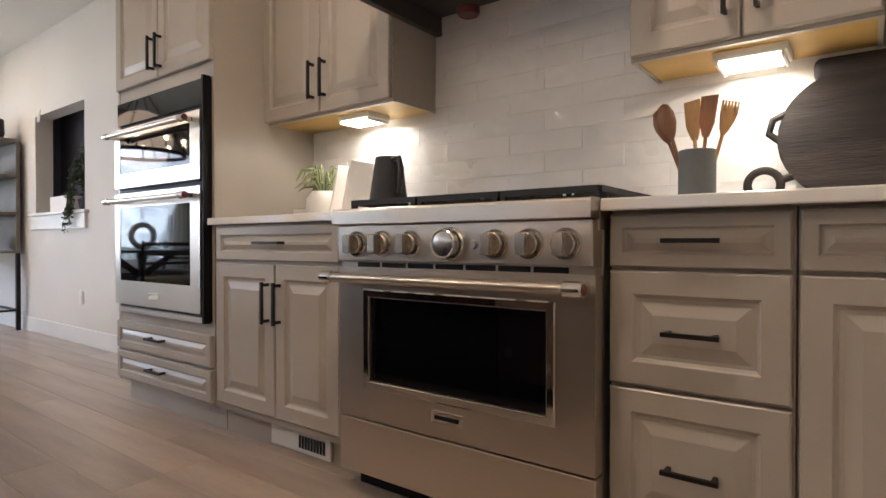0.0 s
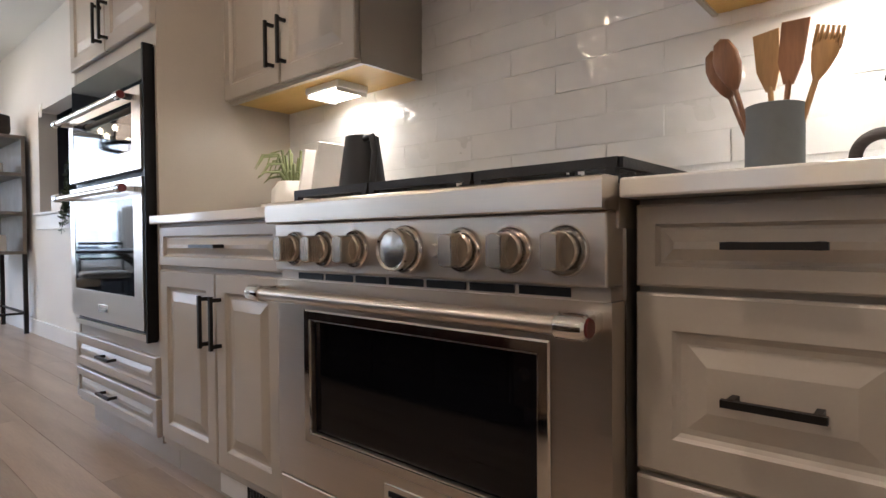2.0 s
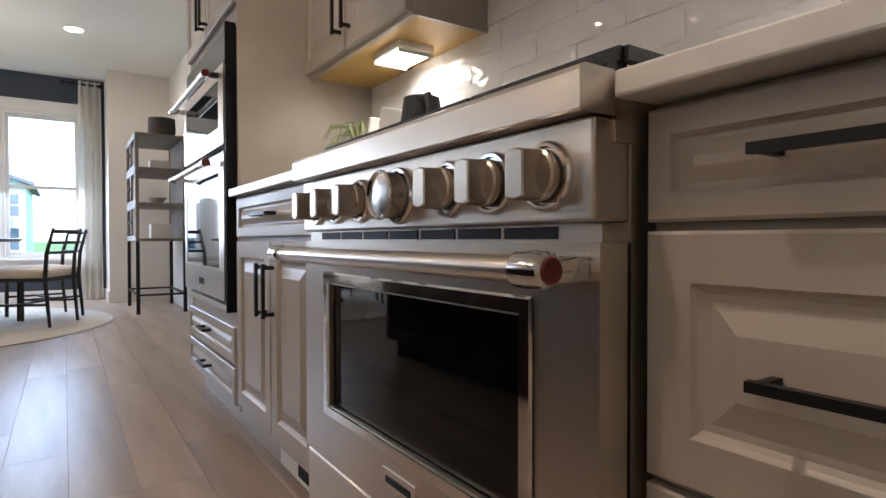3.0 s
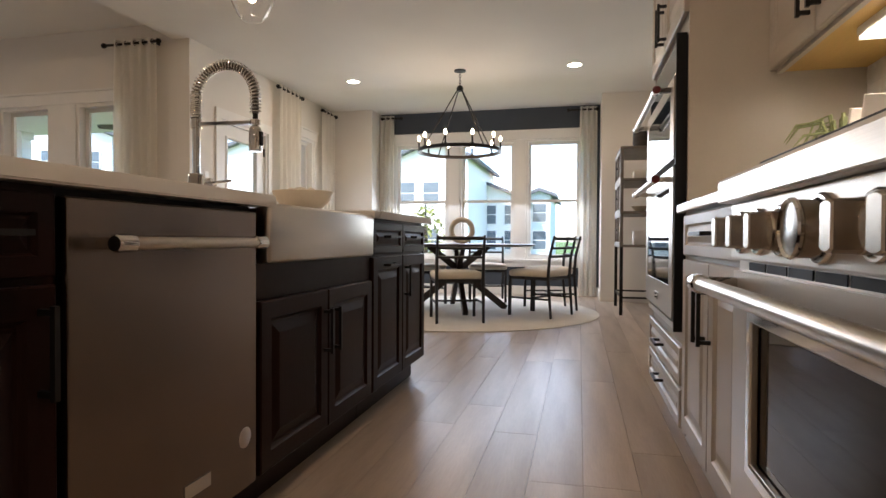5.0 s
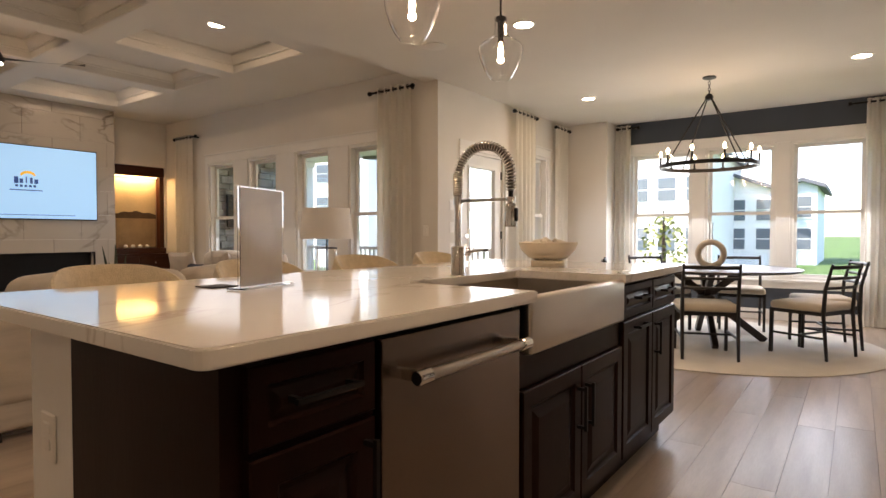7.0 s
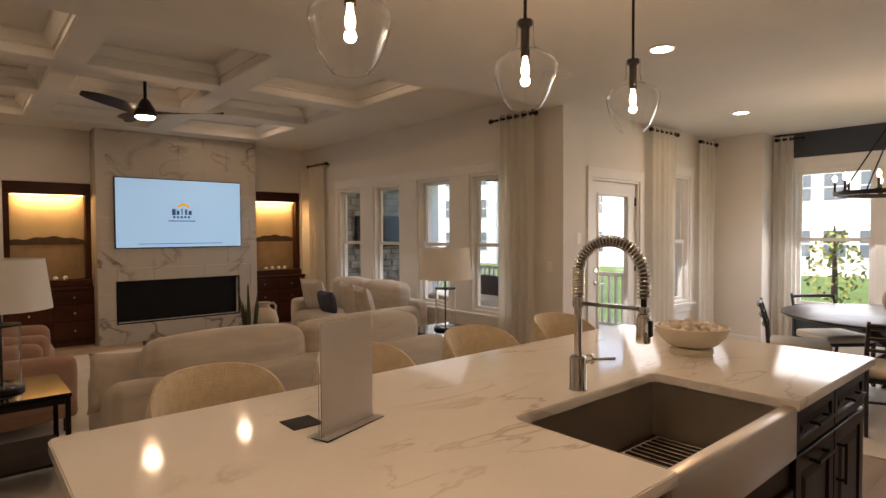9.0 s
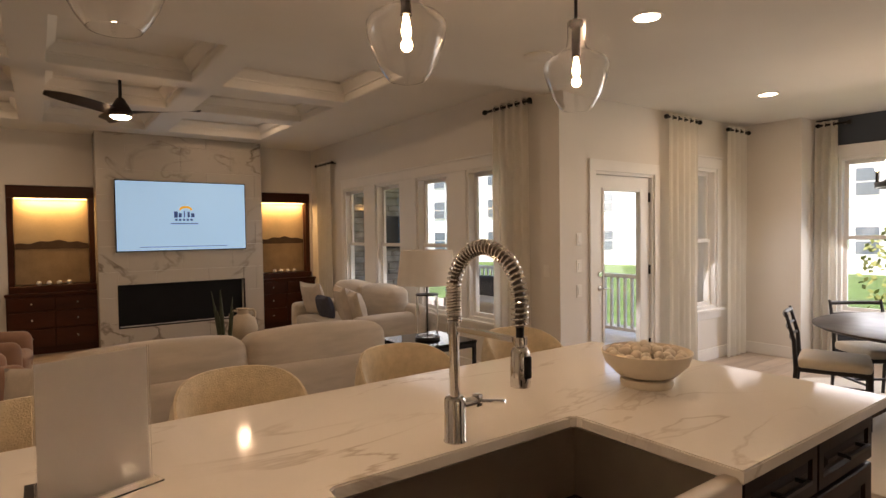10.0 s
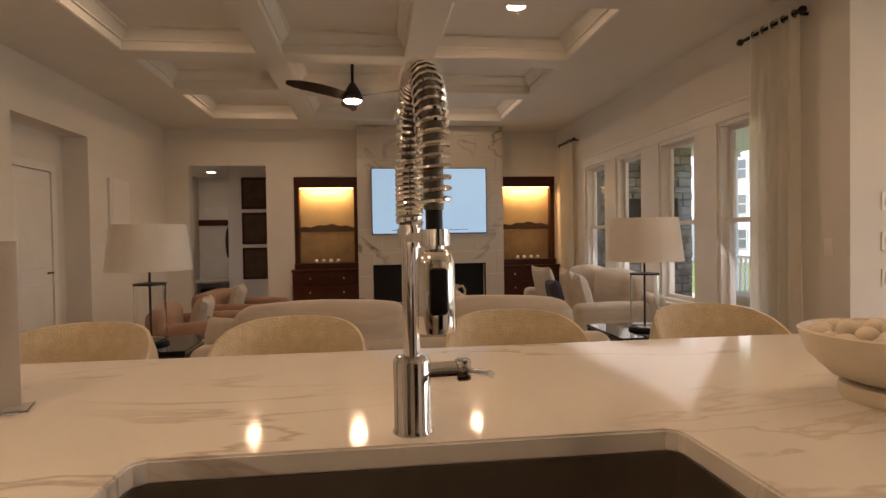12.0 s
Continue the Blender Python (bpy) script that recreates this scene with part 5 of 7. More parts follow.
def dining_table():
    t = thing("dining_table", (TX, TY, 0.012), "round dark wood dining table on crossed legs", "table")
    part("tabletop", lathe([(0.0, 0.77), (0.88, 0.77), (0.91, 0.785), (0.91, 0.795), (0.9, 0.8), (0.0, 0.8)], (TX, TY, 0), 64), M_DWOOD, t, "polished round top")
    for i in range(4):
        a = radians(20 + 90 * i)
        c, s = math.cos(a), math.sin(a)
        part("leg", bar((TX + 0.58 * c, TY + 0.58 * s, 0.02), (TX - 0.36 * c, TY - 0.36 * s, 0.775), 0.055, 0.075), M_DWOOD, t, "slanted crossing leg", smooth=False)
    part("hub", lathe([(0.0, 0.37), (0.09, 0.38), (0.1, 0.44), (0.09, 0.5), (0.0, 0.51)], (TX, TY, 0), 16), M_DWOOD, t)


dining_table()


def dining_chair(m):
    """Ladder-back chair, built facing +y at the origin and then posed."""
    c = thing("dining_chair", (0, 0, 0), "black ladder-back dining chair with cream seat", "chair", "chairs round the dining table")
    part("seat", cushion(-0.25, 0.25, -0.22, 0.26, 0.43, 0.51, 0.012, round_=0.03), M_SEAT, c, "cream upholstered seat")
    fr = bmesh.new()
    for p, q in (((-0.23, 0.24), (0.23, 0.24)), ((-0.23, -0.22), (0.23, -0.22)), ((-0.23, -0.22), (-0.23, 0.24)), ((0.23, -0.22), (0.23, 0.24))):
        bar((*p, 0.42), (*q, 0.42), 0.024, 0.035, fr)
    part("seat_frame", fr, M_CHAIRF, c, smooth=False)
    for s in (-1, 1):
        part("leg", bar((s * 0.235, 0.25, 0.0), (s * 0.235, 0.245, 0.44), 0.028, 0.028), M_CHAIRF, c, smooth=False)
        part("leg", tube([(s * 0.235, -0.27, 0.0), (s * 0.235, -0.235, 0.42), (s * 0.235, -0.25, 0.65), (s * 0.235, -0.31, 0.88)], [0.014, 0.018, 0.017, 0.012], 8), M_CHAIRF, c, "rear leg and back post")
        part("stretcher", bar((s * 0.235, 0.24, 0.2), (s * 0.235, -0.25, 0.2), 0.014, 0.02), M_CHAIRF, c, smooth=False)
    part("stretcher", bar((-0.235, 0.0, 0.2), (0.235, 0.0, 0.2), 0.014, 0.02), M_CHAIRF, c, smooth=False)
    for z, y in ((0.66, -0.258), (0.75, -0.283), (0.85, -0.303)):
        part("slat", tube([(-0.235, y, z), (-0.12, y - 0.02, z), (0, y - 0.026, z), (0.12, y - 0.02, z), (0.235, y, z)], 0.014 if z < 0.8 else 0.018, 8), M_CHAIRF, c)
    c.matrix_basis = m
    return c


ch0 = dining_chair(pose(-1.63, 5.35, 0.012, 0, 0, 21))
for cx_, cy_, rz_ in ((-0.81, 6.0, 63), (-0.74, 6.6, 108), (-1.62, 7.3, 192), (-2.42, 6.72, 232), (-2.5, 5.92, 289)):
    copy_thing(ch0, pose(cx_, cy_, 0.012, 0, 0, rz_))


def ring_sculpture():
    t = thing("ring_vase", (-1.72, 6.05, 0.8), "cream ring-shaped vase with bare twigs", "vase")
    c = Vector((-1.72, 6.05, 0.955))
    pts = [c + Vector((0.125 * math.cos(a), 0, 0.125 * math.sin(a))) for a in (2 * math.pi * i / 28 for i in range(28))]
    part("ring", tube(pts, 0.032, 12, True), M_BOWL, t)
    for dx, h in ((-0.02, 0.36), (0.015, 0.33)):
        part("twig", tube([(c.x + dx, c.y, c.z + 0.12), (c.x + dx * 0.6, c.y + 0.01, c.z + 0.25), (c.x + dx * 1.3, c.y, c.z + h)], 0.004, 6), M_DWOOD, t)


ring_sculpture()


def display_shelf():
    x0, x1, y0, y1 = 0.075, 0.53, 6.3, 7.25
    t = thing("display_cabinet", (0.33, 6.77, 0), "tall pewter display cabinet on slim black legs", "cabinet")
    for x in (x0, x1):
        for y in (y0, y1):
            part("leg", bx(x - 0.018, x + 0.018, y - 0.018, y + 0.018, 0, 0.78), M_BLACKM, t, smooth=False)
    for y in (y0, y1):
        part("stretcher", bar((x0, y, 0.2), (x1, y, 0.2), 0.02, 0.02), M_BLACKM, t, smooth=False)
    for x in (x0, x1):
        part("stretcher", bar((x, y0, 0.2), (x, y1, 0.2), 0.02, 0.02), M_BLACKM, t, smooth=False)
    for z in (0.77, 1.15, 1.52, 1.88):
        part("shelf", bx(x0 - 0.02, x1 + 0.02, y0 - 0.02, y1 + 0.02, z, z + 0.03, 0.003, 1), M_SHELF, t, smooth=False)
    part("back_panel", bx(x1 - 0.006, x1 + 0.01, y0, y1, 0.8, 1.88), M_SHELF, t, smooth=False)
    for x in (x0, x1):
        for y in (y0, y1):
            part("post", bx(x - 0.016, x + 0.016, y - 0.016, y + 0.016, 0.8, 1.88), M_SHELF, t, smooth=False)
    for z0, z1 in ((0.8, 1.15), (1.18, 1.52), (1.55, 1.88)):
        ym = (y0 + y1) / 2
        for a, b in ((y0 + 0.02, ym - 0.003), (ym + 0.003, y1 - 0.02)):
            f = bmesh.new()
            for p in ((a, a + 0.03, z0, z1), (b - 0.03, b, z0, z1), (a + 0.03, b - 0.03, z0, z0 + 0.03), (a + 0.03, b - 0.03, z1 - 0.03, z1)):
                bx(x0 - 0.02, x0, *p, bm=f)
            d = part("door", f, M_SHELF, t, "open framed door", smooth=False)
            part("knob", lathe([(0.0, -0.02), (0.01, -0.018), (0.01, 0.0)], (x0 - 0.02, (b - 0.015) if a < ym - 0.1 else (a + 0.015), (z0 + z1) / 2), 10, "x"), M_BLACKM, d)
    for z, y, w, h in ((0.8, 6.55, 0.2, 0.16), (1.55, 6.6, 0.16, 0.11)):
        solo("white_box", bx(0.22, 0.42, y - w / 2, y + w / 2, z, z + h, 0.01, 2), M_PAPER, "small white storage box on a shelf", "box")
    solo("small_bowl", lathe([(0.0, 0.005), (0.04, 0.0), (0.1, 0.07), (0.095, 0.072), (0.038, 0.01), (0.0, 0.01)], (0.3, 6.6, 1.18), 24), M_VASE, "small pale bowl on a shelf", "bowl")
    solo("basket", lathe([(0.0, 0.0), (0.12, 0.0), (0.14, 0.06), (0.135, 0.2), (0.125, 0.2), (0.125, 0.02), (0.0, 0.02)], (0.34, 6.5, 1.91), 28), M_BOARD, "round dark woven basket on the cabinet", "basket", group="baskets on the cabinet")
    solo("basket", lathe([(0.0, 0.0), (0.09, 0.0), (0.1, 0.05), (0.098, 0.2), (0.088, 0.2), (0.088, 0.02), (0.0, 0.02)], (0.34, 6.85, 1.91), 28), M_VASE, "round tan woven basket on the cabinet", "basket", group="baskets on the cabinet")


display_shelf()


# ---- curtains ----
def curtain(axis, at, face, a0, a1, z1, rod0, rod1, label, depth=0.03, z0=0.015):
    """Pleated panel on a short rod with finials. at: wall plane, face: side of the room."""
    mid = (a0 + a1) / 2
    off = at + face * 0.1
    P = (lambda a, d, z: Vector((off + face * d, a, z))) if axis == "x" else (lambda a, d, z: Vector((a, off + face * d, z)))
    t = thing("curtain", P(mid, 0, z0), label, "curtain", "ivory curtain panels")
    n, rows = 90, 14
    folds = max(3, round((a1 - a0) / 0.11))
    bm = bmesh.new()
    grid = []
    for j in range(rows + 1):
        v = j / rows
        z = z1 + (z0 - z1) * v
        amp = depth * (0.75 + 0.35 * v)
        row = []
        for i in range(n + 1):
            u = i / n
            ph = u * folds * 2 * math.pi
            wob = 0.35 * math.sin(u * 9 + v * 2.5)
            spread = mid + (a0 + (a1 - a0) * u - mid) * (0.96 + 0.06 * v + 0.02 * math.sin(v * 7))
            row.append(bm.verts.new(P(spread, amp * math.sin(ph + wob * v) * (0.85 + 0.3 * noise.noise(Vector((u * 6, v * 2, a0)))), z)))
        grid.append(row)
    for p, q in zip(grid, grid[1:]):
        for i in range(n):
            bm.faces.new((p[i], p[i + 1], q[i + 1], q[i]))
    bmesh.ops.solidify(bm, geom=bm.faces[:], thickness=0.003)
    part("panel", bm, M_CURT, t, "ivory pleated linen panel")
    zr = z1 - 0.045
    rb = rod(P(rod0, 0, zr), P(rod1, 0, zr), 0.013, 12)
    part("rod", rb, M_BLACKM, t, "bronze curtain rod")
    for e, s in ((rod0, -1), (rod1, 1)):
        f = lathe([(0.0, -0.02), (0.022, -0.018), (0.028, 0.0), (0.022, 0.018), (0.0, 0.02)], P(e + s * 0.015, 0, zr), 16, "y" if axis == "x" else "x")
        part("finial", f, M_BLACKM, t)
    br = bar(P(rod1 - 0.05, 0, zr), P(rod1 - 0.05, -0.098, zr), 0.014, 0.02)
    part("bracket", br, M_BLACKM, t, smooth=False)
    for i in range(folds):
        a = a0 + (a1 - a0) * (i + 0.5) / folds
        k = [P(a + 0.004 * math.cos(w) * 0, 0.024 * math.cos(w), zr + 0.024 * math.sin(w)) for w in (2 * math.pi * q / 14 for q in range(14))]
        part("grommet", tube(k, 0.004, 6, True), M_BLACKM, t)


curtain("y", FY, -1, -0.4, -0.14, 2.84, -0.55, -0.16, "ivory curtain panel beside the dining windows")
curtain("y", FY, -1, -3.55, -3.3, 2.84, -3.5, -3.2, "ivory curtain panel beside the dining windows")
curtain("x", DX, 1, 6.2, 6.78, 2.84, 6.18, 6.8, "ivory curtain panel between door and window")
curtain("x", DX, 1, 7.42, 7.9, 2.82, 7.46, 7.92, "ivory curtain panel beside the narrow window")
curtain("y", WY, -1, -9.6, -9.1, 2.77, -9.62, -9.02, "ivory curtain panel in the living room corner")
curtain("y", WY, -1, -5.08, -4.55, 2.88, -5.18, -4.55, "ivory curtain panel beside the living room windows")


def plate(x, y, z, axis, face, label, name="light_switch"):
    t = thing(name, (x, y, z - 0.06), label, "switch", "wall switches")
    if axis == "x":
        part("cover_plate", bx(x, x + face * 0.007, y - 0.038, y + 0.038, z - 0.06, z + 0.06, 0.003, 1), M_PLATE, t, smooth=False)
        part("rocker", bx(x + face * 0.006, x + face * 0.011, y - 0.017, y + 0.017, z - 0.033, z + 0.033, 0.002, 1), M_PLATE, t, smooth=False)
    else:
        part("cover_plate", bx(x - 0.038, x + 0.038, y, y + face * 0.007, z - 0.06, z + 0.06, 0.003, 1), M_PLATE, t, smooth=False)
        part("rocker", bx(x - 0.017, x + 0.017, y + face * 0.006, y + face * 0.011, z - 0.033, z + 0.033, 0.002, 1), M_PLATE, t, smooth=False)


for z in (1.5, 1.24, 1.0):
    plate(DX, 4.86, z, "x", 1, "white switch plate beside the back door")
plate(-4.42, WY, 1.2, "y", -1, "white switch plate on the living room wall")
plate(RX + 0.012, 4.93, 0.4, "x", -1, "white outlet plate on the dining wall", "wall_outlet")
plate(RX + 0.012, 5.9, 2.1, "x", -1, "small white sensor on the dining wall", "wall_sensor")


# ---- living room: fireplace wall ----
def fireplace():
    x1, y0, y1 = -9.7, 1.31, 3.58
    f = thing("fireplace", (-9.9, 2.44, 0), "marble-tiled chimney breast with a long black firebox", "fireplace")
    fb = (1.55, 3.27, 0.3, 0.88)
    core = bmesh.new()
    for p in ((y0 + 0.01, fb[0], 0, LCEIL), (fb[1], y1 - 0.01, 0, LCEIL), (fb[0], fb[1], 0, fb[2]), (fb[0], fb[1], fb[3], LCEIL)):
        bx(FX + 0.002, x1 - 0.012, *p, bm=core)
    part("core", core, M_GROUT, f, "grout bed", smooth=False)
    part("firebox", bx(FX + 0.002, x1 - 0.1, fb[0], fb[1], fb[2], fb[3]), M_BLACK, f, "black firebox", smooth=False)
    tr = bmesh.new()
    for p in ((fb[0] - 0.02, fb[0], fb[2] - 0.02, fb[3] + 0.02), (fb[1], fb[1] + 0.02, fb[2] - 0.02, fb[3] + 0.02), (fb[0], fb[1], fb[2] - 0.02, fb[2]), (fb[0], fb[1], fb[3], fb[3] + 0.02)):
        bx(x1 - 0.02, x1 + 0.004, *p, bm=tr)
    part("firebox_trim", tr, M_BLACK, f, smooth=False)
    tw, th = 0.72, 0.362
    row, z = 0, 0.0
    while z < LCEIL - 0.02:
        zt = min(z + th, LCEIL)
        y = y0 - (tw / 2 if row % 2 else 0)
        while y < y1:
            a, b = max(y, y0), min(y + tw, y1)
            # cut round the firebox
            segs = [(a, b, z, zt)]
            out = []
            for s in segs:
                if s[3] <= fb[2] or s[2] >= fb[3] or s[1] <= fb[0] or s[0] >= fb[1]:
                    out.append(s)
                else:
                    if s[0] < fb[0]:
                        out.append((s[0], fb[0], s[2], s[3]))
                    if s[1] > fb[1]:
                        out.append((fb[1], s[1], s[2], s[3]))
                    m0, m1 = max(s[0], fb[0]), min(s[1], fb[1])
                    if s[2] < fb[2]:
                        out.append((m0, m1, s[2], fb[2]))
                    if s[3] > fb[3]:
                        out.append((m0, m1, fb[3], s[3]))
            for p in out:
                if p[1] - p[0] > 0.03 and p[3] - p[2] > 0.03:
                    part("tile", bx(x1 - 0.014, x1, p[0] + 0.002, p[1] - 0.002, p[2] + 0.002, p[3] - 0.002), M_MARBLE, f, smooth=False)
            y += tw
        z += th
        row += 1
    for yy in (y0, y1):
        part("side_tile", bx(FX + 0.002, x1 - 0.016, yy - 0.004, yy + 0.008, 0, LCEIL), M_MARBLE, f, smooth=False)


fireplace()


def television():
    x, y0, y1, z0, z1 = -9.695, 1.52, 3.31, 1.365, 2.385
    t = thing("television", (x, (y0 + y1) / 2, z0), "wall-mounted flat television showing a pale blue screen", "television")
    part("case", bx(x, x + 0.045, y0, y1, z0, z1, 0.006, 2), M_BLACK, t, smooth=False)
    s = part("screen", bx(x + 0.044, x + 0.047, y0 + 0.012, y1 - 0.012, z0 + 0.014, z1 - 0.012), M_SCREEN, t, "lit pale blue screen", smooth=False)
    xm, ym, zm = x + 0.049, (y0 + y1) / 2, 1.86
    ink = glow("screen_ink", (0.02, 0.07, 0.24), 0.1)
    gold = glow("screen_gold", (0.9, 0.5, 0.04), 0.12)
    for k, (w, h0, h1) in enumerate(((0.05, -0.005, 0.085), (0.04, 0.0, 0.06), (0.016, 0.0, 0.09), (0.03, 0.0, 0.08), (0.045, 0.0, 0.06))):
        y = ym - 0.125 + k * 0.058
        part("logo_bar", bx(xm - 0.001, xm, y - w / 2 + 0.01, y + w / 2 + 0.01, zm + h0, zm + h1), ink, s, "dark blue lettering bar", smooth=False)
    for k in range(5):
        y = ym - 0.11 + k * 0.052
        part("logo_line", bx(xm - 0.001, xm, y - 0.016, y + 0.016, zm - 0.052, zm - 0.022), ink, s, "grey lettering bar", smooth=False)
    part("tagline", bx(xm - 0.001, xm, ym - 0.19, ym + 0.19, zm - 0.1, zm - 0.087), ink, s, "small lettering line", smooth=False)
    sunb = bmesh.new()
    c = [sunb.verts.new((xm, ym + 0.02 + 0.09 * math.cos(a), zm + 0.11 + 0.06 * math.sin(a))) for a in (math.pi * i / 14 for i in range(15))]
    d = [sunb.verts.new((xm, ym + 0.02 + 0.07 * math.cos(a), zm + 0.095 + 0.04 * math.sin(a))) for a in (math.pi * i / 14 for i in range(15))]
    for i in range(14):
        sunb.faces.new((c[i], c[i + 1], d[i + 1], d[i]))
    part("logo_arc", sunb, gold, s, "golden arc mark", smooth=False)
    part("footer_line", bx(xm - 0.001, xm, y0 + 0.3, y1 - 0.3, z0 + 0.06, z0 + 0.068), ink, s, smooth=False)


television()


def niche(y0, y1):
    zt = 2.3
    n = thing("wall_niche", (FX - 0.3, (y0 + y1) / 2, 0), "recessed niche lined with painted board", "niche", kind="structure")
    sh = bmesh.new()
    bx(FX - 0.62, FX - 0.6, y0 - 0.1, y1 + 0.1, 0, zt + 0.1, bm=sh)
    bx(FX - 0.6, FX - 0.15, y0 - 0.02, y0, 0, zt, bm=sh)
    bx(FX - 0.6, FX - 0.15, y1, y1 + 0.02, 0, zt, bm=sh)
    bx(FX - 0.6, FX - 0.15, y0 - 0.02, y1 + 0.02, zt, zt + 0.02, bm=sh)
    part("lining", sh, M_WALL, n, smooth=False)
    h = thing("hutch_cabinet", (FX - 0.2, (y0 + y1) / 2, 0), "dark mahogany built-in hutch with drawers", "cabinet", "hutches beside the fireplace")
    a, b = y0 - 0.03, y1 + 0.03
    xf = FX + 0.1
    part("base", bx(FX + 0.003, xf, a, b, 0.08, 0.8), M_MAHOG, h, smooth=False)
    part("top", bx(FX + 0.003, xf + 0.025, a - 0.015, b + 0.015, 0.8, 0.835, 0.006, 2), M_MAHOG, h, smooth=False)
    part("plinth", bx(FX + 0.003, xf - 0.02, a + 0.01, b - 0.01, 0, 0.08), M_MAHOG, h, smooth=False)
    ym = (a + b) / 2
    for r, (z0, z1) in enumerate(((0.6, 0.78), (0.36, 0.58), (0.1, 0.34))):
        for c0, c1 in ((a + 0.02, ym - 0.006), (ym + 0.006, b - 0.02)):
            d = part("drawer", bx(xf, xf + 0.016, c0, c1, z0, z1, 0.004, 1), M_MAHOG, h, smooth=False)
            part("knob", lathe([(0.006, 0.0), (0.006, 0.015), (0.012, 0.02), (0.0, 0.028)], (xf + 0.016, (c0 + c1) / 2, (z0 + z1) / 2), 12, "x"), M_CHROME, d)
    xa, xb = FX - 0.14, FX - 0.02
    part("side_post", bx(xa, xb, y0 + 0.004, y0 + 0.07, 0.836, 2.29), M_MAHOG, h, smooth=False)
    part("side_post", bx(xa, xb, y1 - 0.07, y1 - 0.004, 0.836, 2.29), M_MAHOG, h, smooth=False)
    
    part("head_board", bx(xa, xb + 0.02, y0 + 0.004, y1 - 0.004, 2.13, 2.295), M_MAHOG, h, smooth=False)
    part("ledge", bx(xa, FX + 0.05, y0 + 0.004, y1 - 0.004, 0.836, 0.93, 0.004, 1), M_MAHOG, h, smooth=False)
    p = thing("painting", (FX - 0.15, ym, 0.95), "framed painting of dunes under a pale sky", "picture", "paintings in the niches")
    px = FX - 0.14
    part("canvas_sky", bx(px - 0.02, px - 0.004, y0 + 0.075, y1 - 0.075, 1.48, 2.12), M_ARTSKY, p, "painted pale sky", smooth=False)
    part("canvas_land", bx(px - 0.02, px - 0.004, y0 + 0.075, y1 - 0.075, 0.94, 1.48), M_ARTLAND, p, "painted sand", smooth=False)
    hill = bmesh.new()
    w = y1 - y0 - 0.15
    top = [hill.verts.new((px, y0 + 0.075 + w * i / 24, 1.5 + 0.045 * math.exp(-((i / 24 - 0.55) * 3.2) ** 2) + 0.01 * math.sin(i))) for i in range(25)]
    bot = [hill.verts.new((px, y0 + 0.075 + w * i / 24, 1.43)) for i in range(25)]
    for i in range(24):
        hill.faces.new((top[i], top[i + 1], bot[i + 1], bot[i]))
    part("canvas_hill", hill, M_ARTHILL, p, "painted dark hill", smooth=False)
    st = thing("picture_light", (FX - 0.08, ym, 2.1), "warm strip light above the painting, lit", "lamp", "picture lights")
    part("strip", bx(FX - 0.11, FX - 0.08, y0 + 0.09, y1 - 0.09, 2.115, 2.128), M_STRIP, st, "glowing strip")
    lamp("picture_light_beam", "AREA", look((FX - 0.08, ym, 2.11), (FX - 0.14, ym, 1.2)), 4.2, (1.0, 0.62, 0.25), 0.7, 0.03)
    for i in range(4):
        solo("white_ball", lathe([(0.0, 0.0)] + [(0.032 * math.sin(math.pi * k / 8), 0.032 - 0.032 * math.cos(math.pi * k / 8)) for k in range(1, 8)] + [(0.0, 0.064)],
             (FX + 0.0, ym - 0.17 + i * 0.115, 0.93), 16), M_PLATE, "small white ball resting on the hutch ledge", "ball", group="balls on the ledge")


niche(0.3, 1.31)
niche(3.6, 4.56)


# hall pictures and mudroom
for i in range(3):
    z = 0.62 + i * 0.62
    p = thing("picture", (-11.28, -0.52, z), "dark framed picture on the hall wall", "picture", "pictures in the hall")
    part("frame", bx(-11.3, -11.27, -0.76, -0.3, z, z + 0.56, 0.006, 1), M_MAHOG, p, smooth=False)
    part("print", bx(-11.272, -11.266, -0.72, -0.34, z + 0.04, z + 0.52), M_ARTHILL, p, "dark brown print", smooth=False)
bn = thing("mudroom_bench", (-12.8, -1.5, 0), "white mudroom bench with dark baskets", "bench")
part("bench_top", bx(-13.05, -12.6, -2.0, -0.85, 0.48, 0.52), M_TRIM, bn, smooth=False)
for y in (-1.98, -1.45, -0.9):
    part("divider", bx(-13.05, -12.62, y, y + 0.025, 0, 0.48), M_TRIM, bn, smooth=False)
part("back_panel", bx(-13.05, -13.02, -2.0, -0.85, 0.52, 2.0), M_TRIM, bn, smooth=False)
part("hook_rail", bx(-13.02, -12.99, -2.0, -0.85, 1.62, 1.74), M_MAHOG, bn, "dark hook rail", smooth=False)
for y in (-1.7, -1.17):
    solo("storage_basket", bx(-13.0, -12.65, y - 0.2, y + 0.2, 0.0, 0.36, 0.03, 3), M_BLACK, "dark storage basket under the bench", "basket", group="bench baskets")
solo("hanging_coat", cushion(-12.99, -12.85, -1.42, -1.1, 0.95, 1.6, 0.04, round_=0.06), M_NAVY, "dark coat hanging from the hook rail", "coat")
downlight(-12.0, -1.45, 2.6, 0.35)


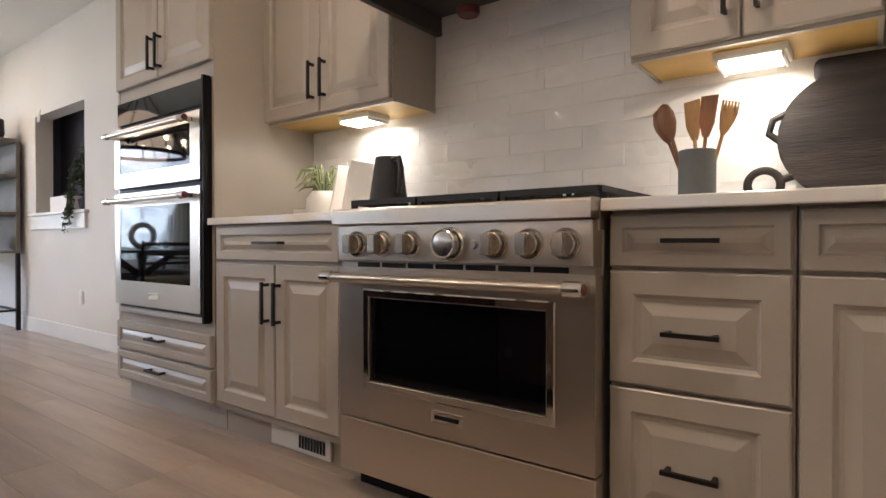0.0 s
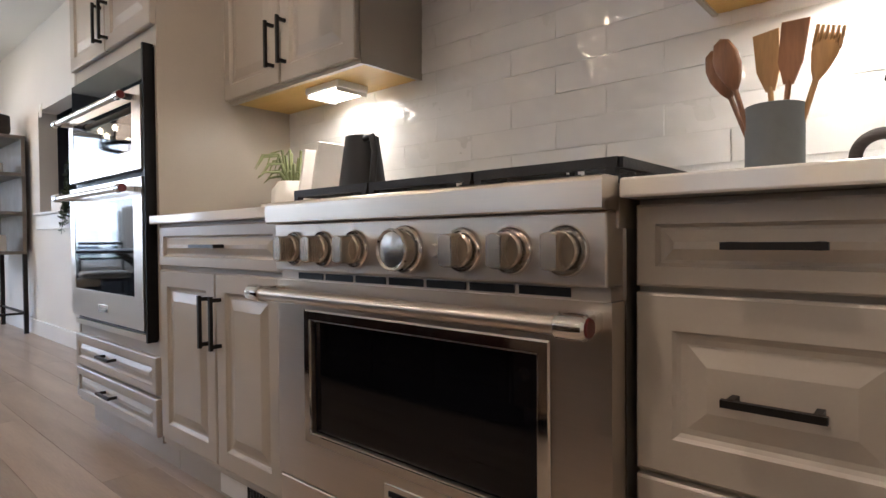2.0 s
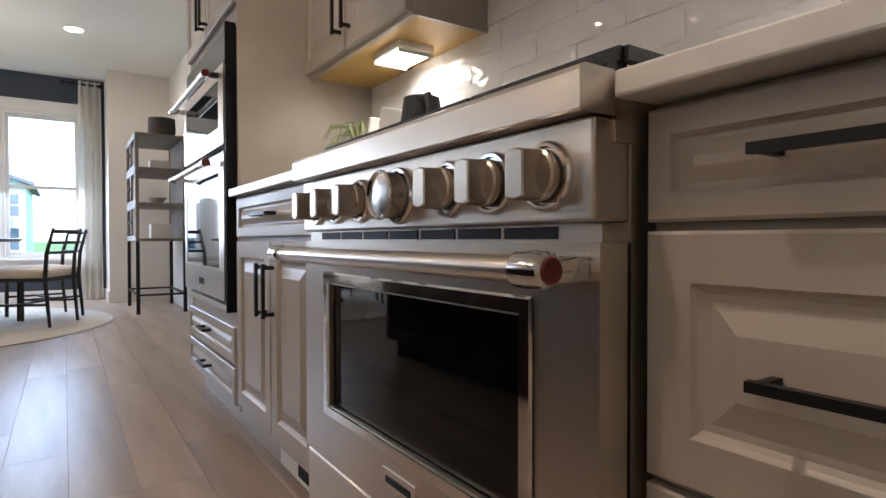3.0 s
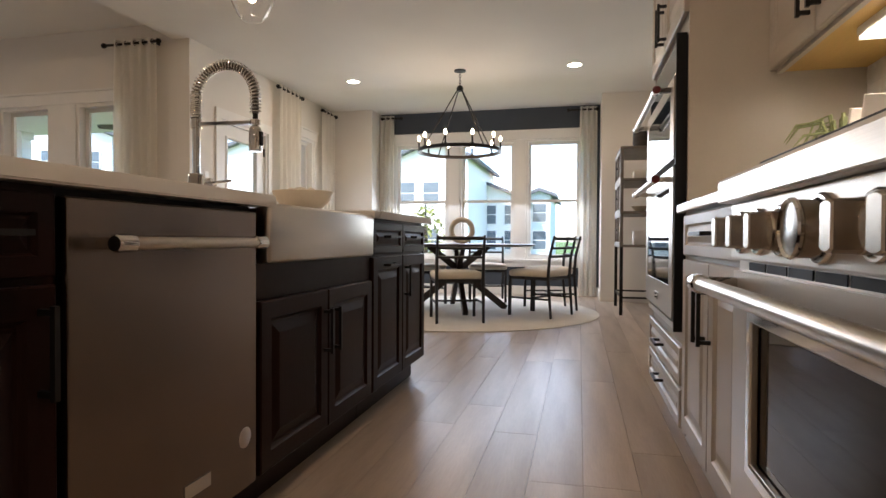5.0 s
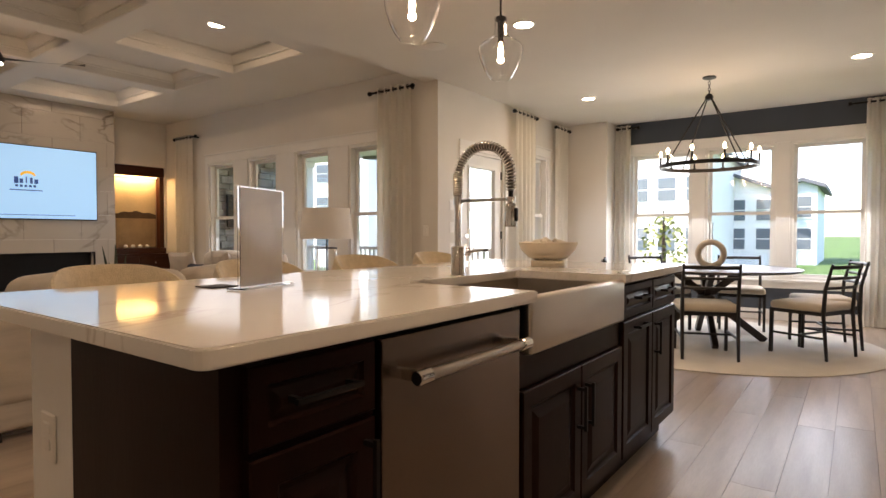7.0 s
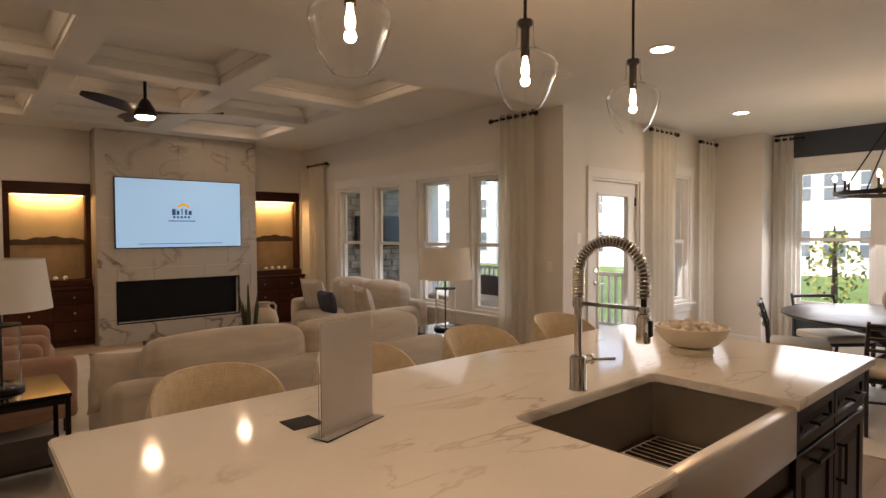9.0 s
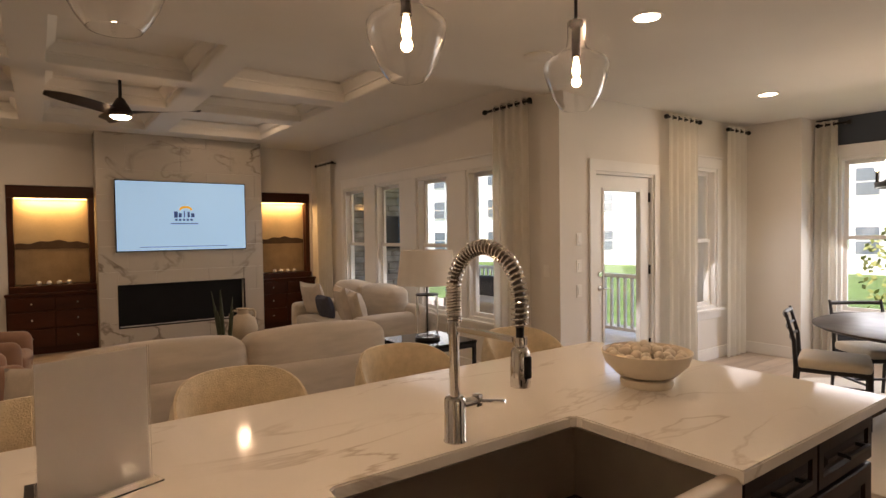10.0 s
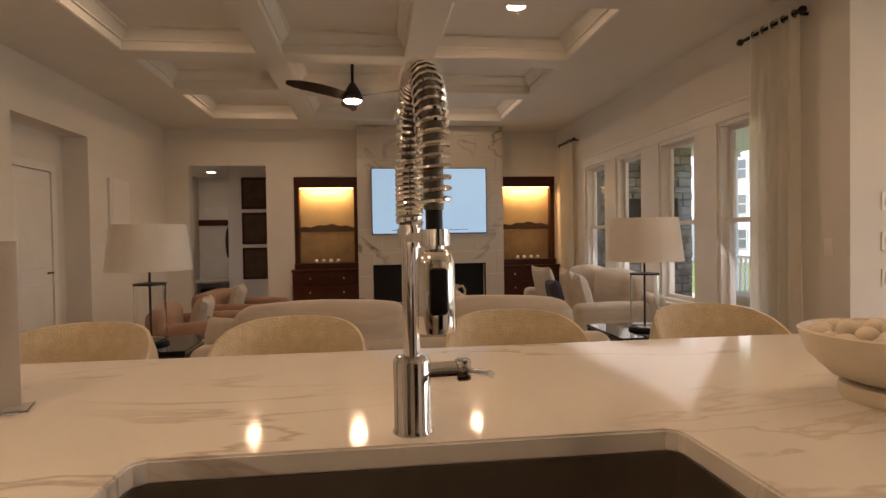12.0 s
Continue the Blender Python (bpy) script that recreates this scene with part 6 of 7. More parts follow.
# ---- seating ----
def sofa(m, length, back_cushions, label, arms=True):
    """Built facing +y, back along -y, centred at the origin."""
    s = thing("sofa", (0, 0, 0), label, "sofa")
    L = length / 2
    part("base", cushion(-L, L, -0.45, 0.45, 0.06, 0.3, 0.0, round_=0.03), M_SOFA, s)
    part("backrest", cushion(-L, L, -0.47, -0.27, 0.2, 0.7, 0.01, seed=3, round_=0.06), M_SOFA, s)
    for sx in (-1, 1):
        part("armrest", cushion(sx * L - sx * 0.2, sx * L, -0.45, 0.46, 0.2, 0.62, 0.012, seed=sx + 5, round_=0.06), M_SOFA, s)
        for y in (-0.4, 0.4):
            part("foot", bx(sx * (L - 0.08) - 0.025, sx * (L - 0.08) + 0.025, y - 0.025, y + 0.025, 0, 0.07), M_DWOOD, s, smooth=False)
    n = back_cushions
    w = (2 * L - 0.42) / n
    for i in range(n):
        a = -L + 0.21 + i * w
        part("seat_cushion", cushion(a + 0.005, a + w - 0.005, -0.26, 0.47, 0.3, 0.46, 0.02, seed=i, round_=0.05), M_SOFA, s)
        part("back_cushion", cushion(a + 0.01, a + w - 0.01, -0.37, -0.1, 0.44, 0.9, 0.04, seed=i + 9, round_=0.08), M_SOFA, s)
    s.matrix_basis = m
    return s


sofa(pose(-4.72, 1.75, 0, 0, 0, 90), 2.5, 2, "oatmeal linen sofa with two loose back cushions")
sofa(pose(-7.35, 4.0, 0, 0, 0, 180), 2.1, 2, "oatmeal linen sofa in front of the living room windows")
for px, pz, wd, turn, mm, lab in ((-8.0, 0.46, 0.48, 190, M_PILLOW, "pale patterned scatter cushion"), (-7.65, 0.46, 0.4, 178, M_NAVY, "dark slate scatter cushion"),
                                  (-7.0, 0.46, 0.5, 170, M_PILLOW, "pale piped scatter cushion"), (-6.65, 0.46, 0.46, 165, M_PILLOW, "pale scatter cushion")):
    solo("scatter_cushion", pillow((px, 3.78, pz), wd, wd * (0.8 if mm is M_NAVY else 1), 0.16, turn), mm, lab + " on the window sofa", "cushion", group="sofa cushions")
for px, py, turn in ((-4.62, 0.62, 72), (-4.86, 2.72, 100)):
    solo("scatter_cushion", pillow((px, py, 0.46), 0.42, 0.38, 0.14, turn, 18, seed=py), M_PILLOW, "pale piped scatter cushion on the main sofa", "cushion", group="sofa cushions")


def armchair(m):
    s = thing("armchair", (0, 0, 0), "cinnamon upholstered armchair with low rounded arms", "armchair", "armchairs by the fireplace")
    part("base", cushion(-0.42, 0.42, -0.4, 0.42, 0.12, 0.32, 0.0, round_=0.04), M_TAN, s)
    part("seat_cushion", cushion(-0.28, 0.28, -0.25, 0.44, 0.32, 0.46, 0.025, round_=0.05), M_TAN, s)
    part("backrest", cushion(-0.42, 0.42, -0.46, -0.24, 0.2, 0.74, 0.02, seed=2, round_=0.08), M_TAN, s)
    for sx in (-1, 1):
        part("armrest", cushion(sx * 0.28, sx * 0.44, -0.42, 0.42, 0.2, 0.62, 0.012, seed=sx, round_=0.07), M_TAN, s)
        for y in (-0.35, 0.35):
            part("leg", rod((sx * 0.36, y, 0.0), (sx * 0.36, y, 0.14), 0.02, 10), M_DWOOD, s)
    s.matrix_basis = m
    return s


ar = armchair(pose(-6.25, 0.05, 0, 0, 0, 12))
copy_thing(ar, pose(-7.55, 0.1, 0, 0, 0, -6))
for px in (-6.25, -7.55):
    solo("scatter_cushion", pillow((px, -0.05, 0.47), 0.42, 0.36, 0.15, 5, 16, seed=px), M_PILLOW, "pale scatter cushion on an armchair", "cushion", group="armchair cushions")


def bar_stool(m):
    s = thing("bar_stool", (0, 0, 0), "cream boucle counter stool with rounded back", "stool", "stools at the island")
    part("seat", lathe([(0.0, 0.6), (0.2, 0.6), (0.225, 0.62), (0.23, 0.66), (0.21, 0.69), (0.0, 0.7)], (0, 0, 0), 32), M_BOUCLE, s, "round cream seat")
    bm = bmesh.new()
    n, rows = 36, 8
    outer, inner = [], []
    for k, R in ((0, 0.25), (1, 0.2)):
        for j in range(rows + 1):
            row = []
            for i in range(n + 1):
                u = i / n * 2 - 1
                a = radians(-90 + u * 112)
                top = 1.055 - 0.22 * abs(u) ** 3.2 - 0.02
                z = 0.63 + (top - 0.63) * j / rows
                bulge = 0.012 * math.sin(math.pi * j / rows)
                lip = -0.02 * (j / rows) ** 8 if k == 0 else 0.02 * (j / rows) ** 8
                r = R + (bulge if k == 0 else -bulge) + lip + 0.02 * (j / rows)
                row.append(bm.verts.new((r * math.cos(a), r * math.sin(a), z)))
            (outer if k == 0 else inner).append(row)
    for g in (outer, inner):
        for p, q in zip(g, g[1:]):
            for i in range(n):
                bm.faces.new((p[i], p[i + 1], q[i + 1], q[i]))
    for i in range(n):
        bm.faces.new((outer[-1][i], outer[-1][i + 1], inner[-1][i + 1], inner[-1][i]))
        bm.faces.new((outer[0][i], outer[0][i + 1], inner[0][i + 1], inner[0][i]))
    for j in range(rows):
        for e in (0, n):
            bm.faces.new((outer[j][e], outer[j + 1][e], inner[j + 1][e], inner[j][e]))
    part("backrest", bm, M_BOUCLE, s, "curved cream boucle back")
    for a in (45, 135, 225, 315):
        c, q = math.cos(radians(a)), math.sin(radians(a))
        part("leg", rod((0.24 * c, 0.24 * q, 0), (0.17 * c, 0.17 * q, 0.61), 0.014, 10), M_CHAIRF, s)
    ring = tube([(0.215 * math.cos(t), 0.215 * math.sin(t), 0.22) for t in (2 * math.pi * i / 28 for i in range(28))], 0.009, 8, True)
    part("footrest", ring, M_CHAIRF, s)
    s.matrix_basis = m
    return s


st0 = bar_stool(pose(-2.78, 0.6, 0, 0, 0, -90))
for y in (1.27, 2.03, 2.78):
    copy_thing(st0, pose(-2.78, y, 0, 0, 0, -90))


def end_table(x, y):
    t = thing("end_table", (x, y, 0), "black end table with a glossy top", "table", "end tables beside the sofa")
    w = 0.32
    part("top", bx(x - w, x + w, y - w, y + w, 0.59, 0.615, 0.004, 1), M_BGLASS, t, "glossy black top", smooth=False)
    part("shelf", bx(x - w + 0.02, x + w - 0.02, y - w + 0.02, y + w - 0.02, 0.18, 0.2), M_BLACKM, t, smooth=False)
    for sx in (-1, 1):
        for sy in (-1, 1):
            part("leg", bx(x + sx * (w - 0.02) - 0.014, x + sx * (w - 0.02) + 0.014, y + sy * (w - 0.02) - 0.014, y + sy * (w - 0.02) + 0.014, 0, 0.59), M_BLACKM, t, smooth=False)
    apron = bmesh.new()
    for p, q in (((-1, -1), (1, -1)), ((1, -1), (1, 1)), ((1, 1), (-1, 1)), ((-1, 1), (-1, -1))):
        bar((x + p[0] * (w - 0.02), y + p[1] * (w - 0.02), 0.57), (x + q[0] * (w - 0.02), y + q[1] * (w - 0.02), 0.57), 0.015, 0.04, apron)
    part("apron", apron, M_BLACKM, t, smooth=False)


def table_lamp(x, y):
    z = 0.615
    t = thing("table_lamp", (x, y, z), "table lamp with clear glass cylinder and linen shade", "lamp", "lamps beside the sofa")
    part("foot", lathe([(0.0, 0.0), (0.115, 0.0), (0.115, 0.02), (0.09, 0.03), (0.0, 0.03)], (x, y, z), 28), M_BLACKM, t)
    bm = bmesh.new()
    prof = [(0.1, 0.03), (0.1, 0.4), (0.096, 0.4), (0.096, 0.034)]
    rings = [[bm.verts.new((x + r * math.cos(2 * math.pi * i / 32), y + r * math.sin(2 * math.pi * i / 32), z + h)) for i in range(32)] for r, h in prof]
    for a, b in zip(rings, rings[1:] + rings[:1]):
        for i in range(32):
            bm.faces.new((a[i], a[(i + 1) % 32], b[(i + 1) % 32], b[i]))
    part("glass_cylinder", bm, M_GLASS, t, "clear glass cylinder").visible_shadow = False
    part("stem", rod((x, y, z + 0.02), (x, y, z + 0.6), 0.008, 10), M_BLACKM, t)
    part("cap", lathe([(0.0, 0.4), (0.104, 0.4), (0.104, 0.412), (0.02, 0.42), (0.0, 0.42)], (x, y, z), 28), M_BLACKM, t)
    sh = bmesh.new()
    prof = [(0.272, 0.5), (0.235, 0.81), (0.232, 0.81), (0.269, 0.5)]
    rings = [[sh.verts.new((x + r * math.cos(2 * math.pi * i / 40), y + r * math.sin(2 * math.pi * i / 40), z + h)) for i in range(40)] for r, h in prof]
    for a, b in zip(rings, rings[1:] + rings[:1]):
        for i in range(40):
            sh.faces.new((a[i], a[(i + 1) % 40], b[(i + 1) % 40], b[i]))
    part("shade", sh, M_SHADE, t, "tapered linen drum shade")
    part("bulb", lathe([(0.0, 0.6), (0.02, 0.61), (0.03, 0.65), (0.02, 0.69), (0.0, 0.7)], (x, y, z), 16), M_PLATE, t, "white bulb inside the shade")


for lx, ly in ((-4.85, 3.5), (-5.0, 0.03)):
    end_table(lx, ly)
    table_lamp(lx, ly)


def coffee_table():
    t = thing("coffee_table", (-6.6, 1.95, 0), "low dark wood coffee table", "table")
    part("top", bx(-7.2, -6.0, 1.3, 2.6, 0.4, 0.45, 0.006, 2), M_MAHOG, t, smooth=False)
    for x in (-7.12, -6.08):
        for y in (1.38, 2.52):
            part("leg", bx(x - 0.04, x + 0.04, y - 0.04, y + 0.04, 0, 0.4), M_MAHOG, t, smooth=False)
    part("shelf", bx(-7.12, -6.08, 1.38, 2.52, 0.1, 0.13), M_MAHOG, t, smooth=False)
    v = thing("jug_vase", (-6.4, 2.3, 0.45), "cream earthenware jug with two handles", "vase")
    part("body", lathe([(0.0, 0.0), (0.07, 0.0), (0.13, 0.1), (0.145, 0.2), (0.12, 0.29), (0.055, 0.34), (0.05, 0.38), (0.065, 0.395), (0.058, 0.395), (0.045, 0.37)], (-6.4, 2.3, 0.45), 32), M_VASE, v)
    for s in (-1, 1):
        part("handle", tube([(-6.4, 2.3 + s * 0.05, 0.82), (-6.4, 2.3 + s * 0.1, 0.83), (-6.4, 2.3 + s * 0.125, 0.79), (-6.4, 2.3 + s * 0.115, 0.72)], 0.012, 8), M_VASE, v)
    p = thing("potted_succulent", (-6.25, 2.08, 0.45), "tall spiky succulent in a grey bowl pot", "plant")
    part("pot", lathe([(0.0, 0.0), (0.07, 0.0), (0.11, 0.04), (0.125, 0.11), (0.117, 0.11), (0.1, 0.06), (0.0, 0.06)], (-6.25, 2.08, 0.45), 28), M_CROCK, p, "round grey pot")
    rng = random.Random(4)
    for i in range(9):
        a = rng.random() * 6.28
        h = rng.uniform(0.3, 0.58)
        lean = rng.uniform(0.02, 0.1)
        pts = [(-6.25 + 0.04 * math.cos(a), 2.08 + 0.04 * math.sin(a), 0.54), (-6.25 + (0.04 + lean * 0.5) * math.cos(a), 2.08 + (0.04 + lean * 0.5) * math.sin(a), 0.54 + h * 0.55),
               (-6.25 + (0.04 + lean) * math.cos(a), 2.08 + (0.04 + lean) * math.sin(a), 0.54 + h)]
        part("leaf", tube(pts, [0.02, 0.016, 0.002], 8), M_PLANT, p)
    b = thing("book_stack", (-6.5, 2.48, 0.45), "two pale books stacked on the coffee table", "book")
    part("book", bx(-6.65, -6.38, 2.4, 2.57, 0.45, 0.475), M_PAPER, b, smooth=False)
    part("book", bx(-6.64, -6.4, 2.41, 2.56, 0.475, 0.5), M_NAVY, b, smooth=False)


coffee_table()
solo("area_rug", bx(-9.2, -4.4, -0.3, 4.0, 0.0, 0.014, 0.004, 1), M_RUG, "large pale rug under the living room seating", "rug", smooth=False)


def ceiling_fan(x, y, z0, top, scale=1.0, label="dark three-blade ceiling fan with a lit lamp", bronze=None):
    f = thing("ceiling_fan", (x, y, z0), label, "ceiling fan")
    bronze = bronze or M_DWOOD
    part("canopy", lathe([(0.07, top - z0), (0.07, top - z0 - 0.04), (0.03, top - z0 - 0.06), (0.0, top - z0 - 0.06)], (x, y, z0), 24), M_BLACKM, f)
    part("downrod", rod((x, y, z0 + 0.14), (x, y, top - 0.03), 0.016, 12), M_BLACKM, f)
    part("motor", lathe([(0.0, 0.02), (0.1, 0.02), (0.11, 0.05), (0.09, 0.1), (0.05, 0.17), (0.03, 0.2), (0.0, 0.2)], (x, y, z0), 28), bronze, f, "rounded dark wood motor housing")
    part("lamp_lens", lathe([(0.0, -0.01), (0.07, -0.005), (0.095, 0.015), (0.0, 0.02)], (x, y, z0), 28), M_CAN, f, "glowing round lens")
    for i in range(3):
        a = radians(60 + 120 * i)
        bm = bmesh.new()
        grid = []
        n = 12
        for j in range(n + 1):
            r = 0.08 + (0.68 * scale) * j / n
            w = 0.055 + 0.035 * math.sin(math.pi * min(1, j / n * 0.9)) - (0.05 * max(0, j / n - 0.85) / 0.15)
            sweep = 0.06 * math.sin(j / n * 2.2)
            row = []
            for k in range(4):
                s = (k / 3 - 0.5) * 2
                px, py = r, s * w + sweep
                row.append(bm.verts.new((x + px * math.cos(a) - py * math.sin(a), y + px * math.sin(a) + py * math.cos(a), z0 + 0.06 + 0.028 * s * (1 - 0.4 * j / n) + 0.03 * j / n)))
            grid.append(row)
        for p, q in zip(grid, grid[1:]):
            for k in range(3):
                bm.faces.new((p[k], p[k + 1], q[k + 1], q[k]))
        bmesh.ops.solidify(bm, geom=bm.faces[:], thickness=0.012)
        part("blade", bm, M_DWOOD, f, "curved dark wood blade")
    lamp("ceiling_fan_beam", "POINT", Matrix.Translation((x, y, z0 - 0.06)), (2.2 if scale == 1 else 9), WARM, 0.06)


ceiling_fan(-7.1, 1.35, 2.77, LCEIL + 0.19)
wf = thing("wall_art", (-8.22, LY, 1.04), "slim pale framed picture on the side wall", "picture")
part("frame", bx(-8.75, -8.2, LY, LY + 0.03, 1.04, 2.09, 0.004, 1), M_TRIM, wf, smooth=False)
part("print", bx(-8.7, -8.25, LY + 0.029, LY + 0.033, 1.1, 2.03), M_PAPER, wf, smooth=False)


# ---- on the island ----
def bead_bowl():
    x, y = -1.92, 2.55
    b = thing("fruit_bowl", (x, y, CT), "cream footed ceramic bowl on the island", "bowl")
    part("foot", lathe([(0.0, 0.0), (0.095, 0.0), (0.1, 0.01), (0.098, 0.03), (0.08, 0.035), (0.0, 0.035)], (x, y, CT), 36), M_BOWL, b)
    part("bowl", lathe([(0.0, 0.036), (0.08, 0.036), (0.113, 0.047), (0.154, 0.088), (0.17, 0.133), (0.165, 0.136), (0.147, 0.092), (0.104, 0.056), (0.0, 0.05)], (x, y, CT), 48), M_BOWL, b)
    rng = random.Random(2)
    for ring_r, n, z in ((0.13, 17, 0.117), (0.085, 12, 0.126), (0.045, 6, 0.138), (0.0, 1, 0.142), (0.105, 14, 0.09)):
        for i in range(n):
            a = 2 * math.pi * (i + rng.random() * 0.4) / n
            r = 0.018 + rng.random() * 0.006
            c = (x + ring_r * math.cos(a), y + ring_r * math.sin(a), CT + z + rng.uniform(-0.005, 0.008))
            bm = bmesh.new()
            bmesh.ops.create_uvsphere(bm, u_segments=14, v_segments=9, radius=r)
            bmesh.ops.scale(bm, verts=bm.verts, vec=(1, rng.uniform(0.92, 1.05), rng.uniform(0.88, 1)))
            bmesh.ops.translate(bm, verts=bm.verts, vec=c)
            solo("wooden_bead", bm, M_BEAD, "pale wooden bead heaped in the bowl", "bead", group="beads in the bowl")


bead_bowl()


def sign_holder():
    t = thing("sign_holder", (-2.12, 0.74, CT), "clear acrylic sign holder with a blank white sheet", "sign")
    m = pose(-2.12, 0.74, CT, 0, 0, 18.5)
    def put(bm):
        bmesh.ops.transform(bm, matrix=m, verts=bm.verts)
        return bm
    part("stand", put(bx(-0.04, 0.04, -0.135, 0.135, 0.002, 0.007, 0.001, 1)), M_ACRYL, t, "clear acrylic foot", smooth=False)
    part("front_sheet", put(bx(0.004, 0.006, -0.122, 0.122, 0.0072, 0.338)), M_ACRYL, t, "clear acrylic sheet", smooth=False)
    part("back_sheet", put(bx(-0.006, -0.004, -0.122, 0.122, 0.0072, 0.338)), M_ACRYL, t, "clear acrylic sheet", smooth=False)
    part("paper", put(bx(-0.001, 0.001, -0.118, 0.118, 0.008, 0.334)), M_SHEET, t, "blank white sheet", smooth=False)
    solo("card", bx(-2.3, -2.2, 0.6, 0.7, CT + 0.0005, CT + 0.004), M_BLACK, "small black card lying on the island", "card", smooth=False)


sign_holder()


# ---- on the range-wall counter ----
def crock():
    x, y = 0.4, -0.088
    c = thing("utensil_crock", (x, y, CT), "dark grey stoneware crock on the counter", "crock")
    part("body", lathe([(0.0, 0.0), (0.048, 0.0), (0.053, 0.004), (0.053, 0.165), (0.049, 0.167), (0.047, 0.16), (0.047, 0.01), (0.0, 0.01)], (x, y, CT), 36), M_CROCK, c)
    def utensil(name, dy, dx, tiltdeg, shape, m, label):
        u = bmesh.new()
        rod((0, 0, 0.0), (0, 0, 0.23), 0.0065, 10, u)
        if shape == "spoon":
            prof = [(0.004, 0.225), (0.018, 0.25), (0.03, 0.29), (0.03, 0.32), (0.018, 0.355), (0.0, 0.365)]
            s = lathe(prof, (0, 0, 0), 16)
            bmesh.ops.scale(s, verts=s.verts, vec=(0.35, 1, 1))
        elif shape == "turner":
            s = bmesh.new()
            pts = [(-0.01, 0.22), (0.01, 0.22), (0.026, 0.27), (0.028, 0.36), (-0.028, 0.365), (-0.024, 0.27)]
            f = s.faces.new([s.verts.new((-0.004, a, b)) for a, b in pts])
            g = bmesh.ops.extrude_face_region(s, geom=[f])
            bmesh.ops.translate(s, verts=[v for v in g["geom"] if isinstance(v, bmesh.types.BMVert)], vec=(0.008, 0, 0))
        else:
            s = lathe([(0.004, 0.225), (0.016, 0.25), (0.027, 0.29), (0.026, 0.33), (0.0, 0.335)], (0, 0, 0), 14)
            bmesh.ops.scale(s, verts=s.verts, vec=(0.4, 1, 1))
            for k in range(6):
                rod((0, -0.025 + k * 0.01, 0.3), (-0.02, -0.025 + k * 0.01, 0.345), 0.004, 6, s)
        me = bpy.data.meshes.new("tmp")
        s.to_mesh(me)
        u.from_mesh(me)
        bpy.data.meshes.remove(me)
        bmesh.ops.scale(u, verts=u.verts, vec=(0.86, 0.86, 0.86))
        bmesh.ops.transform(u, matrix=pose(x + dx, y + dy * 0.3, CT + 0.014, tiltdeg, 0, 0), verts=u.verts)
        solo(name, u, m, label, "utensil", group="utensils in the crock", at=(x + dx, y + dy * 0.3, CT + 0.014))
    # positive tilt leans towards -y
    utensil("wooden_spoon", 0.05, -0.02, -15, "spoon", M_SPOON, "brown olive-wood spoon standing in the crock")
    utensil("wooden_spoon", 0.06, 0.02, -20, "spoon", M_SPOON, "brown olive-wood spoon standing in the crock")
    utensil("wooden_spatula", 0.0, 0.03, -4, "turner", M_SPOONL, "pale olive-wood spatula standing in the crock")
    utensil("wooden_turner", -0.02, -0.01, 6, "turner", M_SPOON, "brown slotted turner standing in the crock")
    utensil("pasta_server", -0.05, 0.0, 16, "server", M_SPOONL, "olive-wood pasta server standing in the crock")


crock()


def serving_board():
    t = thing("serving_board", (0.5, -0.455, CT), "round weathered dark wood board with a ring handle", "serving board")
    c = Vector((0.5, -0.475, CT + 0.19))
    R = 0.187
    n = 40
    bm = bmesh.new()
    fr, bk = [], []
    for i in range(n):
        a = 2 * math.pi * i / n
        r = R * (1 + 0.015 * noise.noise(Vector((math.cos(a) * 2, math.sin(a) * 2, 3))))
        y, z = c.y + r * math.cos(a), c.z + r * math.sin(a)
        fr.append(bm.verts.new((c.x - 0.02 + (z - c.z) * 0.14, y, z)))
        bk.append(bm.verts.new((c.x + 0.02 + (z - c.z) * 0.14, y, z)))
    bm.faces.new(fr)
    bm.faces.new(bk)
    for i in range(n):
        bm.faces.new((fr[i], fr[(i + 1) % n], bk[(i + 1) % n], bk[i]))
    bmesh.ops.bevel(bm, geom=[e for e in bm.edges if len(e.link_faces) == 2 and any(len(f.verts) > 4 for f in e.link_faces)], offset=0.008, segments=2, affect="EDGES")
    part("disc", bm, M_BOARD, t)
    rc = Vector((c.x - 0.035, c.y + 0.218, CT + 0.056))
    part("ring_handle", tube([rc + Vector((0, 0.043 * math.cos(a), 0.043 * math.sin(a))) for a in (2 * math.pi * i / 28 for i in range(28))], 0.012, 10, True), M_BOARD, t)
    part("neck", tube([(rc.x, rc.y - 0.042, rc.z + 0.012), (c.x - 0.022, c.y + 0.14, CT + 0.082), (c.x - 0.014, c.y + 0.115, CT + 0.095)], [0.011, 0.012, 0.012], 10), M_BOARD, t)
    part("side_loop", tube([(c.x, c.y + 0.165, c.z + 0.075), (c.x, c.y + 0.2, c.z + 0.06), (c.x, c.y + 0.21, c.z + 0.02), (c.x, c.y + 0.175, c.z - 0.01)], 0.011, 8), M_BOARD, t)
    part("lug", bx(c.x + 0.0, c.x + 0.06, c.y - 0.1, c.y + 0.1, c.z + 0.16, c.z + 0.225, 0.02, 3), M_BOARD, t)


serving_board()


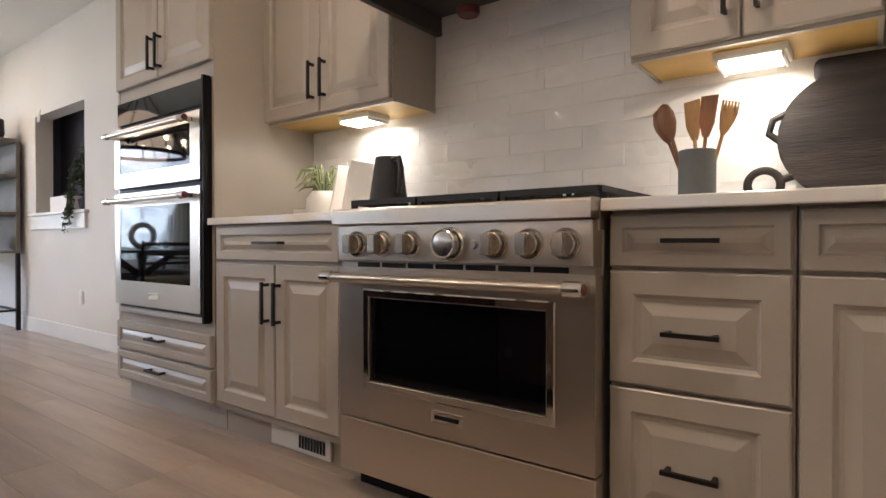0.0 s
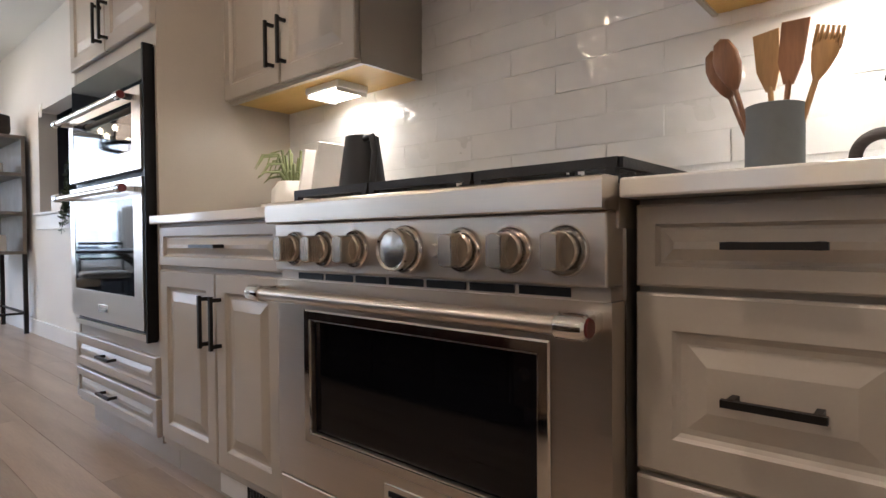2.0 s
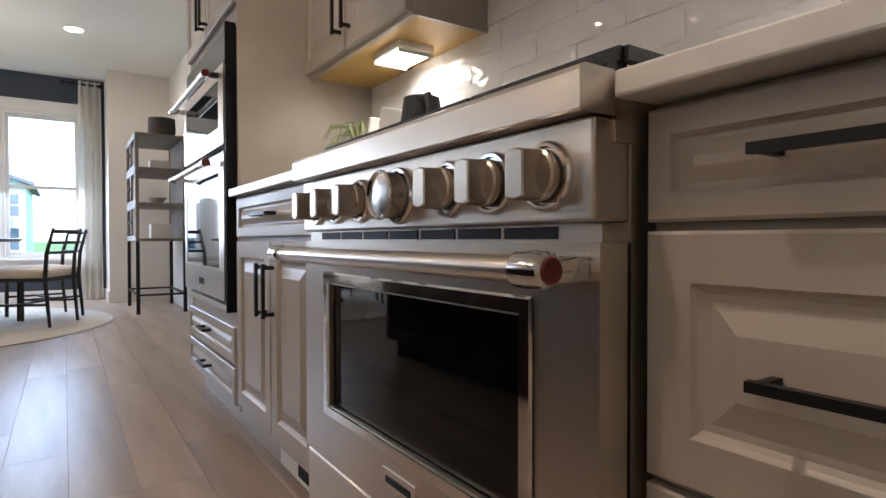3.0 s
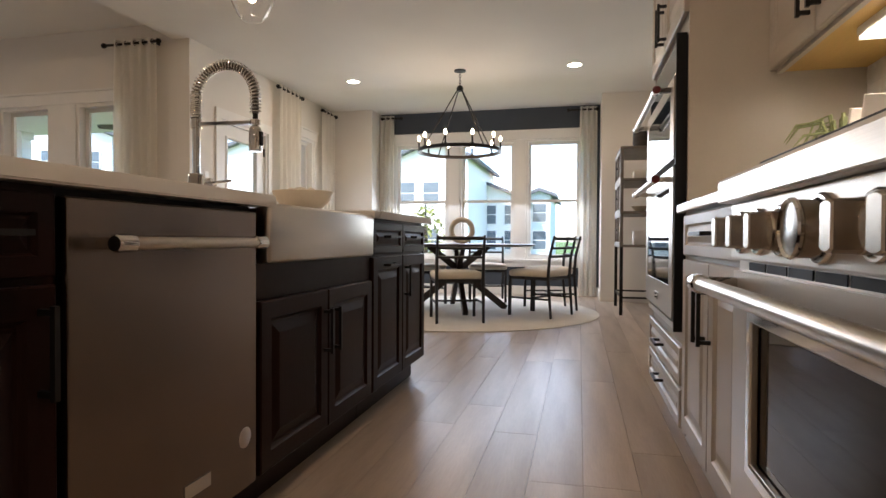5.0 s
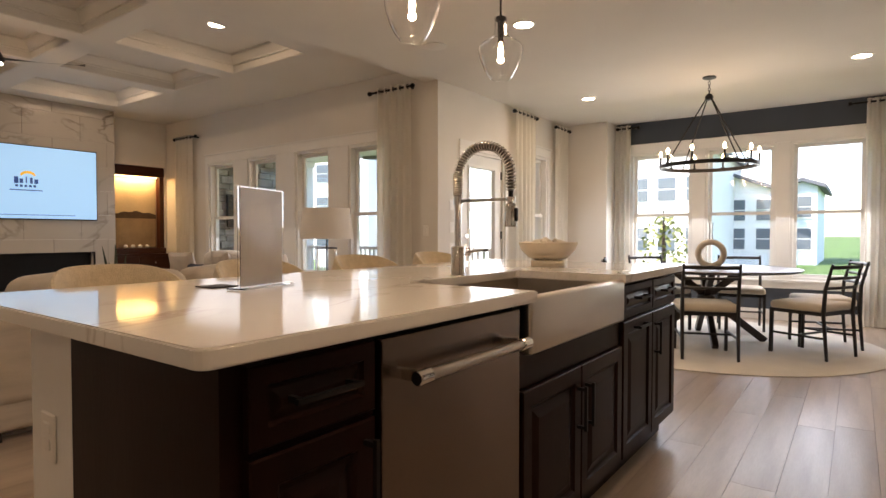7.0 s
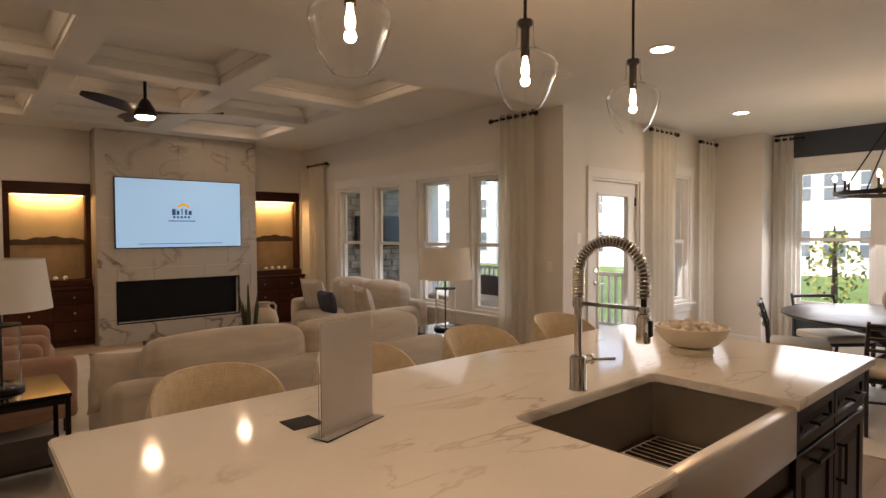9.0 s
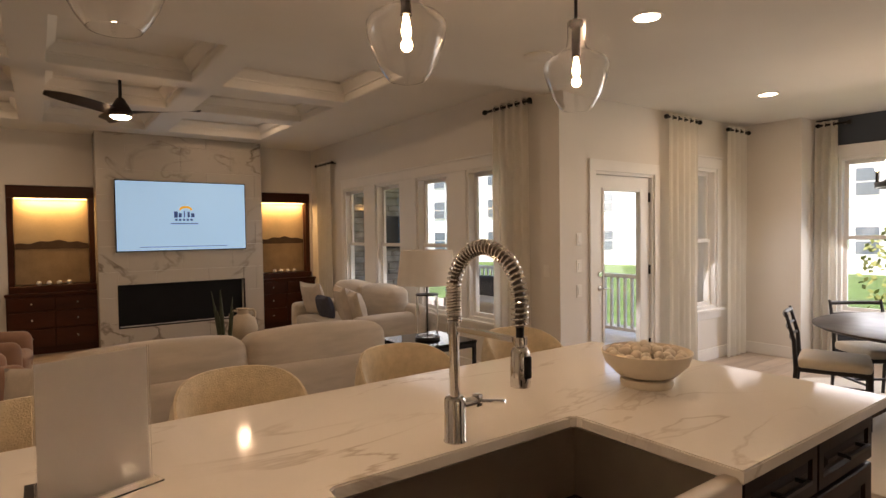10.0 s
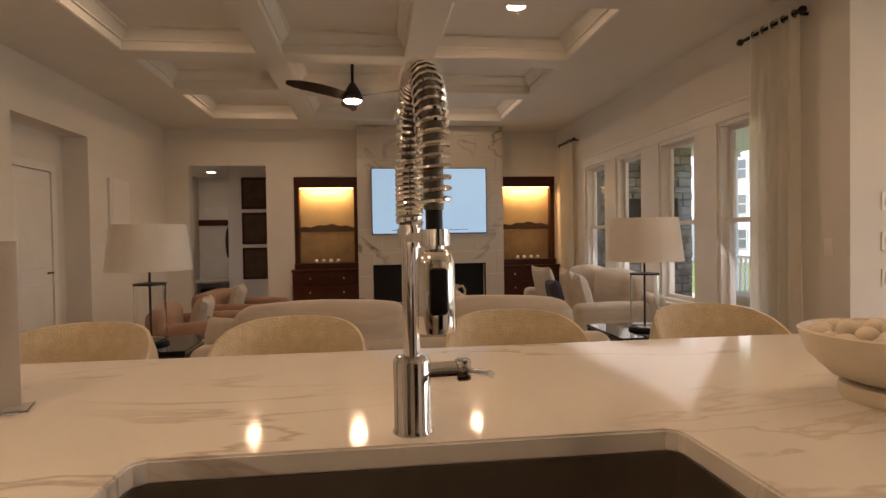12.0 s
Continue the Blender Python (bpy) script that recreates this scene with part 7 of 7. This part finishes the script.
def mug_thing():
    x, y = 0.4, 1.17
    t = thing("pitcher", (x, y, CT), "matte black tapered pitcher on the counter", "pitcher")
    part("body", lathe([(0.0, 0.0), (0.092, 0.0), (0.094, 0.005), (0.058, 0.26), (0.054, 0.262), (0.05, 0.255), (0.05, 0.2), (0.0, 0.2)], (x, y, CT), 32), M_MUG, t)
    part("handle", tube([(x - 0.03, y - 0.05, CT + 0.245), (x - 0.03, y - 0.085, CT + 0.25), (x - 0.03, y - 0.1, CT + 0.2), (x - 0.03, y - 0.085, CT + 0.1)], 0.012, 10), M_MUG, t)


mug_thing()


def air_plant():
    x, y = 0.4, 1.585
    t = thing("potted_air_plant", (x, y, CT), "spiky green air plant in a white pot", "plant")
    part("pot", lathe([(0.0, 0.0), (0.07, 0.0), (0.088, 0.04), (0.085, 0.1), (0.06, 0.135), (0.054, 0.133), (0.054, 0.11), (0.0, 0.11)], (x, y, CT), 32), M_PLATE, t, "rounded white pot")
    rng = random.Random(8)
    for i in range(34):
        a = rng.random() * 6.283
        up = rng.uniform(0.04, 0.15)
        out = rng.uniform(0.05, 0.14)
        c, s = math.cos(a), math.sin(a)
        p0 = (x + 0.02 * c, y + 0.02 * s, CT + 0.12)
        p1 = (x + out * 0.5 * c, y + out * 0.5 * s, CT + 0.12 + up)
        p2 = (x + out * c, y + out * s, CT + 0.12 + up * 0.9)
        p3 = (x + out * 1.25 * c, y + out * 1.25 * s, CT + 0.12 + up * 0.45)
        part("leaf", tube([p0, p1, p2, p3], [0.006, 0.006, 0.0045, 0.001], 6), M_AIRPL, t)
    b = thing("book_stand", (x + 0.02, y + 0.14, CT), "small white house-shaped ornament on the counter", "ornament")
    part("block", bx(x - 0.03, x + 0.05, y + 0.09, y + 0.2, CT + 0.025, CT + 0.055, 0.004, 1), M_PLATE, b, smooth=False)
    for yy in (y + 0.1, y + 0.18):
        part("foot", bx(x - 0.02, x + 0.04, yy, yy + 0.015, CT, CT + 0.026), M_PLATE, b, smooth=False)
    for k, yy in enumerate((1.42, 1.5)):
        p = bx(-0.09, 0.09, -0.006, 0.006, 0, 0.27 - k * 0.02, 0.002, 1)
        bmesh.ops.transform(p, matrix=pose(0.44, yy, CT, 14, 0, 0), verts=p.verts)
        lo = min(v.co.z for v in p.verts)
        bmesh.ops.translate(p, verts=p.verts, vec=(0, 0, CT - lo))
        solo("picture_board", p, M_PAPER, "white board leaning on the counter", "board", group="leaning boards", smooth=False)


air_plant()


def ledge():
    t = thing("ledge", (RX, 5.4, 1.1), "white painted ledge of a wall opening", "ledge")
    part("shelf", bx(RX - 0.03, RX + 0.18, 4.76, 6.09, 1.132, 1.16, 0.005, 1), M_TRIM, t, smooth=False)
    part("apron", bx(RX - 0.012, RX + 0.011, 4.8, 6.05, 1.0, 1.131, 0.003, 1), M_TRIM, t, smooth=False)
    solo("paper_box", bx(RX + 0.0, RX + 0.13, 5.22, 5.6, 1.161, 1.3, 0.006, 1), M_PAPER, "white box on the ledge", "box", smooth=False)
    p = thing("trailing_plant", (RX + 0.06, 4.95, 1.161), "trailing green vine in a small grey pot on the ledge", "plant")
    part("pot", lathe([(0.0, 0.0), (0.05, 0.0), (0.062, 0.09), (0.056, 0.09), (0.045, 0.08), (0.0, 0.08)], (RX + 0.06, 4.95, 1.161), 24), M_MUG, p, "small dark pot")
    rng = random.Random(21)
    for k in range(9):
        yy, up, low = 4.95 + rng.uniform(-0.05, 0.09), rng.uniform(0.1, 0.55), rng.uniform(0.95, 1.2)
        pts = [Vector((RX + 0.06, 4.95, 1.24)), Vector((RX + 0.03, yy, 1.24 + up)), Vector((RX - 0.03, yy + 0.02, 1.2 + up * 0.8)), Vector((RX - 0.05, yy + 0.05, 1.2)), Vector((RX - 0.05, yy + 0.06 + rng.uniform(0, 0.1), low))]
        v = part("vine", tube(pts, [0.004, 0.004, 0.003, 0.003, 0.002], 5), M_VINE, p)
        lf = bmesh.new()
        for i in range(46):
            s = rng.random() * 3.99
            j = int(s)
            c = pts[j].lerp(pts[j + 1], s - j) + Vector((rng.uniform(-0.02, 0.02), rng.uniform(-0.02, 0.02), rng.uniform(-0.01, 0.01)))
            d1 = Vector((rng.uniform(-1, 1), rng.uniform(-1, 1), rng.uniform(-1, 0.2))).normalized() * 0.02
            d2 = d1.orthogonal().normalized() * 0.012
            lf.faces.new([lf.verts.new(c + q) for q in (-d1, d2, d1, -d2)])
        part("leaves", lf, M_VINE, v, smooth=False)


M_VINE = mat("vine_leaf", (0.06, 0.1, 0.045), 0.5, var=0.25, scale=8)
ledge()


# ---- outside ----
solo("ground", bx(-400, 400, 8.6, 600, -1.25, -0.95), M_GRASS, "green lawn running to the horizon", "lawn", "structure", smooth=False)
solo("ground_side", bx(-400, -13.5, -300, 8.6, -1.25, -0.95), M_GRASS, "green lawn beside the house", "lawn", "structure", smooth=False)
solo("ground_porch", bx(-13.5, -4.45, 8.0, 8.6, -1.25, -0.95), M_GRASS, "strip of lawn before the porch", "lawn", "structure", smooth=False)


def porch():
    dk = thing("deck", (-7.0, 6.3, -0.1), "grey boarded porch deck", "deck", kind="structure")
    y = 4.78
    while y < 7.9:
        part("board", bx(-10.9, -4.42, y, y + 0.135, -0.12, -0.05), M_DECK, dk, smooth=False)
        y += 0.142
    solo("porch_ceiling", bx(-10.9, -4.42, 4.76, 8.1, 2.75, 2.85), M_PORCH, "white porch ceiling", "ceiling", "structure", smooth=False)
    for x in (-4.62, -10.2):
        p = thing("porch_post", (x, 7.78, -0.05), "square white porch post", "post", "porch posts")
        part("shaft", bx(x - 0.09, x + 0.09, 7.69, 7.87, -0.05, 2.75), M_PORCH, p, smooth=False)
        part("base_block", bx(x - 0.12, x + 0.12, 7.66, 7.9, -0.05, 0.12), M_PORCH, p, smooth=False)
        part("cap_block", bx(x - 0.12, x + 0.12, 7.66, 7.9, 2.62, 2.75), M_PORCH, p, smooth=False)
    for x0, x1 in ((-10.1, -4.72),):
        r = thing("porch_railing", ((x0 + x1) / 2, 7.78, 0), "white porch railing with square balusters", "railing", "porch railings")
        part("top_rail", bx(x0, x1, 7.74, 7.82, 0.86, 0.92, 0.01, 2), M_PORCH, r, smooth=False)
        part("bottom_rail", bx(x0, x1, 7.755, 7.805, 0.06, 0.11), M_PORCH, r, smooth=False)
        n = int((x1 - x0) / 0.12)
        for i in range(n):
            x = x0 + (i + 0.5) * (x1 - x0) / n
            part("baluster", bx(x - 0.018, x + 0.018, 7.762, 7.798, 0.11, 0.86), M_PORCH, r, smooth=False)
    s = thing("stone_chimney", (-10.3, 6.2, -0.05), "stacked stone porch chimney with a wall television", "chimney")
    part("core", bx(-10.9, -9.95, 5.3, 6.9, -0.05, 2.75), M_STONE, s, smooth=False)
    rng = random.Random(3)
    z = -0.05
    while z < 2.7:
        h = rng.uniform(0.09, 0.16)
        y = 5.3
        while y < 6.85:
            w = rng.uniform(0.2, 0.45)
            part("stone", bx(-9.96, -9.93 + rng.uniform(0, 0.035), y + 0.006, min(y + w, 6.9) - 0.006, z + 0.006, min(z + h, 2.74) - 0.006, 0.012, 1), M_STONE, s, smooth=False)
            y += w
        z += h
    part("screen", bx(-9.88, -9.84, 5.6, 6.6, 1.3, 1.9), M_BLACK, s, "dark outdoor television", smooth=False)
    so = thing("porch_sofa", (-8.4, 7.0, -0.05), "grey cushioned porch sofa", "sofa")
    part("seat", cushion(-9.1, -7.7, 6.7, 7.4, -0.045, 0.4, 0.02), M_SOFA, so)
    part("back", cushion(-9.1, -7.7, 7.35, 7.55, 0.3, 0.75, 0.02), M_NAVY, so)
    ceiling_fan(-6.3, 6.2, 2.3, 2.75, 0.8, "dark porch ceiling fan with a lit lamp", M_BLACKM)


porch()


def house(x, y, w, d, h, turn, m, label, gable=True, rows=3, cols=5, lap=False):
    """Far house: body, eaves, gabled roof and separate windows; the front is towards -y before turning."""
    t = thing("house", (0, 0, 0), label, "house", "houses across the lawn")
    part("wall", bx(-w / 2, w / 2, 0, d, 0, h), m, t, smooth=False)
    rf = bmesh.new()
    e = 0.5
    pk = h + w * 0.2
    pts = [(-w / 2 - e, h - 0.15), (0, pk), (w / 2 + e, h - 0.15)]
    for s0, s1 in ((0, 1), (1, 2)):
        q = [(pts[s0][0], -e, pts[s0][1]), (pts[s1][0], -e, pts[s1][1]), (pts[s1][0], d + e, pts[s1][1]), (pts[s0][0], d + e, pts[s0][1])]
        lo = [rf.verts.new(p) for p in q]
        hi = [rf.verts.new((p[0], p[1], p[2] + 0.25)) for p in q]
        rf.faces.new(lo)
        rf.faces.new(hi)
        for i in range(4):
            rf.faces.new((lo[i], lo[(i + 1) % 4], hi[(i + 1) % 4], hi[i]))
    part("roof", rf, M_ROOF, t, smooth=False)
    gb = bmesh.new()
    a = [gb.verts.new(p) for p in ((-w / 2, 0.02, h), (w / 2, 0.02, h), (0, 0.02, pk))]
    b = [gb.verts.new(p) for p in ((-w / 2, d - 0.02, h), (w / 2, d - 0.02, h), (0, d - 0.02, pk))]
    gb.faces.new(a)
    gb.faces.new(b)
    for i in range(3):
        gb.faces.new((a[i], a[(i + 1) % 3], b[(i + 1) % 3], b[i]))
    part("gable", gb, m, t, smooth=False)
    for r in range(rows):
        for c in range(cols):
            cx = -w / 2 + w * (c + 0.5) / cols
            z = 1.0 + r * (h - 1.0) / rows
            wn_ = part("window", bx(cx - 0.6, cx + 0.6, -0.08, 0.0, z, z + 1.6), M_TRIM, t, smooth=False)
            for zz in (z + 0.08, z + 0.83):
                part("pane", bx(cx - 0.52, cx + 0.52, -0.1, -0.08, zz, zz + 0.68), M_WIN, wn_, "dark glass", smooth=False)
    nlap = int(h / 0.4)
    for i in range(nlap):
        part("siding_band", bx(-w / 2 - 0.015, w / 2 + 0.015, -0.03, 0.0, i * h / nlap, i * h / nlap + 0.05), m, t, smooth=False)
    t.matrix_basis = pose(x, y, -0.95, 0, 0, turn)


house(-10.0, 36, 5, 11, 7.2, 0, M_SIDE, "white sided two-storey house across the lawn", rows=2, cols=3)
house(-8.2, 44, 7.0, 11, 5.0, 0, M_SIDE, "white gabled two-storey house across the lawn", rows=2, cols=4)
house(-3.5, 45.5, 1.7, 11, 5.4, 0, M_SIDEB, "pale blue sided house wing across the lawn", rows=2, cols=1)
house(-22, 36, 14, 11, 6.6, 12, M_SIDE, "white sided house across the lawn", rows=2, cols=5)
house(-40, 30, 16, 11, 9.0, 22, M_SIDE, "white sided three-storey house across the lawn", rows=3, cols=6)
house(-52, 12, 16, 11, 9.0, 20, M_SIDE, "white sided three-storey house across the lawn", rows=3, cols=6)


def tree(x, y, h, seed):
    rng = random.Random(seed)
    t = thing("tree", (x, y, -0.95), "young leafy tree on the lawn", "tree", "trees on the lawn")
    part("trunk", tube([(x, y, -0.95), (x + 0.03, y, h * 0.4), (x, y + 0.05, h * 0.85)], [0.07, 0.05, 0.015], 8), M_DWOOD, t)
    cr = bmesh.new()
    for i in range(260):
        u = rng.random()
        a = rng.random() * 6.283
        r = (0.25 + 0.8 * math.sin(math.pi * (0.15 + 0.8 * u))) * rng.random() ** 0.5 * h * 0.24
        c = Vector((x + r * math.cos(a), y + r * math.sin(a), -0.3 + h * (0.2 + 0.75 * u)))
        d1 = Vector((rng.uniform(-1, 1), rng.uniform(-1, 1), rng.uniform(-1, 1))).normalized() * 0.06
        d2 = d1.orthogonal().normalized() * 0.035
        cr.faces.new([cr.verts.new(c + p) for p in (-d1, d2, d1, -d2)])
    part("crown", cr, mat("young_leaf", (0.42, 0.46, 0.12), 0.7, var=0.3, scale=3), t, "thin light-green leaves", smooth=False)


for k_, (x_, y_, h_) in enumerate(((-3.7, 11.6, 1.95), (-14.5, 17.0, 3.2), (6.0, 70.0, 4.2), (1.5, 74.0, 4.0), (3.6, 72.0, 3.6))):
    tree(x_, y_, h_, k_)


# ---- oak planks: single boards where the camera walks, the rest joined ----
def plank_floor():
    floor = bpy.data.objects["floor"]
    rng = random.Random(5)
    w = 0.19
    stuff = bmesh.new()
    shared = {}
    n = 0
    x = RX
    col = 0
    while x > -13.3:
        y = -3.35 + rng.random() * 1.2 - 1.2
        while y < 8.5:
            ln = rng.choice((1.5, 1.8, 2.1))
            a, b = max(y, -3.36), min(y + ln, 8.52)
            if b - a > 0.05:
                near = -4.6 < x and n < 300
                if near:
                    key = round(b - a, 2)
                    if key not in shared:
                        bm = bx(0.0008, w - 0.0008, 0.0008, key - 0.0008, -0.012, 0.0)
                        me = bpy.data.meshes.new("plank")
                        bm.to_mesh(me)
                        bm.free()
                        me.materials.append(M_OAK)
                        shared[key] = me
                    ob = new("plank", shared[key])
                    ob.parent = floor
                    ob.matrix_parent_inverse = floor.matrix_basis.inverted()
                    ob.location = (x - w, a, 0)
                    n += 1
                else:
                    bx(x - w + 0.0008, x - 0.0008, a + 0.0008, b - 0.0008, -0.012, 0.0, bm=stuff)
            y += ln
        x -= w
        col += 1
    bmesh.ops.translate(stuff, verts=stuff.verts, vec=-Vector(floor["base"]))
    ob = link_mesh("planks_beyond", stuff, M_OAK, False)
    ob.parent = floor
    tagged(ob, "greyed oak planks", kind="stuff")


plank_floor()


# ---- glazed tiles of the backsplash ----
def tiles():
    wall_ob = bpy.data.objects["backsplash"]
    rng = random.Random(9)
    tw, th, g = 0.315, 0.081, 0.003
    meshes = []
    for k in range(6):
        bm = bmesh.new()
        nx, nz = 21, 7
        vs = {}
        for i in range(nx):
            for j in range(nz):
                u, v = i / (nx - 1), j / (nz - 1)
                edge = i in (0, nx - 1) or j in (0, nz - 1)
                d = -0.0085 if not edge else -0.008
                d += 0.0034 * noise.noise(Vector((u * 5 + k * 7, v * 1.8, k))) + 0.0018 * noise.noise(Vector((u * 13 + k * 3, v * 4, k + 9)))
                vs[i, j] = bm.verts.new((d, u * (tw - g), v * (th - g)))
        for i in range(nx - 1):
            for j in range(nz - 1):
                bm.faces.new((vs[i, j], vs[i, j + 1], vs[i + 1, j + 1], vs[i + 1, j]))
        for f in bm.faces:
            f.smooth = True
        rim = [e for e in bm.edges if e.is_boundary]
        ex = bmesh.ops.extrude_edge_only(bm, edges=rim)
        for v in ex["geom"]:
            if isinstance(v, bmesh.types.BMVert):
                v.co.x = 0.001
        bmesh.ops.recalc_face_normals(bm, faces=bm.faces)
        me = bpy.data.meshes.new("tile")
        bm.to_mesh(me)
        bm.free()
        me.set_sharp_from_angle(angle=radians(30))
        me.materials.append(M_TILE)
        meshes.append(me)
    z, row = CT + 0.003, 0
    while z < 2.1:
        y = -1.38 + (tw / 2 if row % 2 else 0)
        while y < 1.9 - tw * 0.55:
            hidden = z > 1.46 and not (-0.25 < y < 1.03)
            if not hidden:
                ob = new("tile", meshes[rng.randrange(6)])
                ob.parent = wall_ob
                ob.matrix_parent_inverse = wall_ob.matrix_basis.inverted()
                sc = min(1, (1.903 - y) / (tw - g))
                ob.location = (RX + 0.003, y, z)
                ob.rotation_euler = (0, rng.uniform(-0.014, 0.014), rng.uniform(-0.008, 0.008))
                ob.scale = (1, sc, 1)
            y += tw
        z += th
        row += 1


tiles()
